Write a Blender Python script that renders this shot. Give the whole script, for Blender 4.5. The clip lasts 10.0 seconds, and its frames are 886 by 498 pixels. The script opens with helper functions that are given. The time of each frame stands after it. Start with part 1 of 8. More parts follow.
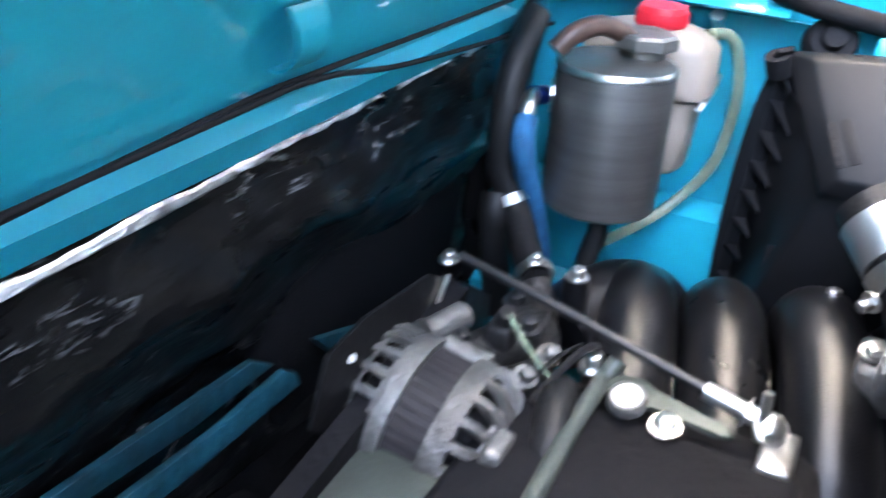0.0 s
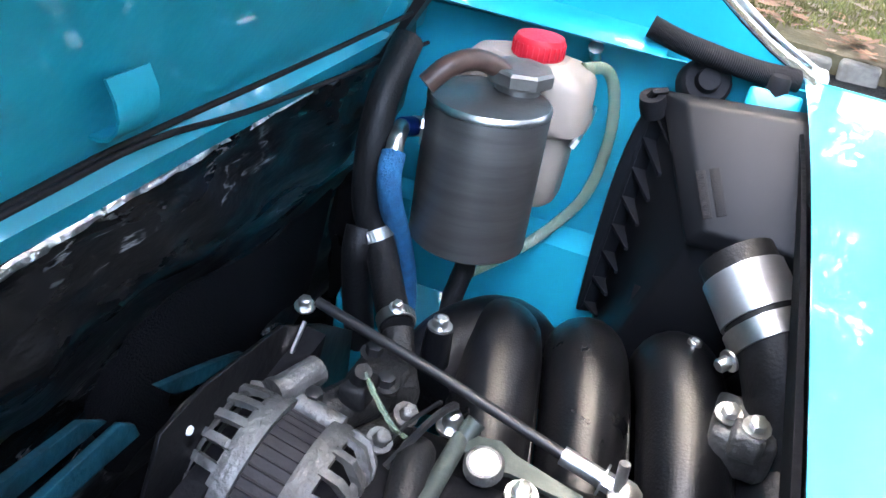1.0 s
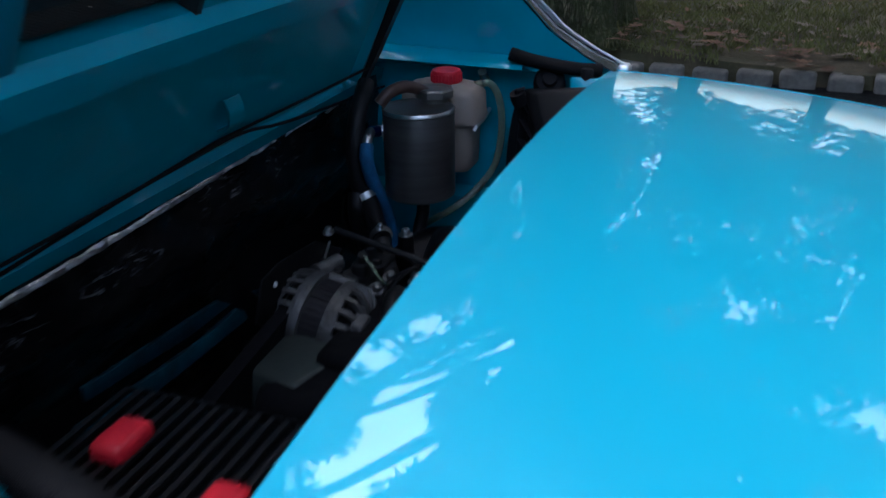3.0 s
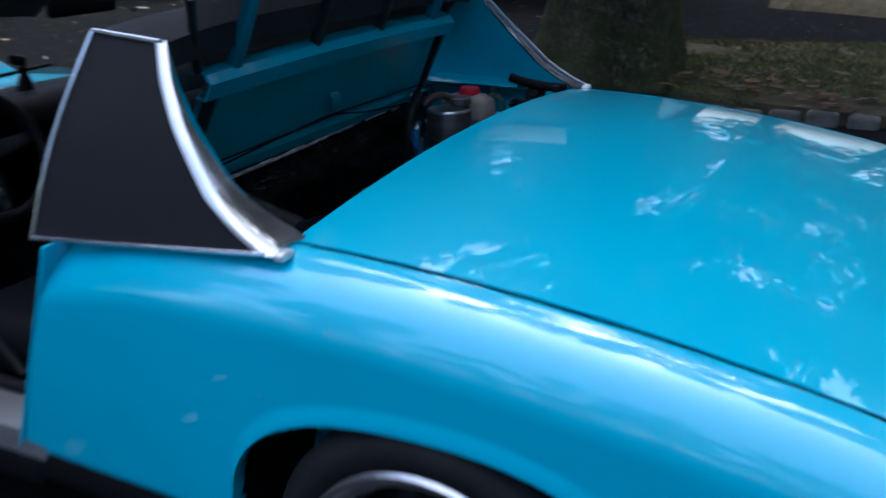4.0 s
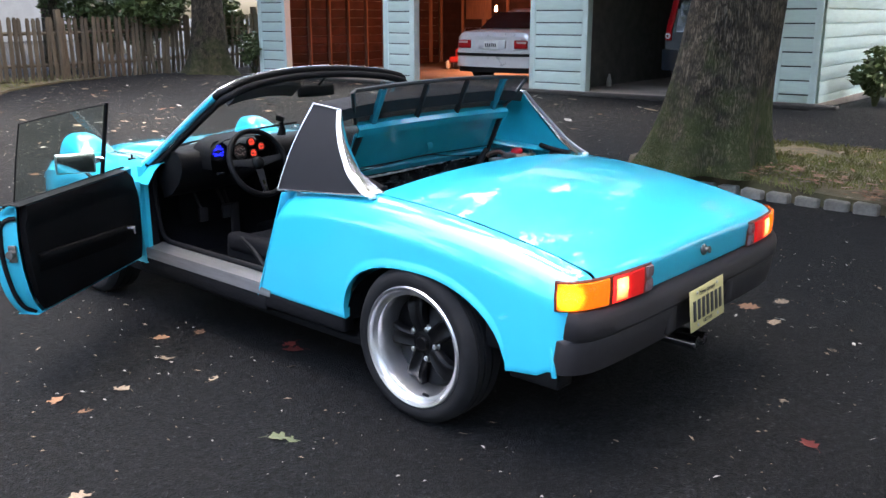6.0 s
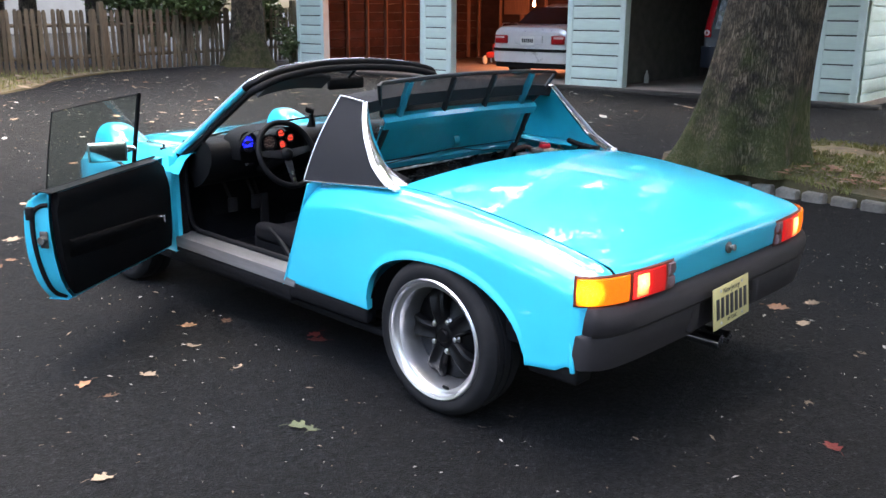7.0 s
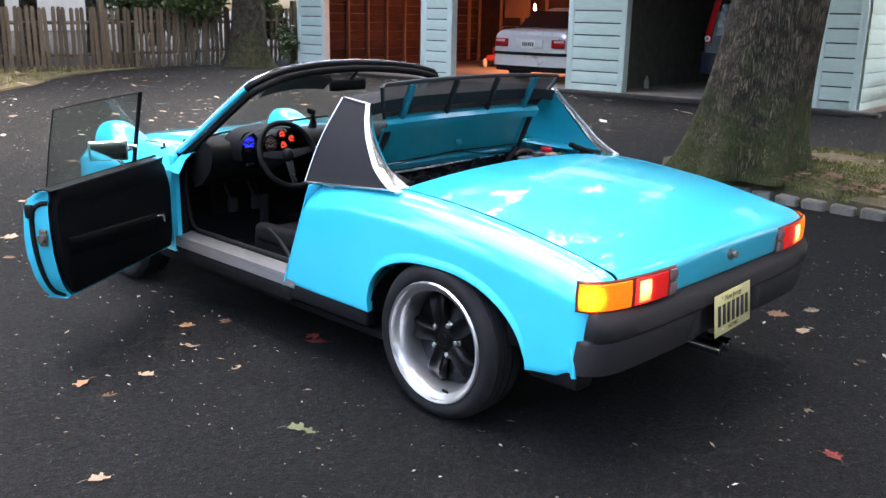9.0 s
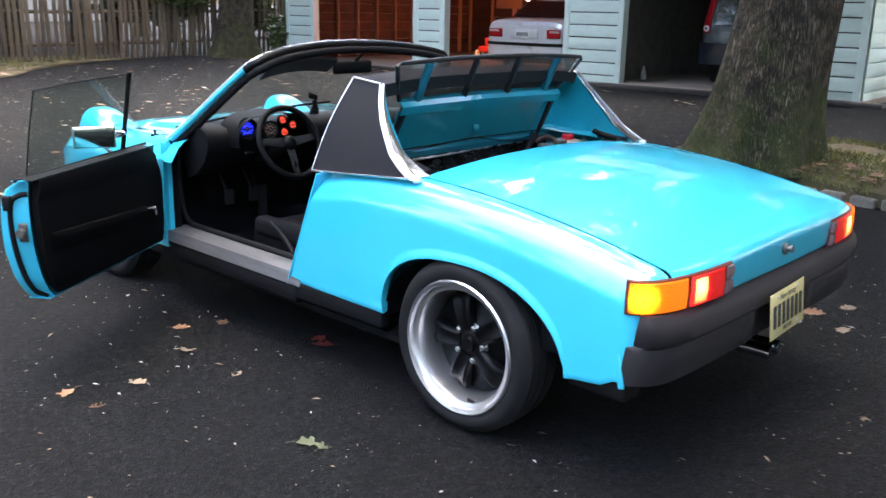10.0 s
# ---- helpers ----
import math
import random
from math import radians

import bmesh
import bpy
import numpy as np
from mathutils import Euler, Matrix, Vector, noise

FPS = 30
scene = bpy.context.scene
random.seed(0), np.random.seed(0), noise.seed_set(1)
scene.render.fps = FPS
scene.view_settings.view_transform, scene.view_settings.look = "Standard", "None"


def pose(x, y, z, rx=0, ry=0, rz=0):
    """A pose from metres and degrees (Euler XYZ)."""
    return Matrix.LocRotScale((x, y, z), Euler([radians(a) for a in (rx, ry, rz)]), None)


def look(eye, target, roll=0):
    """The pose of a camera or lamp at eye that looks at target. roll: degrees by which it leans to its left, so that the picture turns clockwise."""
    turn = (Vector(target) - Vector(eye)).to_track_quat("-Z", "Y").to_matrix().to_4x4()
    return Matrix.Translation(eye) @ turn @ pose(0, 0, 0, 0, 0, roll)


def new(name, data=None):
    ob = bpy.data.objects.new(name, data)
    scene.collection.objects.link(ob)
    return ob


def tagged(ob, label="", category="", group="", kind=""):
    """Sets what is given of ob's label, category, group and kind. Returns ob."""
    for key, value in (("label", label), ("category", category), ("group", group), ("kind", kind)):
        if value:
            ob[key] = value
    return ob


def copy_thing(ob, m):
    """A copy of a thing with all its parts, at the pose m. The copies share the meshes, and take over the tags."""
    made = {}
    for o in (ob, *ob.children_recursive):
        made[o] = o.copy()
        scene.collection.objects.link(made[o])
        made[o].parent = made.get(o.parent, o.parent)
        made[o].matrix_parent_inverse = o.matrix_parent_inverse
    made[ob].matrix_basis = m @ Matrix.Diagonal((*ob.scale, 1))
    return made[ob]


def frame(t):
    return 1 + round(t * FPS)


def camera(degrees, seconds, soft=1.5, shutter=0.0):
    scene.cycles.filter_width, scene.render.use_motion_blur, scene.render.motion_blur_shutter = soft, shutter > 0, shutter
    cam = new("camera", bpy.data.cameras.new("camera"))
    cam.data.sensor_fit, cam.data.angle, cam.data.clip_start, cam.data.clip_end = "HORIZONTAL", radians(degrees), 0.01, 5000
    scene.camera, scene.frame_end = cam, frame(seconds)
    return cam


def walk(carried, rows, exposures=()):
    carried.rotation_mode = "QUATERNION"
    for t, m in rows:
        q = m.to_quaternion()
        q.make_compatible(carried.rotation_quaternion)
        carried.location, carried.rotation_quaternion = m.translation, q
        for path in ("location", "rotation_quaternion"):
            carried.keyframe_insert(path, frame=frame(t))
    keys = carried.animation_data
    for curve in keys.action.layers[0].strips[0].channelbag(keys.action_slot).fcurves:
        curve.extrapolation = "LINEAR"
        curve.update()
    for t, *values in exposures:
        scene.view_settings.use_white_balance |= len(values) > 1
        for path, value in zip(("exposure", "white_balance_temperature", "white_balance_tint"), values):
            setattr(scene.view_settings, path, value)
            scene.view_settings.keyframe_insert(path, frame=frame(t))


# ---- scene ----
cam = camera(53.1, 10.0, soft=1.5, shutter=0.5)
PATH = [
    (0, (-0.448, 0.267, 1.034), (1.159, 1.024, 0.113), 3.6),
    (0.2, (-0.397, 0.26, 1.063), (1.23, 0.922, 0.107), 4.2),
    (0.4, (-0.361, 0.264, 1.1), (1.265, 0.828, 0.082), 6.8),
    (0.5, (-0.36, 0.264, 1.101), (1.265, 0.828, 0.081), 6.9),
    (1, (-0.367, 0.284, 1.089), (1.304, 0.779, 0.107), 9.5),
    (1.5, (-0.374, 0.291, 1.105), (1.285, 0.747, 0.086), 9.8),
    (2, (-0.427, 0.289, 1.126), (1.269, 0.743, 0.168), 10.3),
    (2.2, (-0.472, 0.266, 1.144), (1.281, 0.691, 0.281), 11.6),
    (3.3, (-1.179, -0.184, 1.275), (0.512, 0.487, 0.452), -3.4),
    (3.5, (-1.33, -0.262, 1.335), (0.365, 0.395, 0.502), -0.8),
    (4, (-1.76, -0.623, 1.303), (-0.103, 0.247, 0.598), -2.0),
    (4.5, (-2.128, -1.112, 1.366), (-0.673, 0.028, 0.602), -3.7),
    (5, (-2.487, -1.672, 1.386), (-1.065, -0.422, 0.741), -1.0),
    (5.5, (-2.818, -2.064, 1.447), (-1.513, -0.663, 0.87), -0.9),
    (6, (-3.025, -2.205, 1.478), (-1.581, -0.917, 0.972), -0.1),
    (6.2, (-3.02, -2.22, 1.485), (-1.6, -0.903, 0.997), 0.3),
    (7.5, (-2.992, -2.25, 1.464), (-1.613, -0.902, 0.935), 0.5),
    (8, (-3.012, -2.25, 1.469), (-1.633, -0.901, 0.939), 1.0),
    (8.5, (-2.986, -2.229, 1.469), (-1.596, -0.886, 0.955), 1.0),
    (9, (-3.0, -2.227, 1.471), (-1.607, -0.886, 0.96), 1.1),
    (9.5, (-2.952, -2.163, 1.463), (-1.575, -0.808, 0.944), 2.0),
    (10, (-2.87, -1.921, 1.39), (-1.458, -0.605, 0.867), 1.2),
]
EXPOSURES = [(0, 5.75, 6500, 10), (0.5, 5.6, 6500, 10), (1.6, 5.5, 6500, 10), (2.0, 5.1, 6500, 10), (2.2, 4.7, 6300, 10), (3.3, 1.75, 5400, 8), (4.0, 1.8, 5300, 8), (4.5, 2.3, 5400, 8), (5.0, 2.95, 5700, 10), (5.5, 3.55, 6300, 10), (7.0, 3.8, 6500, 10), (10, 3.8, 6500, 10)]
walk(cam, [(t, look(eye, target, roll)) for t, eye, target, roll in PATH], EXPOSURES)

# ---- light: an overcast evening under trees ----
world = bpy.data.worlds.new("overcast_sky")
scene.world = world
world.use_nodes = True
wn, wl = world.node_tree.nodes, world.node_tree.links
sky = wn.new("ShaderNodeTexSky")
sky.sky_type, sky.sun_disc = "NISHITA", False
sky.sun_elevation, sky.sun_rotation = radians(80), radians(72)
sky.air_density, sky.dust_density, sky.ozone_density = 1.0, 6.0, 0.5
wl.new(sky.outputs[0], wn["Background"].inputs[0])
wn["Background"].inputs[1].default_value = 0.15
sun = new("sun", bpy.data.lights.new("sun", "SUN"))
sun.data.energy, sun.data.angle, sun.data.color = 0.3, radians(40), (1.0, 0.96, 0.9)
sun.matrix_world = look((1.7, 0.6, 9.8), (0, 0, 0))

# ---- building blocks ----
def interp(t, table):
    return float(np.interp(t, [a for a, _ in table], [b for _, b in table]))


def lerp(a, b, t):
    return a + (b - a) * t


def finish(ob_mesh, bm, sharp=35):
    bmesh.ops.recalc_face_normals(bm, faces=bm.faces)
    bm.to_mesh(ob_mesh)
    bm.free()
    for p in ob_mesh.polygons:
        p.use_smooth = True
    ob_mesh.set_sharp_from_angle(angle=radians(sharp))


def part(name, bm, material, parent=None, label="", sharp=48):
    """One bmesh as one mesh object, under a thing or a part."""
    me = bpy.data.meshes.new(name)
    finish(me, bm, sharp)
    if material:
        me.materials.append(material)
    ob = new(name, me)
    if parent:
        ob.parent = parent
    if label:
        ob["label"] = label
    return ob


def thing(name, label, category, at=(0, 0, 0), turn=0, group=""):
    ob = new(name)
    ob.empty_display_size = 0.1
    ob.matrix_world = pose(*at, 0, 0, turn)
    return tagged(ob, label, category, group)


def box(bm, c, s, bevel=0.0, m=None, seg=2):
    r = bmesh.ops.create_cube(bm, size=1.0, matrix=Matrix.Translation(c) @ Matrix.Diagonal((*s, 1)))
    vs = r["verts"]
    if bevel:
        es = list({e for v in vs for e in v.link_edges})
        out = bmesh.ops.bevel(bm, geom=es, offset=bevel, segments=seg, affect="EDGES", profile=0.5)
        vs = list({v for f in out["faces"] for v in f.verts} | {v for v in vs if v.is_valid})
    if m is not None:
        bmesh.ops.transform(bm, matrix=m, verts=vs)
    return vs


def tube(bm, pts, r, n=10, closed=False, caps=True, flat=1.0):
    pts = [Vector(p) for p in pts]
    k = len(pts)
    rs = r if isinstance(r, (list, tuple)) else [r] * k
    side = None
    rings = []
    for i, p in enumerate(pts):
        a = pts[i - 1] if (i or closed) else pts[0]
        b = pts[(i + 1) % k] if (i < k - 1 or closed) else pts[-1]
        d = (b - a).normalized()
        if side is None:
            side = d.orthogonal().normalized()
            if abs(d.z) < 0.9:
                side = d.cross(Vector((0, 0, 1))).normalized()
        side = (side - d * side.dot(d)).normalized()
        up = d.cross(side)
        rings.append([bm.verts.new(p + (side * math.cos(2 * math.pi * j / n) + up * flat * math.sin(2 * math.pi * j / n)) * rs[i]) for j in range(n)])
    for i in range(k if closed else k - 1):
        a, b = rings[i], rings[(i + 1) % k]
        for j in range(n):
            bm.faces.new((a[j], a[(j + 1) % n], b[(j + 1) % n], b[j]))
    if caps and not closed:
        bm.faces.new(rings[0][::-1])
        bm.faces.new(rings[-1])


def curve_pts(ctrl, n=24):
    """A smooth run of points through control points."""
    c = [Vector(p) for p in ctrl]
    c = [2 * c[0] - c[1]] + c + [2 * c[-1] - c[-2]]
    out = []
    segs = len(c) - 3
    for i in range(segs):
        for j in range(n // segs + 1):
            t = j / (n // segs + 1)
            p0, p1, p2, p3 = c[i:i + 4]
            out.append(0.5 * ((2 * p1) + (p2 - p0) * t + (2 * p0 - 5 * p1 + 4 * p2 - p3) * t * t + (3 * p1 - p0 - 3 * p2 + p3) * t ** 3))
    out.append(c[-2])
    return out


def lathe(bm, prof, n=32, m=None, close=False):
    """Turns a profile of (radius, height) round the local z axis."""
    m = m or Matrix()
    rings = []
    for r, h in prof:
        if r < 1e-6:
            rings.append([bm.verts.new(m @ Vector((0, 0, h)))])
        else:
            rings.append([bm.verts.new(m @ Vector((r * math.cos(2 * math.pi * j / n), r * math.sin(2 * math.pi * j / n), h))) for j in range(n)])
    for a, b in zip(rings, rings[1:] + (rings[:1] if close else [])):
        if len(a) == 1 and len(b) == 1:
            continue
        for j in range(n):
            q = [a[j % len(a)], a[(j + 1) % len(a)], b[(j + 1) % len(b)], b[j % len(b)]]
            q = list(dict.fromkeys(q))
            bm.faces.new(q)


def grid(bm, f, nu, nv):
    vs = [[bm.verts.new(f(i / nu, j / nv)) for j in range(nv + 1)] for i in range(nu + 1)]
    return [bm.faces.new((vs[i][j], vs[i + 1][j], vs[i + 1][j + 1], vs[i][j + 1])) for i in range(nu) for j in range(nv)]


def rows_mesh(bm, rows):
    vs = [[bm.verts.new(p) for p in row] for row in rows]
    return [bm.faces.new((vs[i][j], vs[i + 1][j], vs[i + 1][j + 1], vs[i][j + 1])) for i in range(len(vs) - 1) for j in range(len(vs[0]) - 1)]


def thicken(bm, t):
    bmesh.ops.recalc_face_normals(bm, faces=bm.faces)
    bmesh.ops.solidify(bm, geom=list(bm.faces), thickness=t)


def prism(bm, poly, h, m=None, bevel=0.0):
    """A polygon in the local xy plane, raised by h along local z."""
    m = m or Matrix()
    lo = [bm.verts.new(m @ Vector((x, y, 0))) for x, y in poly]
    hi = [bm.verts.new(m @ Vector((x, y, h))) for x, y in poly]
    k = len(poly)
    top, bot = bm.faces.new(hi), bm.faces.new(lo[::-1])
    for i in range(k):
        bm.faces.new((lo[i], lo[(i + 1) % k], hi[(i + 1) % k], hi[i]))
    if bevel:
        bmesh.ops.bevel(bm, geom=list(top.edges) + list(bot.edges), offset=bevel, segments=2, affect="EDGES", profile=0.5)


def axes(origin, z, x=None):
    """A frame at origin whose z axis points along z."""
    z = Vector(z).normalized()
    x = Vector(x) if x else z.orthogonal()
    x = (x - z * x.dot(z)).normalized()
    y = z.cross(x)
    m = Matrix((x, y, z)).transposed().to_4x4()
    return Matrix.Translation(origin) @ m


def bolt(bm, p, d, r=0.008, h=0.01, washer=True):
    m = axes(p, d)
    if washer:
        lathe(bm, [(0, 0), (r * 1.6, 0), (r * 1.6, h * 0.2), (r, h * 0.2)], 12, m)
    lathe(bm, [(r, h * 0.2), (r, h), (r * 0.8, h * 1.1), (0, h * 1.1)], 6, m)


# ---- materials ----
def mat(name, col, rough=0.5, metal=0.0, vary=0.15, scale=8.0, bump=0.0, bscale=60.0, coat=0.0, dirt=0.0, dirt_col=(0.03, 0.025, 0.02), spec=0.35, stretch=(1, 1, 1), rvary=0.1, emit=None, power=0.0, per_piece=0.0):
    m = bpy.data.materials.new(name)
    m.use_nodes = True
    n, l = m.node_tree.nodes, m.node_tree.links
    b = n["Principled BSDF"]
    co = n.new("ShaderNodeTexCoord")
    mp = n.new("ShaderNodeMapping")
    mp.inputs["Scale"].default_value = stretch
    l.new(co.outputs["Object"], mp.inputs[0])
    n1 = n.new("ShaderNodeTexNoise")
    n1.inputs["Scale"].default_value, n1.inputs["Detail"].default_value, n1.inputs["Roughness"].default_value = scale, 6, 0.6
    l.new(mp.outputs[0], n1.inputs["Vector"])
    ramp = n.new("ShaderNodeMapRange")
    ramp.inputs["From Min"].default_value, ramp.inputs["From Max"].default_value = 0.3, 0.7
    ramp.inputs["To Min"].default_value, ramp.inputs["To Max"].default_value = 1 - vary, 1 + vary
    l.new(n1.outputs["Fac"], ramp.inputs["Value"])
    mul = n.new("ShaderNodeVectorMath")
    mul.operation = "SCALE"
    mul.inputs[0].default_value = col[:3]
    l.new(ramp.outputs[0], mul.inputs["Scale"])
    out = mul.outputs[0]
    if per_piece:
        oi = n.new("ShaderNodeObjectInfo")
        pr = n.new("ShaderNodeMapRange")
        pr.inputs["To Min"].default_value, pr.inputs["To Max"].default_value = 1 - per_piece, 1 + per_piece
        l.new(oi.outputs["Random"], pr.inputs["Value"])
        m2 = n.new("ShaderNodeVectorMath")
        m2.operation = "SCALE"
        l.new(out, m2.inputs[0])
        l.new(pr.outputs[0], m2.inputs["Scale"])
        out = m2.outputs[0]
    if dirt:
        n2 = n.new("ShaderNodeTexNoise")
        n2.inputs["Scale"].default_value, n2.inputs["Detail"].default_value = scale * 0.37, 9
        l.new(mp.outputs[0], n2.inputs["Vector"])
        dr = n.new("ShaderNodeMapRange")
        dr.inputs["From Min"].default_value, dr.inputs["From Max"].default_value, dr.inputs["To Max"].default_value = 0.48, 0.72, dirt
        l.new(n2.outputs["Fac"], dr.inputs["Value"])
        mx = n.new("ShaderNodeMix")
        mx.data_type = "RGBA"
        l.new(dr.outputs[0], mx.inputs[0])
        l.new(out, mx.inputs[6])
        mx.inputs[7].default_value = (*dirt_col, 1)
        out = mx.outputs[2]
    l.new(out, b.inputs["Base Color"])
    rr = n.new("ShaderNodeMapRange")
    rr.inputs["To Min"].default_value, rr.inputs["To Max"].default_value = max(0.02, rough - rvary), min(1, rough + rvary)
    l.new(n1.outputs["Fac"], rr.inputs["Value"])
    l.new(rr.outputs[0], b.inputs["Roughness"])
    b.inputs["Metallic"].default_value = metal
    b.inputs["Specular IOR Level"].default_value = spec
    b.inputs["Coat Weight"].default_value = coat
    b.inputs["Coat Roughness"].default_value = 0.03
    b.inputs["Coat IOR"].default_value = 1.8
    if bump:
        n3 = n.new("ShaderNodeTexNoise")
        n3.inputs["Scale"].default_value, n3.inputs["Detail"].default_value = bscale, 4
        l.new(mp.outputs[0], n3.inputs["Vector"])
        bp = n.new("ShaderNodeBump")
        bp.inputs["Strength"].default_value, bp.inputs["Distance"].default_value = min(1, bump), 0.01
        l.new(n3.outputs["Fac"], bp.inputs["Height"])
        l.new(bp.outputs[0], b.inputs["Normal"])
    if emit:
        b.inputs["Emission Color"].default_value = (*emit, 1)
        b.inputs["Emission Strength"].default_value = power
    return m


def glass(name, tint=(0.8, 0.85, 0.85), gloss=0.6, rough=0.02):
    """A thin pane: clear, with the gloss of glass."""
    m = bpy.data.materials.new(name)
    m.use_nodes = True
    n, l = m.node_tree.nodes, m.node_tree.links
    n.remove(n["Principled BSDF"])
    tr, gl, mx, fr = n.new("ShaderNodeBsdfTransparent"), n.new("ShaderNodeBsdfGlossy"), n.new("ShaderNodeMixShader"), n.new("ShaderNodeLayerWeight")
    tr.inputs[0].default_value = (*tint, 1)
    gl.inputs["Roughness"].default_value = rough
    pw, ma = n.new("ShaderNodeMath"), n.new("ShaderNodeMath")
    pw.operation, ma.operation = "POWER", "MULTIPLY_ADD"
    fr.inputs[0].default_value = 0.5
    l.new(fr.outputs["Facing"], pw.inputs[0])
    pw.inputs[1].default_value = 4.0
    l.new(pw.outputs[0], ma.inputs[0])
    ma.inputs[1].default_value, ma.inputs[2].default_value = gloss, 0.035
    l.new(ma.outputs[0], mx.inputs[0])
    l.new(tr.outputs[0], mx.inputs[1])
    l.new(gl.outputs[0], mx.inputs[2])
    l.new(mx.outputs[0], n["Material Output"].inputs[0])
    return m


PAINT = mat("turquoise_paint", (0.04, 0.53, 0.72), 0.34, 0, 0.03, 3, 0.012, 900, coat=1.0, rvary=0.06, spec=0.5)
# body turquoise darkened for the shade of the engine bay, with less gloss
PAINT_SHADED = mat("shaded_turquoise_bay_paint", (0.011, 0.29, 0.39), 0.35, 0, 0.08, 9, 0.05, 120, coat=0.4, dirt=0.25, dirt_col=(0.01, 0.12, 0.17))
VINYL = mat("black_vinyl", (0.017, 0.017, 0.0195), 0.65, 0, 0.12, 30, 0.25, 700, spec=0.15)
TRIM = mat("black_trim_plastic", (0.0045, 0.0045, 0.005), 0.55, 0, 0.2, 12, 0.1, 500, spec=0.15)
SATINTRIM = mat("matt_black_door_trim", (0.0035, 0.0035, 0.004), 0.75, 0, 0.2, 12, 0.2, 500, spec=0.08)
RUBBER = mat("black_rubber", (0.008, 0.008, 0.009), 0.7, 0, 0.2, 30, 0.1, 200, spec=0.12)
TYRE = mat("tyre_rubber", (0.012, 0.012, 0.013), 0.8, 0, 0.3, 14, 0.12, 160, spec=0.12, dirt=0.25, dirt_col=(0.03, 0.028, 0.026))
BUMPER = mat("charcoal_bumper_rubber", (0.026, 0.0235, 0.025), 0.6, 0, 0.18, 10, 0.15, 350, spec=0.2)
CHROME = mat("polished_trim", (0.78, 0.78, 0.8), 0.16, 1.0, 0.08, 16, 0.02, 60)
BRIGHT = mat("bright_anodised_trim", (0.86, 0.87, 0.88), 0.36, 0.5, 0.08, 16, 0.02, 60)
WORN = mat("worn_stainless", (0.66, 0.67, 0.68), 0.15, 0.92, 0.25, 14, 0.12, 40, dirt=0.45, dirt_col=(0.16, 0.17, 0.17))
ALU = mat("machined_aluminium", (0.62, 0.62, 0.63), 0.32, 0.95, 0.08, 12, 0.05, 200)
CAST = mat("cast_aluminium", (0.15, 0.148, 0.142), 0.5, 0.7, 0.35, 40, 0.35, 160, dirt=0.9, dirt_col=(0.07, 0.062, 0.055))
STEEL = mat("zinc_steel", (0.55, 0.55, 0.53), 0.32, 1.0, 0.15, 60, 0.05, 200)
BRUSHED = mat("brushed_alloy", (0.13, 0.125, 0.12), 0.4, 0.8, 0.2, 6, 0.08, 90, stretch=(1, 1, 12))
SATIN = mat("satin_black_metal", (0.016, 0.016, 0.017), 0.38, 0.2, 0.2, 20, 0.06, 120)
MANIFOLD = mat("black_manifold_plastic", (0.003, 0.0032, 0.004), 0.30, 0, 0.3, 14, 0.12, 420, dirt=0.15, dirt_col=(0.008, 0.008, 0.009), spec=0.34)
PLASTIC = mat("black_airbox_plastic", (0.0034, 0.0040, 0.0052), 0.46, 0, 0.3, 10, 0.04, 1100, spec=0.24)
WHEELBLACK = mat("satin_black_wheel", (0.0025, 0.0025, 0.003), 0.42, 0, 0.2, 20, 0.02, 60, spec=0.14)
DARKBAY = mat("undercoat_and_shade_black", (0.006, 0.006, 0.007), 0.8, 0, 0.3, 12, 0.3, 60, spec=0.1)
CARPET = mat("black_carpet", (0.007, 0.007, 0.008), 0.95, 0, 0.3, 60, 0.6, 500, spec=0.05)
SILL = mat("brushed_sill_plate", (0.24, 0.24, 0.245), 0.4, 0.7, 0.15, 10, 0.05, 100, stretch=(8, 0.6, 8), dirt=0.3, dirt_col=(0.2, 0.19, 0.17))
GLASS = glass("clear_glass", (0.86, 0.9, 0.9), 0.6)
DOORGLASS = glass("tinted_door_glass", (0.64, 0.73, 0.70), 0.2)

# ---- ground ----
def ground_z(x, y):
    """A driveway that rises gently from the car towards the garage and the fence."""
    a = math.hypot(max(0.0, (min(x, 30) - 3.2) * 0.036), max(0.0, (min(y, 30) - 4) * 0.024))
    if x > 8 and y < 14.7:
        a = lerp(a, min(a, 0.21), min(1.0, (x - 8) / 1.3))
    return a if x < 9.75 or y > 14.7 or y < 2.3 or x > 16.5 else 0.05


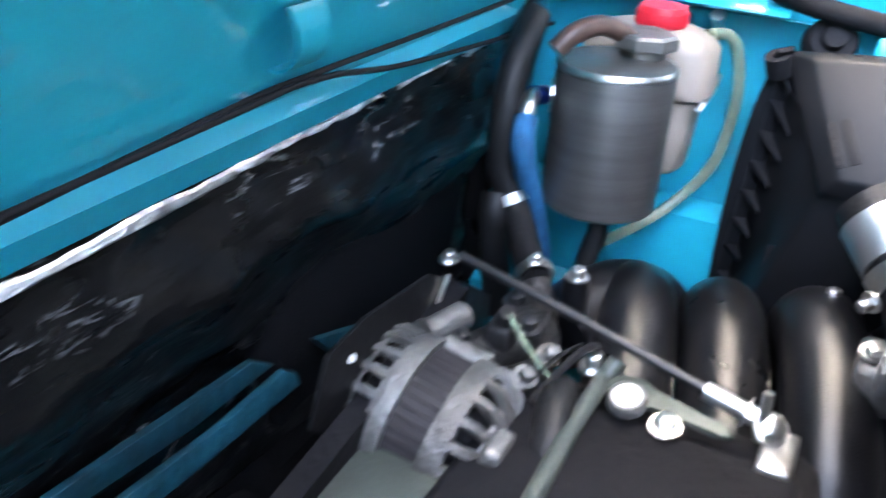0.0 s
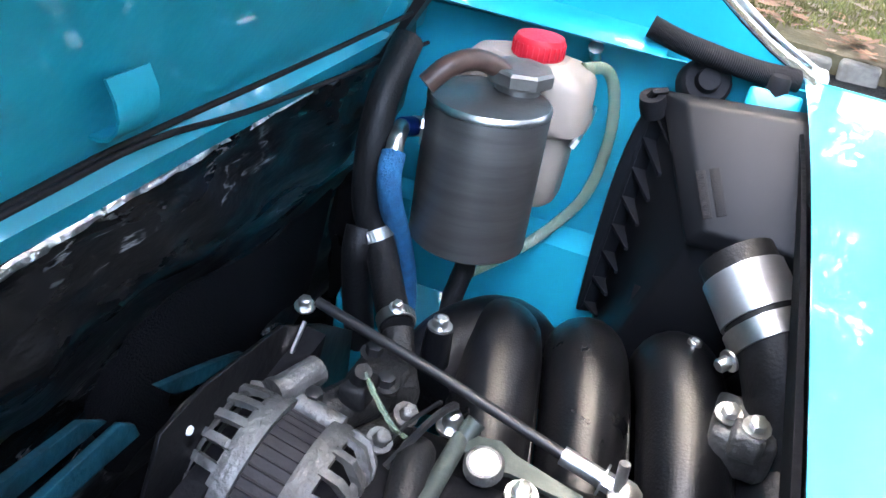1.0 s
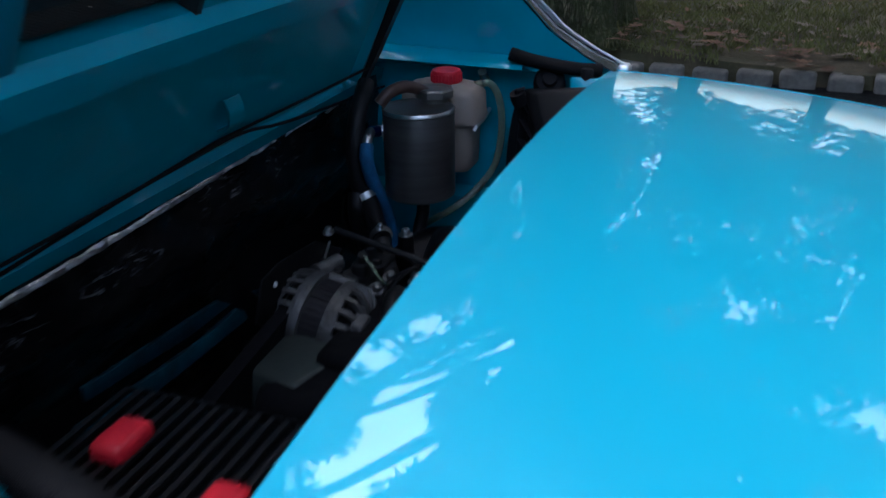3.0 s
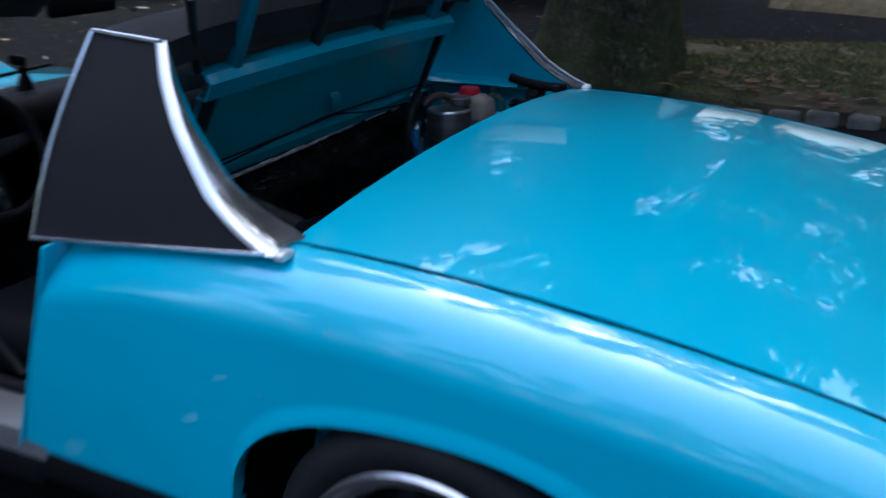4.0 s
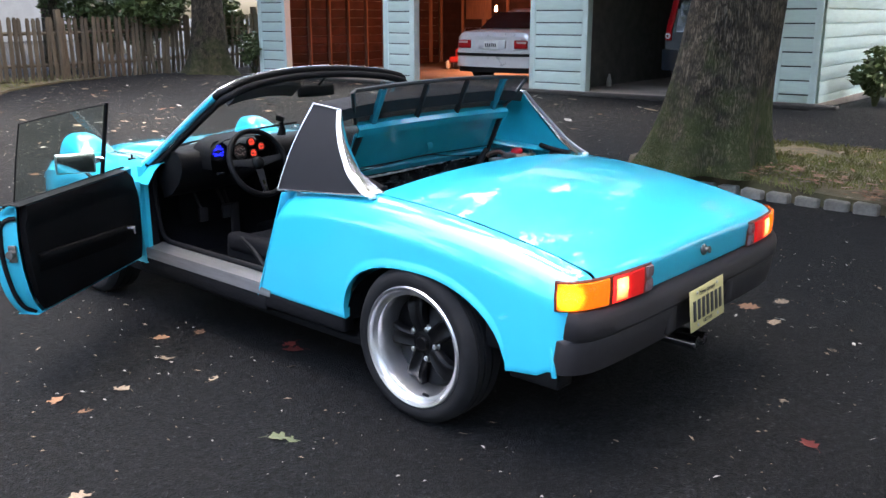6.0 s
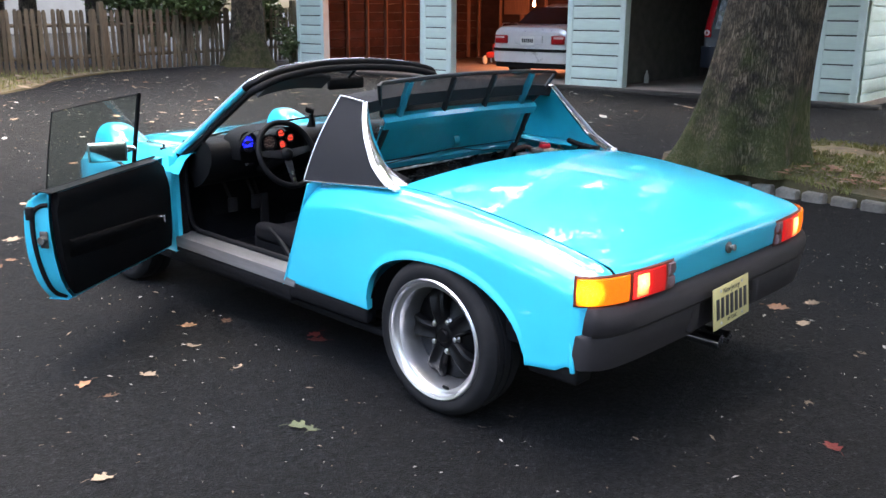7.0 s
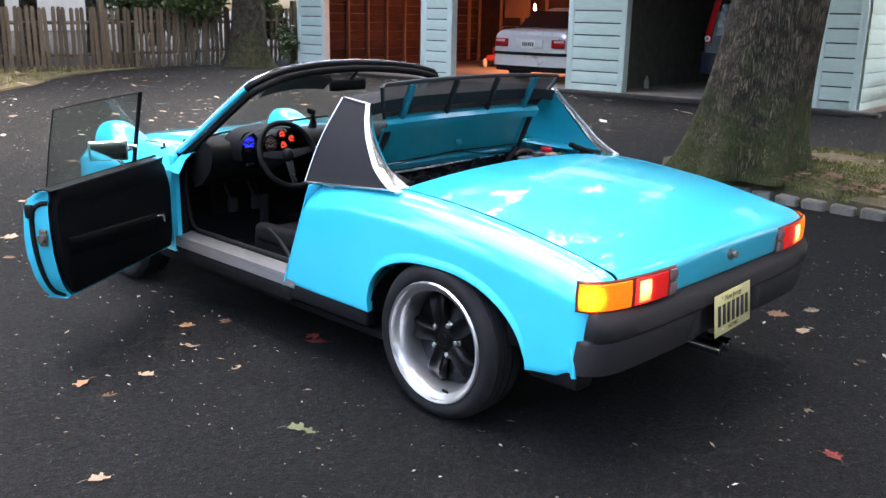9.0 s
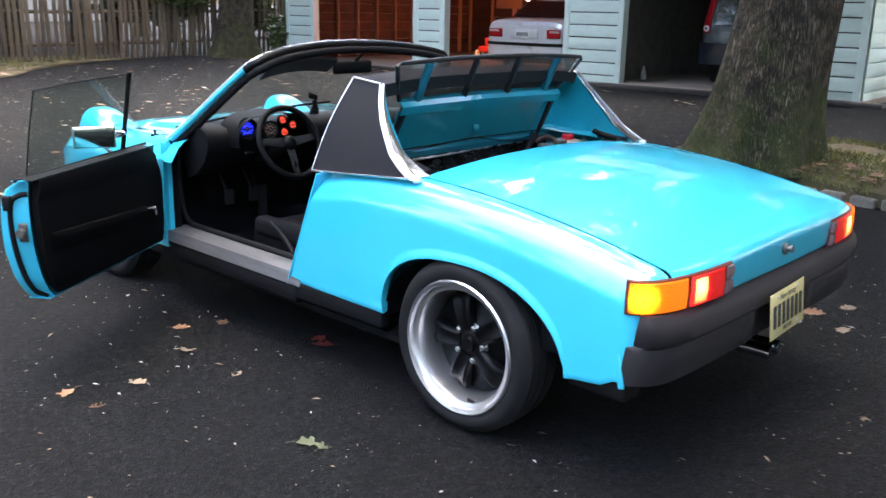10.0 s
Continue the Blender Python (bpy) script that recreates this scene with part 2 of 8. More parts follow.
def asphalt():
    m = bpy.data.materials.new("worn_asphalt")
    m.use_nodes = True
    n, l = m.node_tree.nodes, m.node_tree.links
    b = n["Principled BSDF"]
    co = n.new("ShaderNodeTexCoord")

    def noise_node(scale, detail=4, rough=0.6):
        t = n.new("ShaderNodeTexNoise")
        t.inputs["Scale"].default_value, t.inputs["Detail"].default_value, t.inputs["Roughness"].default_value = scale, detail, rough
        l.new(co.outputs["Object"], t.inputs["Vector"])
        return t

    def ramp_node(src, stops):
        r = n.new("ShaderNodeValToRGB")
        e = r.color_ramp.elements
        e[0].position, e[0].color = stops[0][0], (*stops[0][1], 1)
        e[1].position, e[1].color = stops[1][0], (*stops[1][1], 1)
        for p, c in stops[2:]:
            k = e.new(p)
            k.color = (*c, 1)
        l.new(src, r.inputs[0])
        return r

    broad, mid = noise_node(0.45, 6, 0.65), noise_node(5.0, 6, 0.7)
    v = n.new("ShaderNodeTexVoronoi")
    v.inputs["Scale"].default_value = 150
    l.new(co.outputs["Object"], v.inputs["Vector"])
    base = ramp_node(broad.outputs["Fac"], [(0.3, (0.0052, 0.0056, 0.0065)), (0.7, (0.0105, 0.0112, 0.0126))])
    stone = ramp_node(v.outputs["Color"], [(0.25, (0.5, 0.5, 0.51)), (0.8, (1.4, 1.38, 1.35)), (0.97, (4.2, 4.1, 3.9))])
    patch = ramp_node(mid.outputs["Fac"], [(0.35, (0.8, 0.8, 0.8)), (0.65, (1.2, 1.2, 1.2))])
    m1, m2 = n.new("ShaderNodeMix"), n.new("ShaderNodeMix")
    for k in (m1, m2):
        k.data_type, k.blend_type = "RGBA", "MULTIPLY"
        k.inputs[0].default_value = 1
    l.new(base.outputs[0], m1.inputs[6])
    l.new(stone.outputs[0], m1.inputs[7])
    l.new(m1.outputs[2], m2.inputs[6])
    l.new(patch.outputs[0], m2.inputs[7])
    pit = noise_node(34, 9, 0.72)
    pits = ramp_node(pit.outputs["Fac"], [(0.36, (0.25, 0.25, 0.26)), (0.52, (1.0, 1.0, 1.0)), (0.68, (1.75, 1.75, 1.78))])
    m3 = n.new("ShaderNodeMix")
    m3.data_type, m3.blend_type = "RGBA", "MULTIPLY"
    m3.inputs[0].default_value = 1
    l.new(m2.outputs[2], m3.inputs[6])
    l.new(pits.outputs[0], m3.inputs[7])
    l.new(m3.outputs[2], b.inputs["Base Color"])
    rr = n.new("ShaderNodeMapRange")
    rr.inputs["To Min"].default_value, rr.inputs["To Max"].default_value = 0.62, 0.88
    l.new(mid.outputs["Fac"], rr.inputs["Value"])
    l.new(rr.outputs[0], b.inputs["Roughness"])
    b.inputs["Specular IOR Level"].default_value = 0.13
    bp = n.new("ShaderNodeBump")
    bp.inputs["Strength"].default_value, bp.inputs["Distance"].default_value = 1.0, 0.009
    l.new(v.outputs["Distance"], bp.inputs["Height"])
    bq = n.new("ShaderNodeBump")
    bq.inputs["Strength"].default_value, bq.inputs["Distance"].default_value = 0.5, 0.03
    l.new(mid.outputs["Fac"], bq.inputs["Height"])
    l.new(bp.outputs[0], bq.inputs["Normal"])
    br = n.new("ShaderNodeBump")
    br.inputs["Strength"].default_value, br.inputs["Distance"].default_value = 0.9, 0.016
    l.new(pit.outputs["Fac"], br.inputs["Height"])
    l.new(bq.outputs[0], br.inputs["Normal"])
    l.new(br.outputs[0], b.inputs["Normal"])
    return m


bm = bmesh.new()
gx = [-300, -60, -20, -8, -4, -2, 0, 2, 3, 4, 6, 8, 8.7, 9.3, 9.6, 9.78, 14, 16.4, 16.6, 20, 30, 60, 300]
gy = [-300, -60, -20, -8, -4, -2, 0, 2, 2.28, 2.4, 4, 6, 8, 10, 13, 14.5, 14.75, 16, 20, 30, 60, 300]
rows_mesh(bm, [[(x, y, ground_z(x, y)) for y in gy] for x in gx])
g = part("ground", bm, asphalt())
tagged(g, "dark worn asphalt driveway, damp and strewn with fallen leaves", "driveway", kind="structure")

SOIL = mat("leafy_soil", (0.09, 0.072, 0.04), 0.9, 0, 0.5, 6, 0.8, 40, dirt=0.6, dirt_col=(0.055, 0.062, 0.02))
GRASS = mat("dry_green_grass", (0.15, 0.15, 0.048), 0.8, 0, 0.5, 3, dirt=0.6, dirt_col=(0.24, 0.19, 0.085))
STONE = mat("grey_granite", (0.17, 0.155, 0.132), 0.85, 0, 0.25, 25, 0.6, 60, dirt=0.5, dirt_col=(0.07, 0.065, 0.05), per_piece=0.2)


def mound(x, y):
    """The swell of earth round the oak."""
    return 0.15 * math.exp(-((x - 4.42) ** 2 + (y - 1.25) ** 2) / 0.9)


def bed(name, outline, h, label, swell=0.0):
    bm = bmesh.new()
    cx, cy = sum(p[0] for p in outline) / len(outline), sum(p[1] for p in outline) / len(outline)
    rows = []
    for k in (1.0, 0.985, 0.95, 0.9, 0.85, 0.8, 0.7, 0.6, 0.5, 0.4, 0.3, 0.2, 0.1, 0.02):
        ring = []
        for i in range(len(outline) + 1):
            x, y = outline[i % len(outline)]
            x, y = lerp(cx, x, k), lerp(cy, y, k)
            ring.append((x, y, ground_z(x, y) + (h + swell * mound(x, y) if k < 1 else -0.05) + 0.03 * noise.noise((x * 0.9, y * 0.9, 1)) * (k < 0.95)))
        rows.append(ring)
    rows_mesh(bm, rows)
    return tagged(part(name, bm, SOIL), label, "lawn", kind="structure")


def blades(name, region, count, h0, h1, material, label, inside):
    rnd = random.Random(5)
    verts, faces = [], []
    k = 0
    while k < count:
        x, y = rnd.uniform(region[0], region[1]), rnd.uniform(region[2], region[3])
        if not inside(x, y):
            continue
        k += 1
        z = inside(x, y) - 0.01
        a, h, b = rnd.uniform(0, 6.28), rnd.uniform(h0, h1), rnd.uniform(0.0, 0.05)
        w = rnd.uniform(0.002, 0.005)
        dx, dy, c = math.cos(a), math.sin(a), rnd.uniform(0, 6.28)
        i = len(verts)
        verts += [(x - dx * w, y - dy * w, z), (x + dx * w, y + dy * w, z), (x + math.cos(c) * b * 0.4 + dx * w * 0.6, y + math.sin(c) * b * 0.4 + dy * w * 0.6, z + h * 0.6), (x + math.cos(c) * b, y + math.sin(c) * b, z + h * rnd.uniform(0.8, 1.0))]
        faces += [(i, i + 1, i + 2), (i, i + 2, i + 3)]
    me = bpy.data.meshes.new(name)
    me.from_pydata(verts, [], faces)
    me.materials.append(material)
    return tagged(new(name, me), label, "grass", kind="stuff")


# island bed with the oak, behind a kerb of granite setts
bed_line = [(4.02, -9), (4.02, -4), (4.02, -2), (4.02, -1), (4.02, -0.4), (4.03, 0.2), (4.05, 0.6), (4.1, 1.0), (4.18, 1.5), (4.32, 1.95), (4.6, 2.2), (5.0, 2.25), (5.8, 1.9), (6.4, 1.3), (6.5, 0.6), (6.5, 0), (6.5, -1), (6.5, -4), (6.5, -9)]
bed("oak_bed", bed_line, 0.07, "raised bed of thin grass and leaf litter round the oak", 1.0)
bed("side_lawn", [(8.3, -0.4), (9.0, 0.9), (16, 1.6), (30, 1.5), (30, -30), (8.3, -30)], 0.05, "side lawn beyond the driveway")
bed("fence_bed", [(-6, 10.5), (1.0, 11.7), (2.2, 12.3), (3.0, 13.0), (3.7, 13.9), (5.2, 14.9), (6.2, 15.15), (6.0, 16.0), (-6, 16.0)], 0.03, "strip of dry grass and leaves along the fence")
blades("bed_grass", (3.98, 6.4, -7, 1.9), 42000, 0.02, 0.075, GRASS, "thin dry grass on the bed", lambda x, y: ground_z(x, y) + 0.07 + mound(x, y) if noise.noise((x * 1.1, y * 1.1, 3)) > -0.28 and not (y > 1.5 and x < 4.6) and not (y > 1.6) else 0)
blades("lawn_grass", (8.4, 14, -9, 0.6), 9000, 0.03, 0.09, GRASS, "mown lawn grass", lambda x, y: ground_z(x, y) + 0.05)
blades("verge_grass", (-5, 5.5, 11.3, 15.6), 9000, 0.03, 0.14, GRASS, "dry verge grass at the fence", lambda x, y: ground_z(x, y) + 0.03 if y > interp(x, [(-6, 10.6), (1, 11.8), (2.2, 12.4), (3, 13.1), (3.7, 14.0), (5.2, 15)]) else 0)

kerb = tagged(new("kerb"), "row of rough granite kerb setts", "kerb", kind="structure")
rnd = random.Random(11)
line = curve_pts([(*p, 0) for p in bed_line[:9]], 400)
walked, nxt = 0.0, 0.0
setts = []
for m_ in range(5):
    bm = bmesh.new()
    vs = box(bm, (0, 0, 0), (0.175, 0.11, 0.22), 0.02, None, 2)
    for v in bm.verts:
        v.co += Vector(noise.noise_vector(v.co * 9 + Vector((m_ * 7, 0, 0)))) * 0.014
    me = bpy.data.meshes.new("sett")
    finish(me, bm, 50)
    me.materials.append(STONE)
    setts.append(me)
for a, b in zip(line, line[1:]):
    walked += (b - a).length
    if walked >= nxt:
        nxt += 0.225
        d = b - a
        ob = new("sett", setts[rnd.randrange(5)])
        ob.parent = kerb
        ob.matrix_basis = pose(a.x, a.y, ground_z(a.x, a.y) - 0.035 + rnd.uniform(-0.008, 0.008), rnd.uniform(-3, 3), rnd.uniform(-3, 3), math.degrees(math.atan2(d.y, d.x)) + rnd.uniform(-4, 4))


# ---- oak, second tree, woods ----
def bark_mat(name, moss):
    m = mat(name, (0.11, 0.092, 0.068), 0.92, 0, 0.75, 9)
    n, l = m.node_tree.nodes, m.node_tree.links
    b = n["Principled BSDF"]
    co = n["Texture Coordinate"]
    mp = n.new("ShaderNodeMapping")
    mp.inputs["Scale"].default_value = (1, 1, 0.11)
    l.new(co.outputs["Object"], mp.inputs[0])
    v = n.new("ShaderNodeTexVoronoi")
    v.inputs["Scale"].default_value = 52
    v.feature = "DISTANCE_TO_EDGE"
    w = n.new("ShaderNodeTexNoise")
    w.inputs["Scale"].default_value, w.inputs["Detail"].default_value = 12, 5
    l.new(mp.outputs[0], w.inputs["Vector"])
    add = n.new("ShaderNodeMix")
    add.data_type = "RGBA"
    add.inputs[0].default_value = 0.2
    l.new(mp.outputs[0], add.inputs[6])
    l.new(w.outputs["Color"], add.inputs[7])
    l.new(add.outputs[2], v.inputs["Vector"])
    r = n.new("ShaderNodeValToRGB")
    r.color_ramp.elements[0].position, r.color_ramp.elements[0].color = 0.0, (0.26, 0.24, 0.21, 1)
    r.color_ramp.elements[1].position, r.color_ramp.elements[1].color = 0.26, (1.2, 1.16, 1.08, 1)
    l.new(v.outputs["Distance"], r.inputs[0])
    old = b.inputs["Base Color"].links[0].from_socket
    mu = n.new("ShaderNodeMix")
    mu.data_type, mu.blend_type = "RGBA", "MULTIPLY"
    mu.inputs[0].default_value = 1
    l.new(old, mu.inputs[6])
    l.new(r.outputs[0], mu.inputs[7])
    sep = n.new("ShaderNodeSeparateXYZ")
    l.new(co.outputs["Object"], sep.inputs[0])
    ns = n.new("ShaderNodeTexNoise")
    ns.inputs["Scale"].default_value, ns.inputs["Detail"].default_value = 3.2, 8
    l.new(co.outputs["Object"], ns.inputs["Vector"])
    mr = n.new("ShaderNodeMapRange")
    mr.inputs["From Min"].default_value, mr.inputs["From Max"].default_value = 1.1, 0.0
    l.new(sep.outputs["Z"], mr.inputs["Value"])
    ad = n.new("ShaderNodeMath")
    ad.operation = "MULTIPLY_ADD"
    l.new(mr.outputs[0], ad.inputs[0])
    ad.inputs[1].default_value = 0.36
    l.new(ns.outputs["Fac"], ad.inputs[2])
    m3 = n.new("ShaderNodeMapRange")
    m3.inputs["From Min"].default_value, m3.inputs["From Max"].default_value, m3.inputs["To Max"].default_value = 0.58, 0.78, moss
    l.new(ad.outputs[0], m3.inputs["Value"])
    mo = n.new("ShaderNodeMix")
    mo.data_type = "RGBA"
    l.new(m3.outputs[0], mo.inputs[0])
    l.new(mu.outputs[2], mo.inputs[6])
    mo.inputs[7].default_value = (0.055, 0.082, 0.012, 1)
    l.new(mo.outputs[2], b.inputs["Base Color"])
    bp = n.new("ShaderNodeBump")
    bp.inputs["Strength"].default_value, bp.inputs["Distance"].default_value = 1.0, 0.035
    l.new(r.outputs[0], bp.inputs["Height"])
    l.new(bp.outputs[0], b.inputs["Normal"])
    return m


LEAFG = mat("canopy_leaves", (0.06, 0.085, 0.025), 0.6, 0, 0.4, 1.5)
LEAFD = mat("autumn_leaf_brown", (0.17, 0.092, 0.05), 0.75, 0, 0.35, 30, 0.3, 90, per_piece=0.45)
LEAFR = mat("autumn_leaf_red", (0.14, 0.02, 0.015), 0.7, 0, 0.3, 30, 0.3, 90, per_piece=0.3)
LEAFP = mat("autumn_leaf_pale", (0.19, 0.145, 0.10), 0.75, 0, 0.35, 30, 0.3, 90, per_piece=0.35)
LEAFY = mat("fallen_leaf_green", (0.09, 0.105, 0.055), 0.7, 0, 0.3, 30, 0.3, 90, per_piece=0.2)


def crown_mesh(blobs, leaves, size, seed):
    """Many small leaf sprays scattered through uneven clumps."""
    rnd = random.Random(seed)
    verts, faces = [], []
    weights = [r ** 2 for *_, r in blobs]
    for _ in range(leaves):
        cx, cy, cz, r = rnd.choices(blobs, weights)[0]
        while True:
            d = Vector((rnd.uniform(-1, 1), rnd.uniform(-1, 1), rnd.uniform(-0.8, 0.8)))
            if d.length < 1 and rnd.random() < 0.35 + d.length:
                break
        p = Vector((cx, cy, cz)) + d * r
        a = Vector((rnd.gauss(0, 1), rnd.gauss(0, 1), rnd.gauss(0, 0.5))).normalized()
        b = a.cross(Vector((rnd.gauss(0, 1), rnd.gauss(0, 1), rnd.gauss(0, 1)))).normalized()
        s = size * rnd.uniform(0.6, 1.3)
        i = len(verts)
        verts += [p - a * s, p + b * s * 0.45 - a * 0.15 * s, p + a * s, p - b * s * 0.45 + a * 0.1 * s]
        faces.append((i, i + 1, i + 2, i + 3))
    me = bpy.data.meshes.new("crown")
    me.from_pydata(verts, [], faces)
    me.materials.append(LEAFG)
    return me


def tree(label, at, radius, flare, height, lean, crown, leaves, leaf, seed, moss=0.8, roots=7):
    rnd = random.Random(seed)
    t = thing("tree", label, "tree", at)
    bm = bmesh.new()
    rows = []
    for k in range(41):
        z = height * (k / 40) ** 1.7
        f = radius * (1 - 0.45 * z / height) + (flare - radius) * math.exp(-z / 0.38)
        ring = []
        for j in range(49):
            a = 2 * math.pi * (j % 48) / 48
            lobes = 0.16 * math.exp(-z / 0.45) * math.cos(a * roots + seed) + 0.05 * math.cos(3 * a + seed * 2) + 0.03 * noise.noise((math.cos(a) * 2, math.sin(a) * 2, z * 1.2 + seed))
            rr = f * (1 + lobes)
            ring.append((rr * math.cos(a) + lean[0] * z, rr * math.sin(a) + lean[1] * z, z - 0.06))
        rows.append(ring)
    rows_mesh(bm, rows)
    bmesh.ops.remove_doubles(bm, verts=bm.verts, dist=0.0005)
    part("trunk", bm, bark_mat("mossy_oak_bark", moss), t, "furrowed brown bark with green moss", 80)
    top = Vector((lean[0] * height, lean[1] * height, height))
    for cx, cy, cz, r in crown[::6]:
        bm = bmesh.new()
        s = Vector((lean[0], lean[1], 1)) * (height * rnd.uniform(0.6, 0.98))
        e = Vector((cx, cy, cz))
        mid = lerp(s, e, 0.5) + Vector((rnd.uniform(-0.4, 0.4), rnd.uniform(-0.4, 0.4), rnd.uniform(0, 0.6)))
        pts = curve_pts([s, mid, e], 10)
        tube(bm, pts, [lerp(radius * 0.26, 0.02, i / (len(pts) - 1)) for i in range(len(pts))], 8)
        part("limb", bm, bpy.data.materials["mossy_oak_bark"], t)
    ob = new("crown", crown_mesh(crown, leaves, leaf, seed))
    ob.parent = t
    ob["label"] = "open crown of small green leaves with gaps"
    return t


def cloud(n, spread, z0, z1, r0, r1, seed, off=(0, 0)):
    rnd = random.Random(seed)
    return [(off[0] + rnd.uniform(-spread, spread), off[1] + rnd.uniform(-spread, spread), rnd.uniform(z0, z1), rnd.uniform(r0, r1)) for _ in range(n)]


tree("large old oak with mossy furrowed trunk in the raised bed", (4.42, 1.29, ground_z(4.3, 1.2) + 0.19), 0.435, 0.575, 5.5, (0.09, -0.11), cloud(190, 6.6, 4.4, 12, 0.45, 1.0, 3, (0.2, -0.6)), 105000, 0.11, 3, 0.6)
tree("old oak standing at the picket fence", (8.35, 14.75, ground_z(8.4, 14.7)), 0.36, 0.62, 5.5, (0.01, 0.0), cloud(18, 4.0, 5.5, 11, 1.0, 1.8, 8), 12000, 0.15, 8, 0.4)

# ---- the car: rear axle at y = 0, front towards +y, driver's side at -x ----
CAR = thing("sports_car", "turquoise targa sports car with driver door and engine lid open", "car")

GAP = np.polyfit([-0.80, -0.77, -0.57, -0.32, -0.05, 0.21, 0.45, 0.7, 0.87], [0.675, 0.685, 0.735, 0.773, 0.804, 0.826, 0.82, 0.797, 0.78], 4)


def zgap(y):
    return float(np.polyval(GAP, y))


def tail_y(x):
    """The car's tail in plan."""
    return -0.62 - 0.185 * max(0.0, 1 - (min(abs(x), 0.797) / 0.797) ** 4.0) ** 0.25


def arch_z(y):
    u = abs(y + 0.09) / 0.402
    if u >= 1:
        return None
    p = 2.6 if y > -0.09 else 2.05
    return 0.315 + 0.268 * (1 - u ** p) ** (1 / p)


def quarter(s):
    """Rear quarter panel with its wheel arch, as one pressed sheet. s: -1 left, 1 right."""
    cols = []
    ys = [0.87, 0.8, 0.7, 0.6, 0.5, 0.42, 0.36]
    ys += [-0.09 + 0.402 * math.cos(math.pi * (k + 0.02) / 32.04) for k in range(33)]
    ys += [-0.52, -0.57, -0.62]
    for y in ys:
        w = 0.797 - 0.010 * ((y + 0.1) / 0.9) ** 2
        a = arch_z(y)
        lo = a if a else (0.318 if y > 0 else interp(y, [(-0.62, 0.334), (-0.49, 0.318)]))
        cols.append((w, y, 1.0, 0.0, 0.10, zgap(y), 0.12, lo, bool(a)))
    for k in range(1, 13):
        x = lerp(0.797, 0.6975, (k / 12) ** 2.0)
        y = tail_y(x)
        nx = (x / 0.797) ** 2.5 / 0.797
        ny = (max(1e-4, -(y + 0.62)) / 0.205) ** 2.5 / 0.205
        d = math.hypot(nx, ny)
        t = k / 12
        cols.append((x, y, 1.0, 0.0, max(0.0, x - 0.697), zgap(y) - 0.03 * max(0.0, t - 0.3) ** 2, lerp(0.12, 0.05, t), 0.36, False))
    rows = []
    for w, y, nx, ny, dt, zt, h, lo, arched in cols:
        zs = zt - h
        tuck = 0.005 * max(0, (0.56 - lo) / 0.24) ** 2
        lip = tuck - 0.006 * (lo > 0.36 and arched)
        pr = [(0.026 + tuck, lo + 0.006), (0.012 + tuck, lo + 0.001), (0.003 + tuck, lo - 0.001), (lip, lo + 0.004), (lip, lo + 0.020), (tuck, lo + 0.034)]
        for k in range(1, 10):
            z = lerp(lo + 0.034, zs, k / 9)
            pr.append((min(tuck, 0.005 * max(0, (0.56 - z) / 0.24) ** 2), z))
        for k in range(1, 13):
            a = math.pi / 2 * k / 12
            pr.append((dt * (1 - math.cos(a) ** 1.25 if a < 1.57 else 1.0), zs + h * math.sin(a) ** 1.12))
        pr.append((dt + 0.002, zt - 0.02))
        row = []
        for d, z in pr:
            shear = max(0.0, (y - 0.45) / 0.42) * ((0.32 - z) * 0.42 if z > 0.32 else 0)
            row.append((s * (w - nx * d), y + ny * d + shear, z))
        rows.append(row)
    bm = bmesh.new()
    rows_mesh(bm, rows)
    thicken(bm, 0.0025)
    return bm


part("rear_quarter_panel", quarter(-1), PAINT, CAR, "glossy turquoise painted rear quarter panel", 60)
part("rear_quarter_panel", quarter(1), PAINT, CAR, "glossy turquoise painted rear quarter panel", 60)


def lid_z(x, y):
    return zgap(y) + interp(y, [(-0.8, 0.028), (-0.4, 0.047), (0.21, 0.042)]) * (1 - (x / 0.693) ** 2)


def deck_lid():
    bm = bmesh.new()
    nx, ny = 36, 34
    rows = []
    for i in range(nx + 1):
        x = lerp(-0.685, 0.685, i / nx)
        yr = tail_y(x) - 0.004
        row = [(x, 0.19, lid_z(x, 0.213) - 0.016), (x, 0.209, lid_z(x, 0.213) - 0.009), (x, 0.2115, lid_z(x, 0.213) - 0.004)]
        for j in range(ny + 1):
            y = lerp(0.212, yr + 0.045, j / ny)
            row.append((x, y, lid_z(x, y)))
        ze = lid_z(x, yr + 0.045)
        for j in range(1, 8):
            a = math.pi / 2 * j / 7
            row.append((x, yr + 0.045 * (1 - math.sin(a)), ze - 0.04 * (1 - math.cos(a)) - 0.006 * j / 7))
        row += [(x, yr + 0.004, 0.62), (x, yr + 0.008, 0.585)]
        rows.append(row)
    rows_mesh(bm, rows)
    thicken(bm, 0.003)
    return bm


deck = part("rear_deck_lid", deck_lid(), PAINT, CAR, "glossy turquoise painted rear deck lid, closed", 50)
for s in (-1, 1):
    bm = bmesh.new()
    rows_mesh(bm, [[(s * 0.675, y, zgap(y) - 0.05), (s * 0.712, y, zgap(y) - 0.05)] for y in np.linspace(0.21, -0.76, 30)])
    thicken(bm, 0.004)
    part("lid_gutter", bm, RUBBER, CAR)
bm = bmesh.new()
m = axes((-0.012, tail_y(0) - 0.004, 0.644), (0, -1, 0.15))
lathe(bm, [(0.021, 0), (0.021, 0.006), (0.015, 0.010), (0.009, 0.011), (0.009, 0.022), (0.013, 0.023), (0.013, 0.027), (0, 0.028)], 20, m)
part("lid_lock", bm, CAST, deck, "dull metal push-button lid lock")

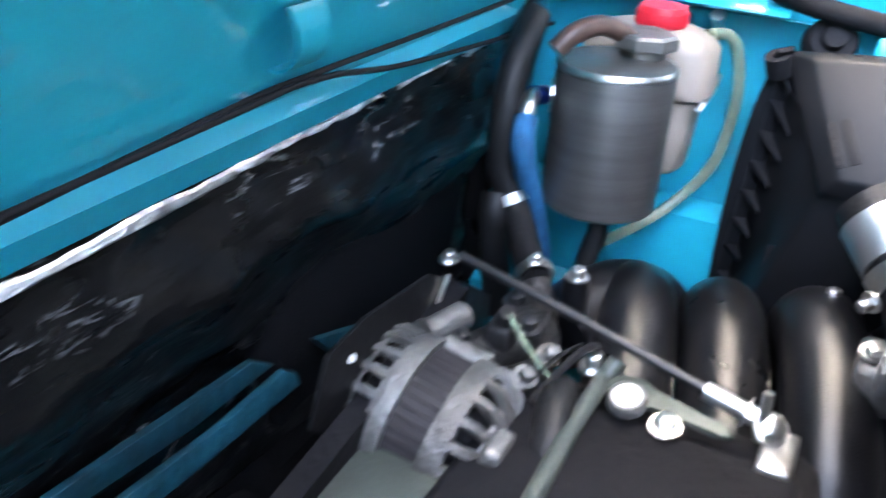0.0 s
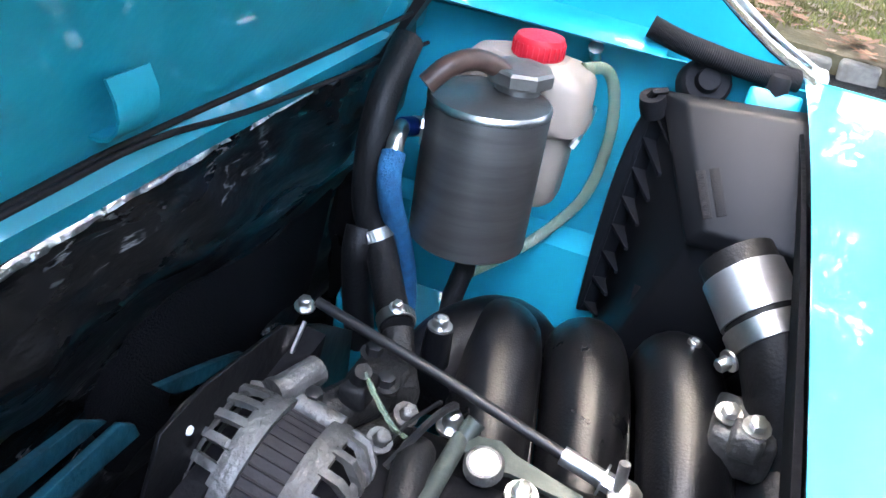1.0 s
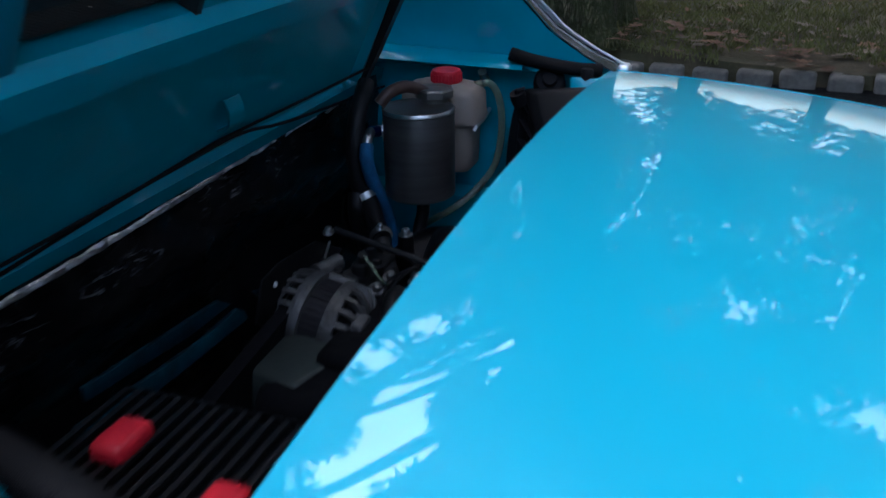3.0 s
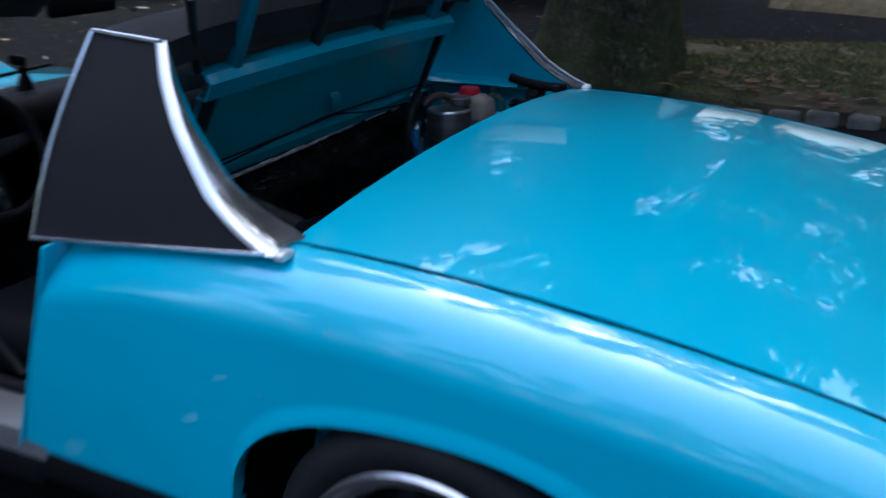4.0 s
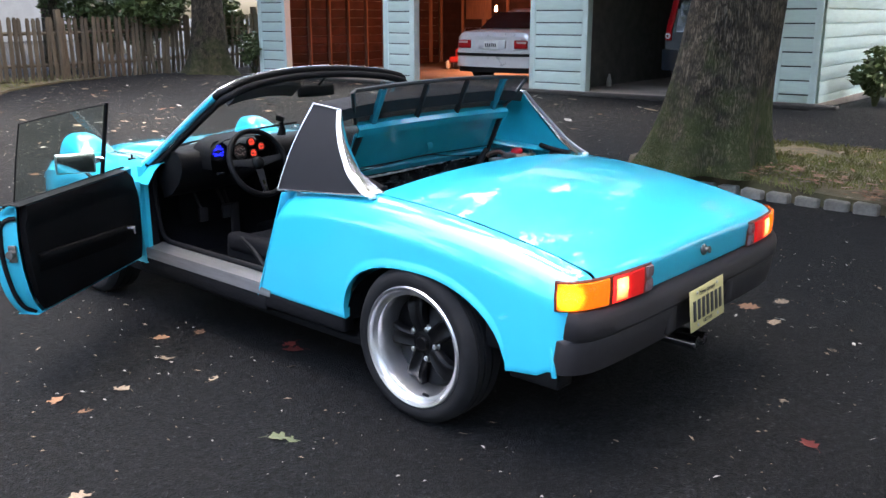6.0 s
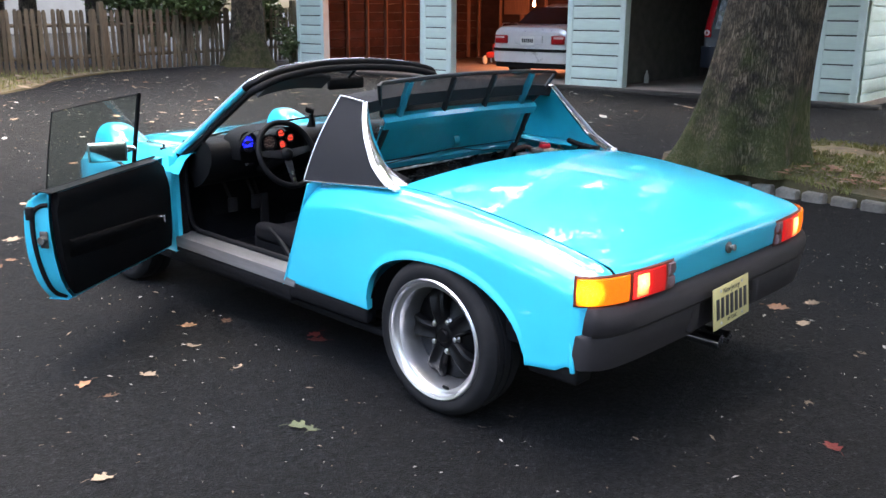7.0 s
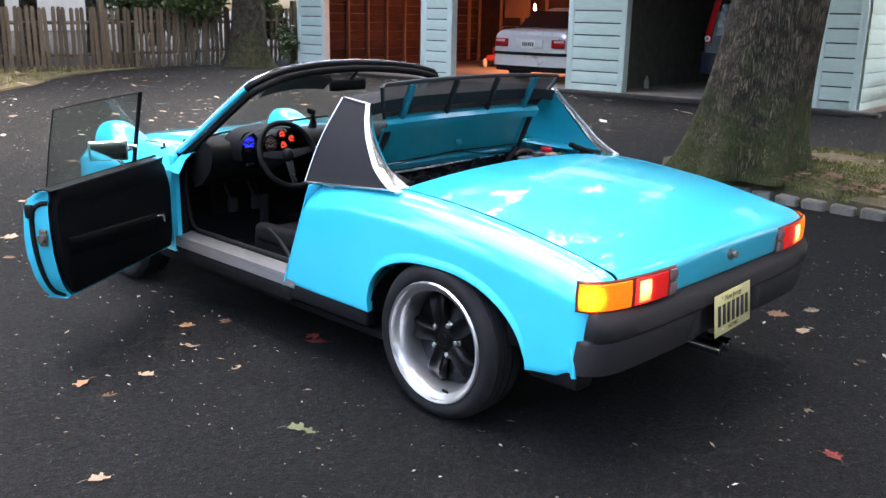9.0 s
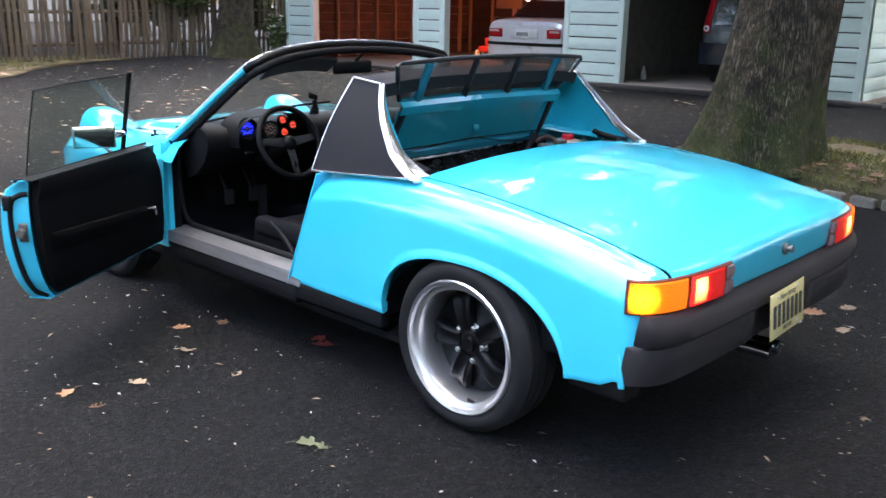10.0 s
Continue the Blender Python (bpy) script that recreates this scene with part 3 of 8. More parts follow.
# tail skin under the lamps, closing the car's back
bm = bmesh.new()
rows_mesh(bm, [[(x, tail_y(x) + 0.012, 0.47), (x, tail_y(x) + 0.012, 0.66)] for x in np.linspace(-0.79, 0.79, 41)])
thicken(bm, 0.003)
part("tail_panel", bm, PAINT, CAR)


# ---- tail lamps ----
def lamp_lens(name, col, glow, base, hot, bulb, reach):
    """A coloured lens lit from behind by its bulb, brightest in front of it."""
    m = mat(name, col, 0.2, 0, 0.1, 40, 0.5, 220, emit=glow, power=base)
    n, l = m.node_tree.nodes, m.node_tree.links
    b = n["Principled BSDF"]
    co = n["Texture Coordinate"]
    ds, mr, nz, mu = n.new("ShaderNodeVectorMath"), n.new("ShaderNodeMapRange"), n.new("ShaderNodeTexVoronoi"), n.new("ShaderNodeMath")
    ds.operation, mu.operation = "DISTANCE", "MULTIPLY"
    sp, cb, av = n.new("ShaderNodeSeparateXYZ"), n.new("ShaderNodeCombineXYZ"), n.new("ShaderNodeMath")
    av.operation = "ABSOLUTE"
    l.new(co.outputs["Object"], sp.inputs[0])
    l.new(sp.outputs["X"], av.inputs[0])
    l.new(av.outputs[0], cb.inputs["X"])
    l.new(sp.outputs["Y"], cb.inputs["Y"])
    l.new(sp.outputs["Z"], cb.inputs["Z"])
    l.new(cb.outputs[0], ds.inputs[0])
    ds.inputs[1].default_value = bulb
    mr.interpolation_type = "SMOOTHSTEP"
    mr.inputs["From Min"].default_value, mr.inputs["From Max"].default_value = 0.0, reach
    mr.inputs["To Min"].default_value, mr.inputs["To Max"].default_value = 1.0, 0.0
    l.new(ds.outputs["Value"], mr.inputs["Value"])
    nz.inputs["Scale"].default_value = 90
    l.new(co.outputs["Object"], nz.inputs["Vector"])
    mu2 = n.new("ShaderNodeMath")
    mu2.operation = "MULTIPLY_ADD"
    l.new(nz.outputs["Distance"], mu2.inputs[0])
    mu2.inputs[1].default_value, mu2.inputs[2].default_value = 1.0, 0.55
    l.new(mr.outputs[0], mu.inputs[0])
    l.new(mu2.outputs[0], mu.inputs[1])
    st = n.new("ShaderNodeMath")
    st.operation = "MULTIPLY_ADD"
    l.new(mu.outputs[0], st.inputs[0])
    st.inputs[1].default_value, st.inputs[2].default_value = hot, base
    l.new(st.outputs[0], b.inputs["Emission Strength"])
    return m


AMBER = lamp_lens("lit_amber_lens", (0.5, 0.10, 0.004), (1.0, 0.15, 0.003), 0.10, 1.7, (0.772, -0.728, 0.624), 0.062)
RED_LENS = lamp_lens("lit_red_lens", (0.30, 0.004, 0.006), (1.0, 0.012, 0.01), 0.035, 0.35, (0.615, -0.79, 0.624), 0.10)
CLEAR_LENS = mat("clear_reverse_lens", (0.17, 0.11, 0.115), 0.15, 0, 0.2, 30, 0.3, 250)
LAMPRIM = mat("lamp_gasket", (0.10, 0.022, 0.012), 0.4)


def tail_curve(s, a):
    """A point on the tail's plan line, a metres round from the front tip of the lamp, and the outward way."""
    pts = [(lerp(0.7955, 0.0, (k / 240) ** 1.6),) for k in range(241)]
    line = [(p[0], tail_y(p[0])) for p in pts]
    start = next(k for k, p in enumerate(line) if p[1] < -0.685)
    d = 0.0
    for k in range(start, 239):
        q, r = line[k], line[k + 1]
        e = math.hypot(r[0] - q[0], r[1] - q[1])
        if d + e >= a:
            t = (a - d) / e
            n = Vector((-(r[1] - q[1]), r[0] - q[0], 0)).normalized()
            if n.y > 0:
                n = -n
            return Vector((s * lerp(q[0], r[0], t), lerp(q[1], r[1], t), 0)), Vector((s * abs(n.x), n.y, 0))
        d += e


def lens(s, a0, a1, z0, z1, out, n=10, name="lens", material=None, parent=None, label=""):
    bm = bmesh.new()
    rows = []
    for i in range(n + 1):
        p, o = tail_curve(s, lerp(a0, a1, i / n))
        e = 0.0 if i in (0, n) else out
        rows.append([p + o * 0.001 + Vector((0, 0, z0)), p + o * e + Vector((0, 0, z0 + 0.004)), p + o * (e + 0.003) + Vector((0, 0, (z0 + z1) / 2)), p + o * e + Vector((0, 0, z1 - 0.004)), p + o * 0.001 + Vector((0, 0, z1))])
    rows_mesh(bm, rows)
    return part(name, bm, material, parent, label, 30)


BRAKE = lamp_lens("lit_brake_lens", (0.6, 0.08, 0.03), (1.0, 0.26, 0.07), 0.12, 1.1, (tail_curve(1, 0.25)[0].x, tail_curve(1, 0.25)[0].y, 0.636), 0.055)
for s in (-1, 1):
    lamp = lens(s, -0.0 + 0.001, 0.448, 0.572, 0.676, 0.008, 22, "tail_lamp", LAMPRIM, CAR, "lit wraparound tail lamp, amber and red")
    lens(s, 0.008, 0.205, 0.578, 0.670, 0.016, 14, "amber_lens", AMBER, lamp, "glowing ribbed amber lens")
    lens(s, 0.207, 0.395, 0.578, 0.670, 0.016, 10, "red_lens", RED_LENS, lamp, "glowing red lens")
    lens(s, 0.214, 0.297, 0.584, 0.664, 0.018, 6, "brake_lens", BRAKE, lamp, "bright ribbed red lens pane")
    lens(s, 0.397, 0.440, 0.626, 0.670, 0.015, 9, "reverse_lens", CLEAR_LENS, lamp, "unlit clear reversing lens")
    lens(s, 0.397, 0.440, 0.578, 0.623, 0.015, 9, "reverse_lens", CLEAR_LENS, lamp, "unlit clear reversing lens")


# ---- rear bumper ----
def bumper_pt(x, d):
    """Plan line of the bumper, d metres outside the tail."""
    k = min(abs(x), 0.775) / 0.775
    return -0.732 - (0.049 + d) * max(0.0, 1 - k ** 4.0) ** (1 / 4.0)


def bumper():
    bm = bmesh.new()
    xs = [0.775 * math.sin(math.pi / 2 * lerp(-1, 1, k / 60)) for k in range(61)]
    rows = []
    for x in xs:
        def q(d, z, dx=0.0):
            low = 0.012 if z < 0.478 else 0.0
            f = (0.775 + dx + low) / 0.775
            return (x * f, bumper_pt(x, d) + (low * 1.6 + 0.15 * max(0.0, 0.56 - z)) * (abs(x) / 0.775) ** 20, z)
        r = -0.02 if abs(x) < 0.2 else 0.0
        rows.append([q(-0.02, 0.578), q(0.012, 0.575, 0.006), q(0.034, 0.556, 0.014), q(0.046, 0.535, 0.016), q(0.047, 0.49, 0.014), q(0.040, 0.482, 0.008), q(0.034, 0.476, 0.006), q(0.037 + r, 0.466, 0.008), q(0.034 + r, 0.42, 0.008), q(0.016 + r * 0.5, 0.360, 0.004), q(-0.03, 0.345, -0.02)])
    rows_mesh(bm, rows)
    thicken(bm, 0.004)
    return bm


bump = part("rear_bumper", bumper(), BUMPER, CAR, "charcoal rubber rear bumper with a moulded groove", 40)
for s in (-1, 1):
    bm = bmesh.new()
    box(bm, (s * 0.235, bumper_pt(0.235, 0.022), 0.425), (0.07, 0.03, 0.10), 0.012)
    part("bumper_block", bm, BUMPER, bump)

# ---- licence plate: number shown as plain bars ----
PLATE = mat("pale_yellow_plate", (0.54, 0.48, 0.22), 0.4, 0, 0.05, 10, 0.05, 90)
PLATE_INK = mat("dark_plate_ink", (0.02, 0.02, 0.025), 0.5)
pm = pose(-0.032, -0.850, 0.450, -6, 0, 3)
bm = bmesh.new()
box(bm, (0, 0, 0), (0.305, 0.003, 0.152), 0.0012, pm)
plate = part("licence_plate", bm, PLATE, CAR, "pale yellow licence plate with raised dark characters")
bm = bmesh.new()
for k in range(7):
    box(bm, (-0.117 + 0.039 * k, -0.0025, -0.004), (0.025, 0.002, 0.076), 0.0008, pm)
    part("plate_character", bm, PLATE_INK, plate)
    bm = bmesh.new()
bm.free()


def lettering(words, size, m, material, parent, name):
    cu = bpy.data.curves.new(name, "FONT")
    cu.body, cu.size, cu.align_x, cu.align_y, cu.extrude = words, size, "CENTER", "CENTER", 0.0004
    tmp = new(name, cu)
    me = bpy.data.meshes.new_from_object(tmp)
    bpy.data.objects.remove(tmp)
    me.materials.append(material)
    ob = new(name, me)
    ob.parent, ob.matrix_basis = parent, m
    return ob


up = Matrix.Rotation(radians(90), 4, "X")
lettering("New Jersey", 0.030, pm @ Matrix.Translation((0, -0.0022, 0.054)) @ up, PLATE_INK, plate, "state_name")
lettering("HISTORIC", 0.019, pm @ Matrix.Translation((0, -0.0022, -0.058)) @ up, PLATE_INK, plate, "plate_legend")
bm = bmesh.new()
for x in (-0.09, 0.09):
    for z in (-0.06, 0.06):
        bolt(bm, pm @ Vector((x, -0.0015, z)), (0, -1, 0), 0.0045, 0.004)
        part("plate_screw", bm, STEEL, plate)
        bm = bmesh.new()
bm.free()

# ---- exhaust ----
for x in (0.005, 0.075):
    bm = bmesh.new()
    m = axes((x + 0.06, -0.63, 0.245), (0.12, -1, -0.06))
    lathe(bm, [(0.026, 0), (0.026, 0.125), (0.0275, 0.13), (0.0275, 0.14), (0.0235, 0.14), (0.0235, 0.02), (0, 0.02)], 20, m)
    part("exhaust_tip", bm, CHROME, CAR, "polished twin exhaust tip")
bm = bmesh.new()
box(bm, (0.0, -0.52, 0.33), (0.62, 0.26, 0.17), 0.05)
part("silencer", bm, DARKBAY, CAR)
# unseen boxes added to stop the garage bulb lighting the ground underneath
bm = bmesh.new()
box(bm, (0.0, 0.02, 0.205), (0.40, 0.95, 0.18), 0.04)
box(bm, (0.0, 0.30, 0.19), (0.62, 0.42, 0.15), 0.05)
part("gearbox", bm, DARKBAY, CAR, "unseen gearbox and sump shape added to block light under the car")

# ---- underside, closing the shell ----
bm = bmesh.new()
box(bm, (0, -0.55, 0.40), (1.45, 0.40, 0.10), 0.01)
box(bm, (0, 0.08, 0.5), (1.36, 0.02, 0.58))
box(bm, (0, 1.5, 0.20), (1.44, 2.7, 0.03), 0.005)
box(bm, (0, 0.45, 0.24), (1.30, 0.6, 0.03), 0.005)
part("floor_pan", bm, DARKBAY, CAR)
for s in (-1, 1):
    bm = bmesh.new()
    grid(bm, lambda u, v: (s * lerp(0.52, 0.775, u), -0.09 + 0.41 * math.cos(math.pi * v), 0.30 + 0.30 * math.sin(math.pi * v)), 4, 20)
    grid(bm, lambda u, v: (s * 0.52, lerp(-0.5, 0.32, u), lerp(0.25, 0.6, v)), 2, 2)
    part("wheel_arch_liner", bm, DARKBAY, CAR)
    bm = bmesh.new()
    box(bm, (s * 0.735, -0.60, 0.325), (0.09, 0.2, 0.06), 0.01)
    part("rear_valance_end", bm, TRIM, CAR)
    bm = bmesh.new()
    box(bm, (0, 0, 0), (0.010, 0.020, 0.122), 0.003, Matrix.Translation((s * 0.790, -0.682, 0.405)) @ Matrix.Rotation(s * radians(14), 4, "Z") @ Matrix.Rotation(radians(-14), 4, "X"))
    part("bumper_lip", bm, PAINT, CAR, "turquoise lip beside the bumper end")
    # rocker coloured near black for the shade below the body
    bm = bmesh.new()
    box(bm, (s * 0.755, 0.60, 0.285), (0.06, 0.55, 0.075), 0.015)
    part("rocker", bm, DARKBAY, CAR)


# ---- wheels ----
def wheel(at, s, rear=True):
    m = axes(at, (s, 0, 0), (0, 0, 1)) @ Matrix.Diagonal((0.968, 0.968, 1, 1))
    w = 0.105 if rear else 0.09
    R = 0.308
    bm = bmesh.new()
    prof = [(0.232, 0.062), (0.240, 0.068), (0.250, 0.074), (0.272, 0.077), (0.288, 0.069), (0.298, 0.055), (R, 0.045), (R - 0.007, 0.0435), (R - 0.007, 0.037), (R, 0.0355), (R + 0.001, 0.012), (R - 0.007, 0.010), (R - 0.007, 0.003), (R + 0.001, 0.001), (R + 0.001, -0.03), (R - 0.007, -0.032), (R - 0.007, -0.039), (R, -0.041), (R - 0.003, -0.085), (0.272, -0.1), (0.22, -0.09), (0.21, -0.02), (0.218, 0.05)]
    lathe(bm, prof, 56, m, close=True)
    hub = bmesh.new()
    lathe(hub, [(0.0, 0.02), (0.024, 0.02), (0.027, 0.016), (0.03, 0.006), (0.052, 0.004), (0.06, -0.006), (0.15, -0.034), (0.184, -0.036), (0.186, -0.05), (0.05, -0.05), (0.0, -0.05)], 40, m)
    wheel_ob = part("wheel", hub, WHEELBLACK, CAR, "five-spoke wheel, black centre with bright machined rim")
    part("tyre", bm, TYRE, wheel_ob, "worn black low-profile tyre")
    bm = bmesh.new()
    lathe(bm, [(0.236, 0.066), (0.241, 0.071), (0.236, 0.077), (0.227, 0.074), (0.223, 0.063), (0.218, 0.056), (0.203, 0.052), (0.199, 0.044), (0.194, 0.02), (0.188, -0.03), (0.186, -0.06), (0.21, -0.07), (0.217, 0.03), (0.228, 0.055)], 56, m, close=True)
    part("rim_barrel", bm, ALU, wheel_ob, "bright deep-dish machined rim")
    for k in range(5):
        a = 2 * math.pi * k / 5 + 0.3
        bm = bmesh.new()
        mm = m @ Matrix.Rotation(a, 4, "Z")
        rows = []
        for i in range(7):
            t = i / 6
            r = lerp(0.045, 0.187, t)
            hw = lerp(0.030, 0.046, t ** 1.4) - 0.012 * max(0.0, t - 0.85) / 0.15
            top = lerp(0.008, 0.0, t) + 0.014 * math.sin(math.pi * t) - 0.012 * max(0.0, t - 0.85) / 0.15
            rows.append([mm @ Vector((r, -hw - 0.004, top - 0.03)), mm @ Vector((r, -hw, top - 0.006)), mm @ Vector((r, -hw * 0.72, top)), mm @ Vector((r, -0.012, top - 0.001 - 0.007 * (t > 0.15))), mm @ Vector((r, 0.012, top - 0.001 - 0.007 * (t > 0.15))), mm @ Vector((r, hw * 0.72, top)), mm @ Vector((r, hw, top - 0.006)), mm @ Vector((r, hw + 0.004, top - 0.03))])
        rows_mesh(bm, rows)
        thicken(bm, 0.006)
        part("spoke", bm, WHEELBLACK, wheel_ob)
        bm = bmesh.new()
        bolt(bm, mm @ Vector((0.062 * math.cos(0.63), 0.062 * math.sin(0.63), -0.004)), (s, 0, 0), 0.0105, 0.016)
        part("lug_nut", bm, STEEL, wheel_ob)
    bm = bmesh.new()
    p = m @ Vector((-0.188, -0.04, 0.048))
    tube(bm, [p, p + Vector((s * 0.012, -0.035, 0.006))], [0.006, 0.005], 8)
    part("valve_stem", bm, RUBBER, wheel_ob)
    # near-black disc keeps the gaps between the spokes dark
    bm = bmesh.new()
    lathe(bm, [(0.0, -0.07), (0.14, -0.07), (0.14, -0.09), (0, -0.09)], 32, m)
    part("brake_disc", bm, DARKBAY, wheel_ob)
    return wheel_ob


for side in (-1, 1):
    wheel((side * 0.737, -0.07, 0.298), side)
    wheel((side * 0.72, 2.40, 0.298), side)


# ---- sail panels and targa bar ----
SAIL_REAR = [(0.775, 0.13), (0.82, 0.205), (0.85, 0.265), (0.89, 0.325), (0.995, 0.42), (1.06, 0.468), (1.118, 0.50)]
SAIL_FRONT = [(0.775, 0.735), (1.13, 0.662)]


def sail_x(z):
    return 0.612 + (1.125 - z) * 0.43 + 0.02 * math.sin(math.pi * min(1, max(0, (z - 0.79) / 0.34)))


def sail_bot(t):
    return lerp(0.782, 0.822, t)


def sail_pt(s, t, v, out=0.0):
    """t: 0 front to 1 rear, v: 0 bottom to 1 top."""
    z = lerp(sail_bot(t), lerp(1.131, 1.117, t), v)
    y = lerp(interp(z, SAIL_FRONT), interp(z, SAIL_REAR), t)
    return Vector((s * (sail_x(z) + out), y, z))


for s in (-1, 1):
    bm = bmesh.new()
    grid(bm, lambda u, v: sail_pt(s, u, v, 0.004), 14, 16)
    thicken(bm, 0.006)
    part("sail_panel", bm, VINYL, CAR, "black grained vinyl sail panel")
    # inner face takes the turquoise that has bay shade in its colour
    bm = bmesh.new()
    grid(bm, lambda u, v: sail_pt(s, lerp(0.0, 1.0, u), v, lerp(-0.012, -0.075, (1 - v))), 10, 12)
    part("sail_inner", bm, PAINT_SHADED, CAR, "turquoise painted inner face of the sail panel")
    bm = bmesh.new()
    grid(bm, lambda u, v: lerp(sail_pt(s, 1, v, 0.0), sail_pt(s, 1, v, lerp(-0.016, -0.085, (1 - v) ** 2.2)), u) + Vector((0, -0.012 * u * (1 - v) ** 3, 0.004 * math.sin(math.pi * u))), 4, 22)
    thicken(bm, 0.002)
    part("sail_rear_face", bm, WORN, CAR, "worn bare-metal rear face of the sail panel", 60)
    # bright trim: a broad strip along the rear edge, narrow ones on the other three
    bm = bmesh.new()
    rows = []
    for k in range(25):
        v = k / 24
        p = sail_pt(s, 1, v, 0.008)
        q = sail_pt(s, 1 - 0.026 - 0.05 * max(0, 0.12 - v), v, 0.008)
        w = 0.006 + 0.012 * max(0.0, 1 - v / 0.3)
        b = Vector((-s * w, -0.010, 0.004))
        rows.append([q, q + Vector((s * 0.003, 0, 0)), p + Vector((s * 0.004, -0.004, 0)), p + Vector((0, -0.010, 0)), p + b * 0.6 + Vector((0, -0.008, 0)), p + b])
    rows_mesh(bm, rows)
    thicken(bm, 0.002)
    part("sail_rear_trim", bm, BRIGHT, CAR, "polished curved trim along the sail panel edge")
    bm = bmesh.new()
    tube(bm, [sail_pt(s, t, 0.005, 0.008) for t in np.linspace(0, 1, 20)], 0.0055, 8, flat=0.8)
    tube(bm, [sail_pt(s, 0, v, 0.006) for v in np.linspace(0, 1, 12)], 0.005, 8)
    tube(bm, [sail_pt(s, t, 1.0, 0.004) for t in np.linspace(0, 1, 8)], 0.006, 8)
    part("sail_edge_trim", bm, CHROME, CAR)
    bm = bmesh.new()
    box(bm, (s * 0.735, 0.195, 0.817), (0.034, 0.022, 0.016), 0.006)
    part("trim_end_cap", bm, BRIGHT, CAR)

bm = bmesh.new()
grid(bm, lambda u, v: (lerp(-0.612, 0.612, u), lerp(0.662, 0.495, v), lerp(1.130, 1.115, v) + 0.022 * (1 - (2 * u - 1) ** 4) + 0.008 * math.sin(math.pi * v)), 30, 8)
thicken(bm, 0.05)
part("targa_bar", bm, VINYL, CAR, "grey-black vinyl covered targa bar")
bm = bmesh.new()
grid(bm, lambda u, v: (lerp(-0.58, 0.58, u), lerp(0.70, 0.62, v), lerp(0.86, 1.10, v)), 6, 4)
part("rear_window", bm, GLASS, CAR, "upright rear window behind the seats")
bm = bmesh.new()
grid(bm, lambda u, v: (lerp(-0.64, 0.64, u), 0.765, lerp(0.24, 0.865, v)), 4, 8)
thicken(bm, 0.02)
part("bulkhead", bm, CARPET, CAR, "black carpeted cabin bulkhead")

# ---- windscreen ----
WS = [(-0.735, 1.84, 0.76), (-0.70, 1.70, 0.86), (-0.655, 1.52, 1.0), (-0.612, 1.365, 1.118), (-0.578, 1.32, 1.150), (-0.52, 1.322, 1.170), (-0.4, 1.345, 1.192), (-0.2, 1.37, 1.210), (0.0, 1.378, 1.215)]
WS = WS + [(-x, y, z) for x, y, z in WS[-2::-1]]
ws_line = curve_pts(WS, 80)
pil = [p for p in ws_line if p.z < 1.13 and p.x < 0]
hdr = [p for p in ws_line if p.z >= 1.115]
for s in (1, -1):
    bm = bmesh.new()
    tube(bm, [(s * p.x, p.y, p.z) for p in pil], 0.019, 10, flat=0.7)
    part("windscreen_pillar", bm, PAINT, CAR, "turquoise windscreen pillar")
    bm = bmesh.new()
    tube(bm, [(s * (p.x - 0.004), p.y + 0.010, p.z + 0.016) for p in pil], 0.006, 8)
    part("pillar_trim", bm, BRIGHT, CAR, "narrow bright strip along the windscreen pillar")
    bm = bmesh.new()
    tube(bm, [(s * (p.x + 0.018), p.y - 0.026, p.z - 0.012) for p in pil], 0.016, 8)
    part("pillar_seal", bm, RUBBER, CAR)
bm = bmesh.new()
tube(bm, hdr, 0.026, 10, flat=0.75)
part("windscreen_header", bm, TRIM, CAR, "black padded windscreen header rail")
bm = bmesh.new()
tube(bm, [p + Vector((0, 0.014, 0.017)) for p in hdr], 0.007, 8)
part("header_trim", bm, CHROME, CAR)
bm = bmesh.new()
tube(bm, [p + Vector((0, -0.03, -0.022)) for p in hdr], 0.018, 8)
part("header_seal", bm, RUBBER, CAR)


def ws_glass(u, v):
    lo = Vector((lerp(-0.72, 0.72, u), 1.82 + 0.14 * (1 - (2 * u - 1) ** 2), 0.775 + 0.03 * (1 - (2 * u - 1) ** 2)))
    x = lerp(-0.585, 0.585, u)
    hi = Vector((x, 1.318 + 0.055 * (1 - (2 * u - 1) ** 2), 1.142 + 0.066 * (1 - (2 * u - 1) ** 2)))
    return lerp(lo, hi, v)


bm = bmesh.new()
grid(bm, ws_glass, 16, 6)
ws = part("windscreen", bm, GLASS, CAR, "curved clear windscreen")
ws.visible_shadow = False
bm = bmesh.new()
box(bm, (0.11, 1.50, 1.10), (0.25, 0.024, 0.064), 0.014, None)
tube(bm, [(0.13, 1.51, 1.12), (0.12, 1.41, 1.19)], 0.008, 8)
part("rear_view_mirror", bm, TRIM, CAR, "black interior rear-view mirror")
bm = bmesh.new()
grid(bm, lambda u, v: (lerp(-0.52, -0.10, u), 1.34 + 0.03 * u + lerp(0, 0.085, v), lerp(1.158, 1.10, v) + 0.02 * u - 0.02 * (2 * u - 1) ** 2), 10, 4)
thicken(bm, 0.018)
part("sun_visor", bm, mat("grey_visor_vinyl", (0.07, 0.07, 0.072), 0.6, 0, 0.1, 20, 0.1, 500), CAR, "folded grey vinyl sun visor")
bm = bmesh.new()
tube(bm, curve_pts([(-0.25, 1.86, 0.862), (-0.05, 1.82, 0.885), (0.2, 1.79, 0.90)], 10), 0.006, 6)
tube(bm, curve_pts([(-0.62, 1.80, 0.835), (-0.5, 1.82, 0.85), (-0.30, 1.84, 0.862)], 10), 0.006, 6)
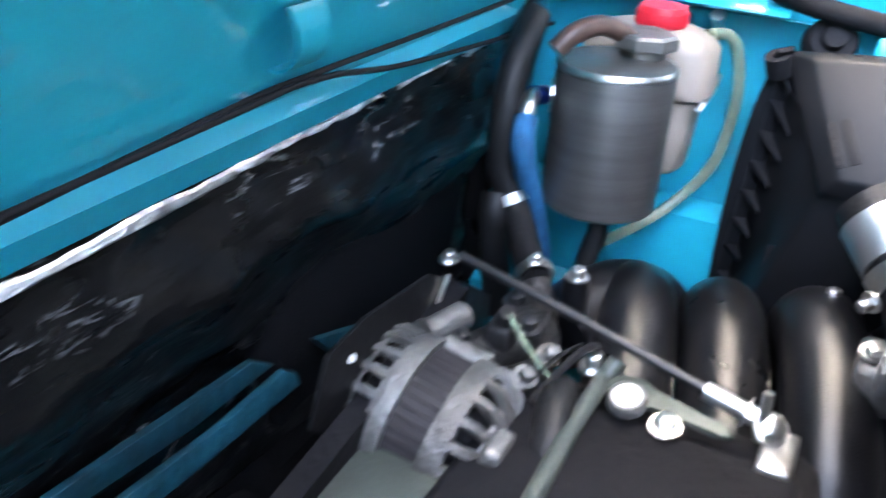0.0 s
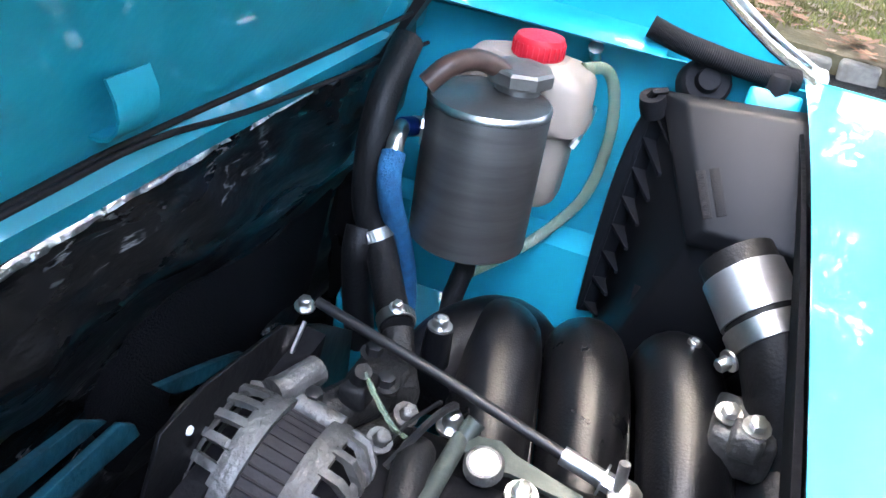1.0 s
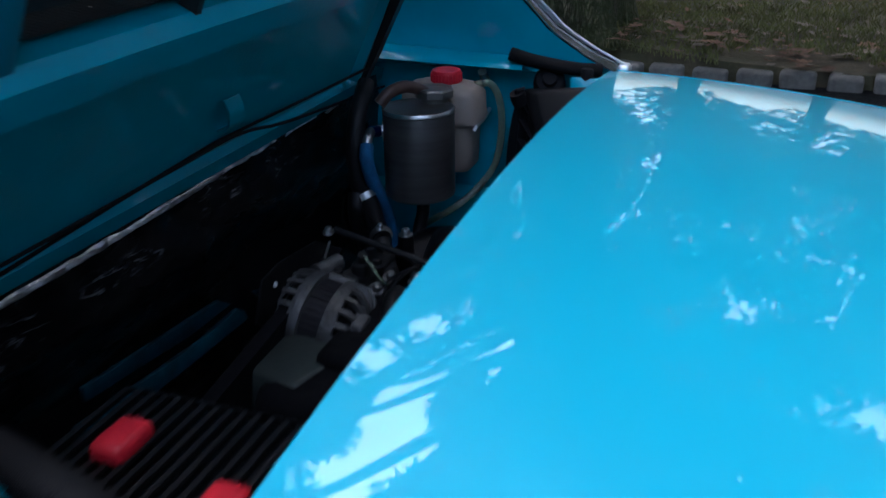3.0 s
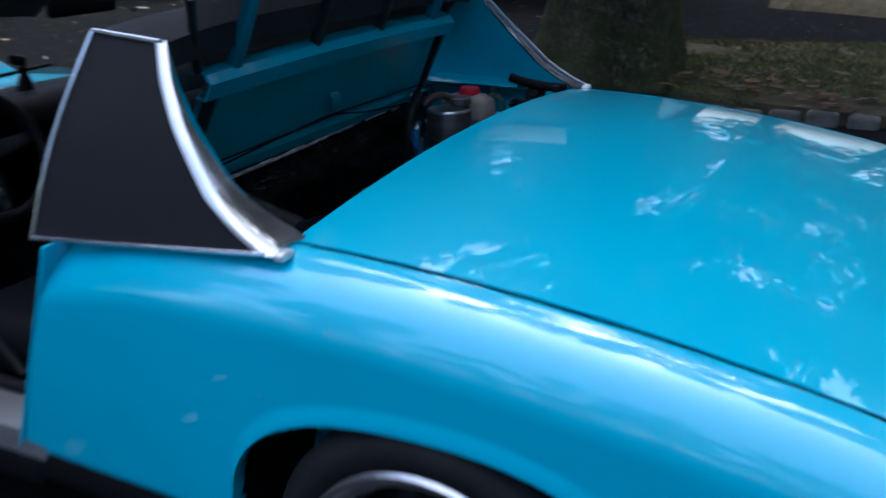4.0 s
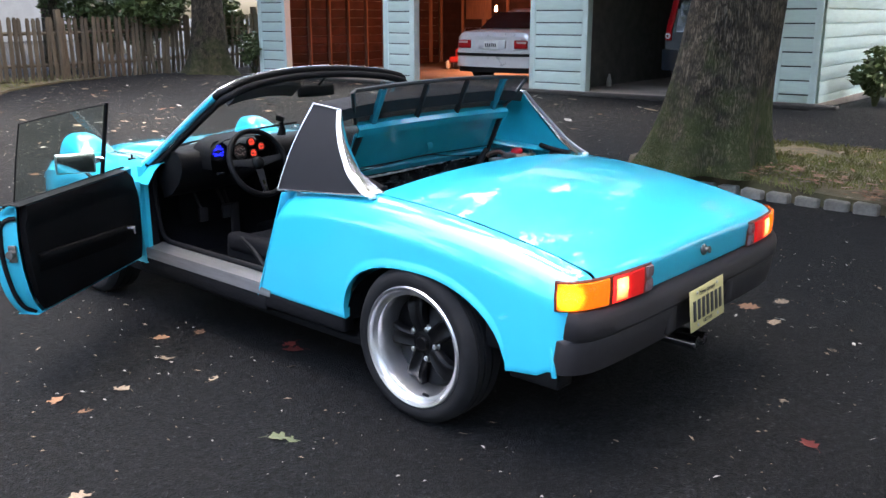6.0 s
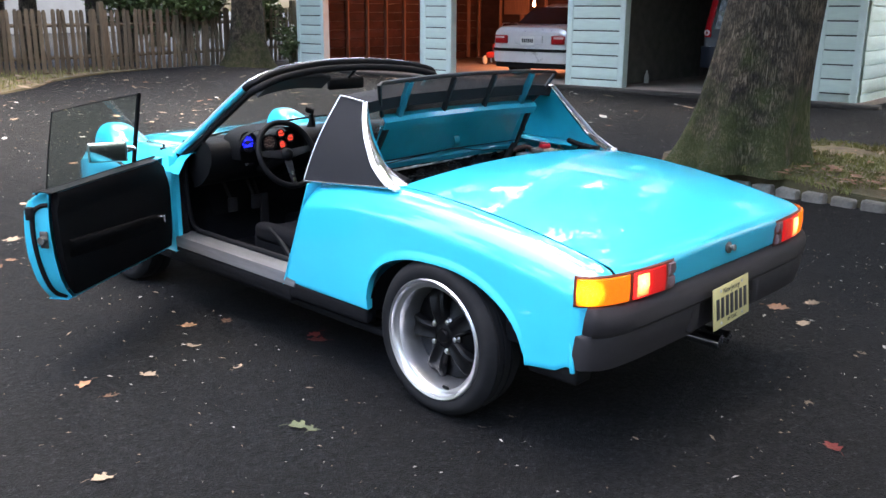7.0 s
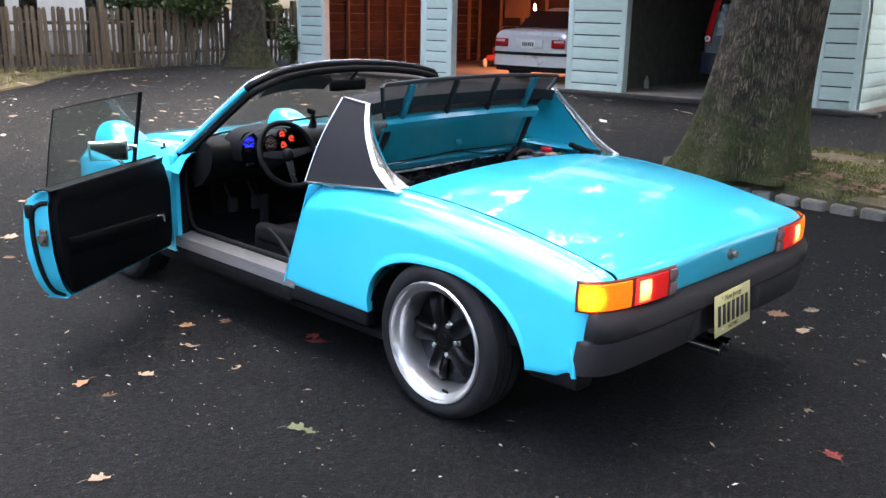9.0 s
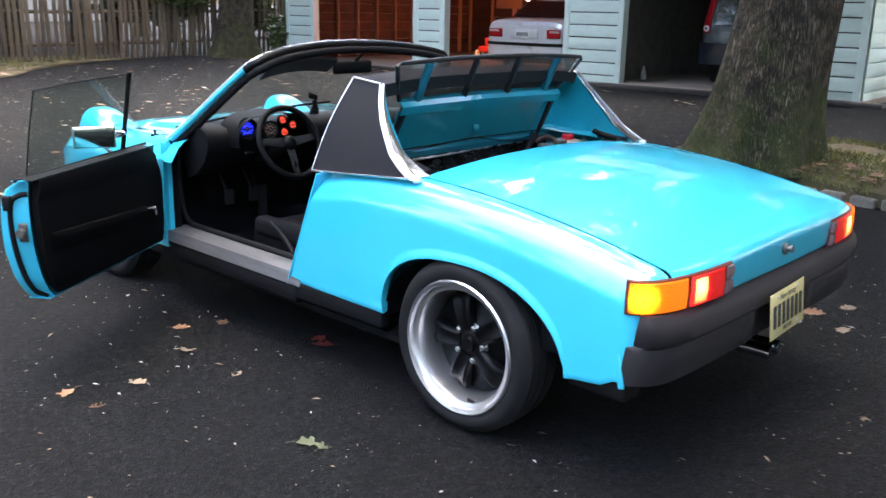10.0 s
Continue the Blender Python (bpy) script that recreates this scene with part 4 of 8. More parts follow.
part("wiper", bm, TRIM, CAR, "black windscreen wiper")


# ---- nose: cowl, bonnet, wings, raised headlamps ----
def nose_z(x, y):
    e = interp(y, [(1.80, 0.775), (2.1, 0.765), (2.5, 0.752), (2.8, 0.72), (3.0, 0.675), (3.2, 0.56)])
    return e + interp(y, [(1.8, 0.035), (3.2, 0.03)]) * (1 - (x / 0.8) ** 2) - 0.022 * math.exp(-((abs(x) - 0.5) / 0.09) ** 2)


def nose_edge(y):
    return 0.80 - 0.18 * max(0.0, (y - 2.5) / 0.72) ** 2.4


bm = bmesh.new()
rows = []
for y in np.linspace(1.80, 3.2, 30):
    w = nose_edge(y)
    rows.append([(w * t, y - 0.09 * abs(t) ** 2 * (y < 1.9) + (0.10 * (1 - t * t) if y > 3.1 else 0), nose_z(w * t * 0.96, y) - 0.09 * max(0, (abs(t) - 0.86) / 0.14) ** 2) for t in np.linspace(-1, 1, 37)])
rows_mesh(bm, rows)
thicken(bm, 0.003)
part("bonnet_and_cowl", bm, PAINT, CAR, "glossy turquoise bonnet and cowl", 50)
for s in (-1, 1):
    bm = bmesh.new()
    rows = []
    ys = [1.78, 1.9, 2.0, 2.04] + [2.43 + 0.385 * -math.cos(math.pi * (k + 0.02) / 20.04) for k in range(21)] + [2.86, 3.0, 3.2]
    for y in ys:
        u = abs(y - 2.43) / 0.385
        lo = 0.30 + 0.29 * (1 - u ** 2.2) ** (1 / 2.2) if u < 1 else 0.28
        w = nose_edge(y)
        zt = nose_z(w * 0.96, y) - 0.085
        rows.append([(s * (w - 0.07), y, lo + 0.004), (s * (w + 0.004), y, lo)] + [(s * (w + 0.006 * math.sin(math.pi * k / 8)), y, lerp(lo + 0.01, zt, k / 8)) for k in range(9)])
    rows_mesh(bm, rows)
    thicken(bm, 0.003)
    part("front_wing", bm, PAINT, CAR, "glossy turquoise front wing", 60)
    # pop-up headlamp
    bm = bmesh.new()
    rows = []
    for k in range(9):
        a = k / 8
        y = lerp(2.56, 2.80, a)
        h = 0.115 * math.sin(math.pi / 2 * min(1, a * 1.15)) ** 0.8
        rows.append([(s * 0.60 + dx * 0.74, y, nose_z(0.5, y) - 0.02 + (h + 0.014) * max(0.0, 1 - (abs(dx) / 0.14) ** 2.6) ** 0.5) for dx in (-0.14, -0.136, -0.128, -0.115, -0.095, -0.07, -0.035, 0.0, 0.035, 0.07, 0.095, 0.115, 0.128, 0.136, 0.14)])
    rows_mesh(bm, rows)
    thicken(bm, -0.01)
    pod = part("headlamp_pod", bm, PAINT, CAR, "raised turquoise pop-up headlamp pod")
    bm = bmesh.new()
    lathe(bm, [(0, 0.012), (0.04, 0.008), (0.058, 0), (0.062, -0.02), (0.058, -0.05), (0, -0.06)], 24, axes((s * 0.57, 2.805, 0.722), (0, 1, 0)))
    part("headlamp", bm, mat("headlamp_glass", (0.6, 0.6, 0.6), 0.1, emit=(1, 0.9, 0.75), power=2.0), pod, "lit round headlamp")
    bm = bmesh.new()
    grid(bm, lambda u, v: (s * lerp(0.5, 0.785, u), 2.43 - 0.39 * math.cos(math.pi * v), 0.29 + 0.31 * math.sin(math.pi * v)), 3, 16)
    part("wheel_arch_liner", bm, DARKBAY, CAR)
bm = bmesh.new()
box(bm, (0, 3.2, 0.42), (1.2, 0.12, 0.26), 0.05)
part("front_bumper", bm, BUMPER, CAR)
bm = bmesh.new()
box(bm, (0.0, 2.55, 0.45), (0.96, 1.2, 0.36), 0.02)
part("front_inner_body", bm, DARKBAY, CAR)
bm = bmesh.new()
lathe(bm, [(0, 0.03), (0.006, 0.03), (0.006, 0.012), (0.02, 0.01), (0.02, 0)], 12, pose(-0.70, 2.02, 0.768))
part("washer_nozzle", bm, TRIM, CAR)

# right-hand door, shut
bm = bmesh.new()
grid(bm, lambda u, v: (lerp(0.775, 0.80, math.sin(math.pi * v) ** 0.6) - 0.02 * max(0, v - 0.85) / 0.15, lerp(0.80, 1.80, u) + 0.05 * (0.5 - v) * (1 - u), lerp(0.30, 0.79, v)), 8, 12)
thicken(bm, 0.05)
part("door", bm, PAINT, CAR, "closed turquoise passenger door")

# ---- driver's door, open ----
HINGE, SWING = Vector((-0.79, 1.82, 0)), Vector((-0.839, -0.545, 0))
DOUT = Vector((-SWING.y, SWING.x, 0))
if DOUT.dot(Vector((-1, 1, 0))) < 0:
    DOUT = -DOUT


def dpt(a, z, out=0.0):
    """A point of the door: a metres from the hinge, z up, out metres towards its outer skin."""
    return HINGE + SWING * a + DOUT * out + Vector((0, 0, z))


def drear(z):
    return interp(z, [(0.30, 0.90), (0.34, 0.935), (0.40, 0.965), (0.50, 0.99), (0.6, 1.0), (0.68, 1.0), (0.76, 0.985)]) - 0.05


bm = bmesh.new()
rows = []
for k in range(15):
    z = lerp(0.30, 0.765, k / 14)
    o = 0.085 + 0.035 * math.sin(math.pi * lerp(0.08, 0.95, k / 14)) ** 0.7 - 0.05 * max(0, (z - 0.70) / 0.065) ** 2
    a1 = drear(z) + 0.05
    row = [dpt(0.02, z, 0.02), dpt(0.02, z, o - 0.015)] + [dpt(lerp(0.03, a1 - 0.012, j / 8), z, o) for j in range(9)] + [dpt(a1, z, o - 0.012), dpt(a1 - 0.004, z, o - 0.03), dpt(a1 - 0.03, z, 0.012)]
    rows.append(row)
rows_mesh(bm, rows)
grid(bm, lambda u, v: dpt(lerp(0.02, 0.90, u), 0.300, lerp(0.012, 0.10, v)), 8, 3)
grid(bm, lambda u, v: dpt(lerp(0.02, 0.97, u), 0.762 + 0.004 * math.sin(math.pi * v), lerp(0.012, 0.072, v)), 8, 3)
thicken(bm, 0.003)
door = part("driver_door", bm, PAINT, CAR, "turquoise driver's door standing wide open", 45)
bm = bmesh.new()
rows = []
for k in range(13):
    z = lerp(0.312, 0.762, k / 12)
    b = 0.0 + 0.014 * math.sin(math.pi * k / 12) ** 0.5 + (0.012 if k > 10 else 0)
    f = 0.012 + 0.10 * max(0.0, (z - 0.58) / 0.185) ** 2.6
    rows.append([dpt(f, z, 0.012), dpt(f + 0.015, z, -b)] + [dpt(lerp(f + 0.035, drear(z) - 0.03, j / 8), z, -b - 0.004) for j in range(9)] + [dpt(drear(z) - 0.005, z, -b), dpt(drear(z), z, 0.012)])
rows_mesh(bm, rows)
thicken(bm, 0.004)
part("inner_panel", bm, SATINTRIM, door, "black door trim panel", 40)
bm = bmesh.new()
grid(bm, lambda u, v: dpt(lerp(0.12, 0.97, u), 0.7705 - 0.004 * abs(2 * v - 1), lerp(-0.012, 0.066, v)), 8, 4)
thicken(bm, 0.004)
part("door_top_rail", bm, TRIM, door, "black padded rail along the door top")
bm = bmesh.new()
rows = []
for k in range(13):
    a = lerp(0.20, 0.90, k / 12)
    z = 0.545 - 0.045 * (1 - k / 12)
    e = 0.020 * math.sin(math.pi * min(1, (k + 0.3) / 12.6)) ** 0.35
    rows.append([dpt(a, z + 0.012, -0.012), dpt(a, z + 0.012, -0.018 - e), dpt(a, z - 0.006, -0.024 - e), dpt(a, z - 0.03, -0.02 - e * 0.7), dpt(a, z - 0.075, -0.014)])
rows_mesh(bm, rows)
part("arm_rest", bm, SATINTRIM, door, "black vinyl arm rest")
bm = bmesh.new()
tube(bm, [dpt(0.19, 0.50, -0.03), dpt(0.185, 0.505, -0.055), dpt(0.17, 0.47, -0.05)], [0.011, 0.012, 0.006], 8)
part("door_release", bm, CHROME, door, "bright inner door release")
bm = bmesh.new()
tube(bm, curve_pts([dpt(drear(0.715) + 0.022, 0.715, 0.014), dpt(drear(0.715) + 0.034, 0.712, 0.04), dpt(drear(0.68) + 0.042, 0.685, 0.066), dpt(drear(0.6) + 0.044, 0.6, 0.072), dpt(drear(0.5) + 0.044, 0.5, 0.070), dpt(drear(0.4) + 0.042, 0.4, 0.064), dpt(drear(0.34) + 0.038, 0.335, 0.052), dpt(drear(0.31) + 0.024, 0.308, 0.03)], 30), 0.0095, 8)
part("door_seal", bm, RUBBER, door, "black seal on the door's rear edge")
bm = bmesh.new()
box(bm, (0, 0, 0), (0.010, 0.034, 0.07), 0.004, Matrix.Translation(dpt(0.982, 0.575, 0.034)) @ Matrix.Rotation(math.atan2(SWING.y, SWING.x), 4, "Z"))
lathe(bm, [(0, 0.022), (0.016, 0.02), (0.018, 0)], 14, axes(dpt(0.987, 0.575, 0.034), SWING))
part("door_latch", bm, CAST, door, "worn steel door latch")
bm = bmesh.new()
box(bm, (0, 0, 0), (0.02, 0.035, 0.055), 0.006, Matrix.Translation(dpt(0.998, 0.685, 0.075)) @ Matrix.Rotation(math.atan2(SWING.y, SWING.x), 4, "Z"))
part("door_handle", bm, TRIM, door, "black outer handle end")
# glass, with its fixed front pane
bm = bmesh.new()
rows_mesh(bm, [[dpt(lerp(lerp(0.236, 0.232, v), lerp(0.912, 0.893, v), u), lerp(0.76, 1.092 - 0.012 * u * u, v), 0.05 - 0.05 * v) for u in np.linspace(0, 1, 11)] for v in np.linspace(0, 1, 7)])
pane = part("door_window", bm, DOORGLASS, door, "raised tinted door window")
pane.visible_shadow = False
bm = bmesh.new()
rows_mesh(bm, [[dpt(lerp(lerp(0.075, 0.195, v), lerp(0.236, 0.232, v), u), lerp(0.77, 1.09, v), 0.05 - 0.05 * v) for u in (0, 0.5, 1)] for v in np.linspace(0, 1, 5)])
pane = part("quarter_window", bm, GLASS, door, "small fixed front quarter window")
pane.visible_shadow = False
bm = bmesh.new()
tube(bm, [dpt(0.236, 0.755, 0.052), dpt(0.230, 1.10, -0.002)], 0.0105, 8)
part("window_channel", bm, TRIM, door, "black window guide channel")
bm = bmesh.new()
tube(bm, [dpt(0.912, 0.76, 0.05), dpt(0.905, 0.93, 0.025), dpt(0.893, 1.078, 0.0), dpt(0.7, 1.086, 0), dpt(0.4, 1.092, 0), dpt(0.235, 1.093, 0)], 0.003, 6)
tube(bm, [dpt(0.05, 0.768, 0.045), dpt(0.985, 0.764, 0.045)], 0.007, 6)
part("window_edge", bm, RUBBER, door)
# mirror on the outside of the door
bm = bmesh.new()
mm = Matrix.Translation((-1.145, 1.72, 0.832)) @ Matrix.Rotation(radians(-22), 4, "Z") @ Matrix.Rotation(radians(5), 4, "X")
box(bm, (0, 0.008, 0), (0.172, 0.022, 0.092), 0.006, mm, 3)
mir = part("door_mirror", bm, STEEL, door, "square bright-edged door mirror")
bm = bmesh.new()
box(bm, (0, -0.005, 0), (0.158, 0.004, 0.079), 0.0015, mm)
part("mirror_glass", bm, mat("mirror_silver", (0.5, 0.52, 0.52), 0.03, 1.0, 0.02), mir, "dark reflecting mirror glass")
bm = bmesh.new()
tube(bm, curve_pts([mm @ Vector((0.08, 0.01, 0.02)), mm @ Vector((0.12, 0.0, 0.015)), dpt(0.27, 0.80, 0.12), dpt(0.26, 0.755, 0.09)], 10), 0.008, 8)
part("mirror_arm", bm, CHROME, mir)

# ---- door opening, sill ----
bm = bmesh.new()
rows_mesh(bm, [[(-0.79, y, 0.305), (-0.775, y, 0.352), (-0.70, y, 0.362), (-0.665, y, 0.355), (-0.66, y, 0.24)] for y in np.linspace(0.80, 1.84, 8)])
thicken(bm, 0.006)
part("sill_plate", bm, SILL, CAR, "scuffed silver door sill plate")
bm = bmesh.new()
tube(bm, [(-0.672, y, 0.368) for y in np.linspace(0.82, 1.78, 8)], 0.014, 8)
tube(bm, curve_pts([(-0.672, 1.76, 0.37), (-0.69, 1.80, 0.42), (-0.71, 1.80, 0.6), (-0.715, 1.78, 0.78)], 14), 0.011, 8)
part("door_opening_seal", bm, RUBBER, CAR)
# near-black colour puts the shade under the door sill into the rocker
bm = bmesh.new()
box(bm, (-0.765, 1.35, 0.265), (0.05, 1.05, 0.075), 0.015)
part("rocker", bm, DARKBAY, CAR)
bm = bmesh.new()
rows_mesh(bm, [[(-0.782, 1.83, z), (-0.770, 1.80, z), (-0.748, 1.80, z), (-0.738, 1.84, z)] for z in np.linspace(0.30, 0.765, 8)])
thicken(bm, 0.006)
part("hinge_pillar", bm, PAINT, CAR, "turquoise front door pillar")
bm = bmesh.new()
rows_mesh(bm, [[(-0.747, 1.812, z), (-0.715, 1.806, z), (-0.688, 1.83, z), (-0.68, 2.0, z)] for z in np.linspace(0.30, 0.78, 6)])
thicken(bm, 0.006)
part("kick_panel", bm, CARPET, CAR, "black carpeted footwell side panel")
bm = bmesh.new()
rows_mesh(bm, [[(-0.785, 0.88 + (0.32 - z) * 0.42, z), (-0.74, 0.875 + (0.32 - z) * 0.42, z), (-0.66, 0.86 + (0.32 - z) * 0.42, z), (-0.65, 0.76 + (0.32 - z) * 0.2, z)] for z in np.linspace(0.30, 0.78, 8)])
thicken(bm, 0.006)
part("lock_pillar", bm, PAINT, CAR, "turquoise rear door pillar")

# ---- cabin ----
bm = bmesh.new()
box(bm, (0, 1.30, 0.245), (1.30, 1.20, 0.03), 0.008)
carpet = part("cabin_carpet", bm, CARPET, CAR, "black carpeted cabin floor")
bm = bmesh.new()
box(bm, (0, 1.25, 0.31), (0.24, 1.1, 0.13), 0.03)
part("tunnel", bm, CARPET, carpet)
bm = bmesh.new()
box(bm, (0, 2.02, 0.42), (1.30, 0.03, 0.5), 0.005)
part("toe_board", bm, CARPET, carpet)
bm = bmesh.new()
grid(bm, lambda u, v: (lerp(-0.64, 0.64, u), lerp(1.85, 2.02, v), lerp(0.26, 0.48, v)), 2, 2)
part("foot_rest", bm, CARPET, carpet)
bm = bmesh.new()
box(bm, (0.67, 1.3, 0.52), (0.03, 1.15, 0.5), 0.01)
part("side_trim", bm, CARPET, carpet)
bm = bmesh.new()
prof = [(1.76, 0.60), (1.68, 0.63), (1.61, 0.69), (1.578, 0.75), (1.575, 0.80), (1.60, 0.832), (1.66, 0.845), (1.84, 0.835), (1.86, 0.78)]
rows_mesh(bm, [[(x, y, z + 0.012 * (1 - (x / 0.68) ** 2)) for y, z in prof] for x in np.linspace(-0.69, 0.69, 17)])
thicken(bm, 0.01)
for x in (-0.684, 0.684):
    bm.faces.new([bm.verts.new((x, y, z)) for y, z in prof])
dash = part("dashboard", bm, TRIM, CAR, "black padded dashboard")
bm = bmesh.new()
rows_mesh(bm, [[(-0.365 + 0.20 * math.copysign(abs(math.cos(a)) ** 0.7, math.cos(a)) * k, y, 0.79 + 0.108 * math.copysign(abs(math.sin(a)) ** 0.8, math.sin(a)) * k) for a in np.linspace(-0.25, math.pi + 0.25, 24)] for y, k in ((1.512, 0.99), (1.505, 1.03), (1.66, 1.08))])
thicken(bm, 0.006)
part("instrument_hood", bm, TRIM, dash)
bm = bmesh.new()
lathe(bm, [(0.035, 0), (0.05, 0.04), (0.054, 0.05), (0.048, 0.05), (0.045, 0.01), (0, 0.01)], 24, axes((-0.505, 1.575, 0.83), (0, -1, 0.12)))
part("gauge_pod", bm, TRIM, dash, "round black auxiliary gauge pod")
BLUE_GLOW = mat("blue_lit_dial", (0.02, 0.02, 0.2), 0.4, emit=(0.01, 0.015, 1.0), power=0.75)
RED_GLOW = mat("red_lit_dial", (0.2, 0.03, 0.02), 0.4, emit=(1.0, 0.07, 0.04), power=0.34)
DIAL = mat("black_dial", (0.01, 0.01, 0.01), 0.3)
TICK = mat("pale_dial_marks", (0.14, 0.135, 0.13), 0.5, emit=(1, 0.6, 0.5), power=0.012)


def gauge(c, r, glow, label, way=(0, -1, 0.12)):
    m = axes(c, way, (1, 0, 0))
    bm = bmesh.new()
    lathe(bm, [(0, 0), (r * 0.86, 0), (r * 0.9, 0.006), (r, 0.006), (r, -0.01)], 28, m)
    g = part("gauge", bm, DIAL, dash, label)
    bm = bmesh.new()
    for k in range(9):
        a = radians(225 - 270 * k / 8)
        box(bm, (r * 0.66 * math.cos(a), r * 0.66 * math.sin(a), 0.0015), (r * 0.15, r * 0.10, 0.001), 0, m @ Matrix.Rotation(0, 4, "Z"))
    for a0, a1 in ((20, 160), (200, 340)):
        rows_mesh(bm, [[m @ Vector((rr * math.cos(radians(a)), rr * math.sin(radians(a)), 0.0012)) for rr in (r * 0.36, r * 0.46)] for a in np.linspace(a0, a1, 10)])
    part("dial_marks", bm, glow, g)
    bm = bmesh.new()
    box(bm, (r * 0.25, 0, 0.003), (r * 0.7, r * 0.05, 0.001), 0, m @ Matrix.Rotation(radians(130), 4, "Z"))
    part("needle", bm, TICK, g)


gauge((-0.505, 1.535, 0.835), 0.043, BLUE_GLOW, "blue-lit auxiliary gauge")
gauge((-0.385, 1.52, 0.825), 0.042, TICK, "dim speedometer dial")
gauge((-0.318, 1.515, 0.866), 0.023, RED_GLOW, "red-lit gauge")
gauge((-0.308, 1.515, 0.808), 0.023, RED_GLOW, "red-lit gauge")
gauge((-0.258, 1.515, 0.838), 0.022, RED_GLOW, "red-lit gauge")

# steering wheel
sw = Matrix.Translation((-0.362, 1.40, 0.778)) @ Matrix.Rotation(radians(66), 4, "X")
bm = bmesh.new()
tube(bm, [sw @ Vector((0.166 * math.cos(a), 0.166 * math.sin(a), 0)) for a in np.linspace(0, 2 * math.pi, 40, endpoint=False)], 0.0145, 10, closed=True)
wheel_s = part("steering_wheel", bm, TRIM, CAR, "thick black three-spoke steering wheel")
bm = bmesh.new()
for a in (0.12, math.pi - 0.12, -math.pi / 2):
    r = Matrix.Rotation(a, 4, "Z")
    prism(bm, [(0.03, -0.022), (0.155, -0.014), (0.155, 0.014), (0.03, 0.022)], 0.005, sw @ Matrix.Translation((0, 0, -0.012)) @ r, 0.001)
part("spokes", bm, SATIN, wheel_s)
bm = bmesh.new()
lathe(bm, [(0, 0.02), (0.02, 0.018), (0.032, 0.005), (0.034, -0.02), (0.03, -0.1), (0.035, -0.25), (0, -0.25)], 20, sw)
part("horn_button", bm, TRIM, wheel_s)
bm = bmesh.new()
for k, (y0, w) in enumerate(((-0.10, 0.008), (-0.132, 0.007))):
    prism(bm, [(-w, y0 - 0.011), (w, y0 - 0.011), (w, y0 + 0.011), (-w, y0 + 0.011)], 0.001, sw @ Matrix.Translation((0, 0, -0.0055)))
part("spoke_slot", bm, CHROME, wheel_s)
bm = bmesh.new()
tube(bm, [(-0.50, 1.50, 0.73), (-0.56, 1.47, 0.74), (-0.58, 1.44, 0.745)], [0.006, 0.005, 0.007], 8)
part("indicator_stalk", bm, TRIM, wheel_s)


SEATCLOTH = mat("black_seat_cloth", (0.007, 0.007, 0.008), 0.85, 0, 0.3, 40, 0.4, 400, spec=0.08)


def seat(x):
    bm = bmesh.new()
    box(bm, (x, 1.12, 0.375), (0.48, 0.56, 0.13), 0.045, None, 3)
    s_ = part("seat", bm, SEATCLOTH, CAR, "low black bucket seat")
    bm = bmesh.new()
    box(bm, (0, 0, 0.30), (0.48, 0.11, 0.66), 0.05, Matrix.Translation((x, 0.80, 0.34)) @ Matrix.Rotation(radians(-7), 4, "X") @ Matrix.Rotation(radians(14), 4, "X"), 3)
    part("backrest", bm, SEATCLOTH, s_)
    for e in (-0.215, 0.215):
        bm = bmesh.new()
        box(bm, (x + e, 1.12, 0.43), (0.08, 0.48, 0.09), 0.03, None, 3)
        part("side_bolster", bm, SEATCLOTH, s_)
    return s_


seat(-0.36)
seat(0.36)
bm = bmesh.new()
tube(bm, curve_pts([(-0.62, 1.05, 0.36), (-0.61, 1.15, 0.43), (-0.60, 1.24, 0.46)], 8), 0.014, 8)
part("hand_brake", bm, TRIM, CAR, "black hand brake lever beside the seat")
for x, y, z, w in ((-0.418, 1.84, 0.458, 0.055), (-0.27, 1.84, 0.455, 0.055), (-0.203, 1.86, 0.39, 0.05)):
    bm = bmesh.new()
    box(bm, (x, y, z), (w, 0.02, 0.075 if w > 0.052 else 0.2), 0.006, None)
    tube(bm, [(x, y + 0.01, z + 0.02), (x, 1.97, z + 0.18)], 0.008, 8)
    part("pedal", bm, BUMPER, CAR, "worn metal pedal")
# phone holder on the dash top
bm = bmesh.new()
tube(bm, [(0.02, 1.70, 0.85), (0.02, 1.69, 0.885), (0.016, 1.685, 0.905), (0.008, 1.68, 0.93)], [0.026, 0.019, 0.012, 0.013], 12)
box(bm, (0.0, 0.0, 0.0), (0.052, 0.022, 0.03), 0.009, Matrix.Translation((-0.004, 1.675, 0.947)) @ Matrix.Rotation(radians(18), 4, "Y"), 3)
tube(bm, [(-0.026, 1.672, 0.955), (-0.036, 1.66, 0.968)], [0.008, 0.005], 8)
part("phone_holder", bm, TRIM, CAR, "black suction-cup phone holder on the dashboard")

# ---- engine bay ----
FOIL = mat("black_foil_insulation", (0.004, 0.004, 0.0043), 0.28, 0.0, 0.4, 7, 0.3, 30, dirt=0.3, dirt_col=(0.013, 0.0135, 0.014), rvary=0.12, spec=0.5, stretch=(0.5, 1, 1.5))


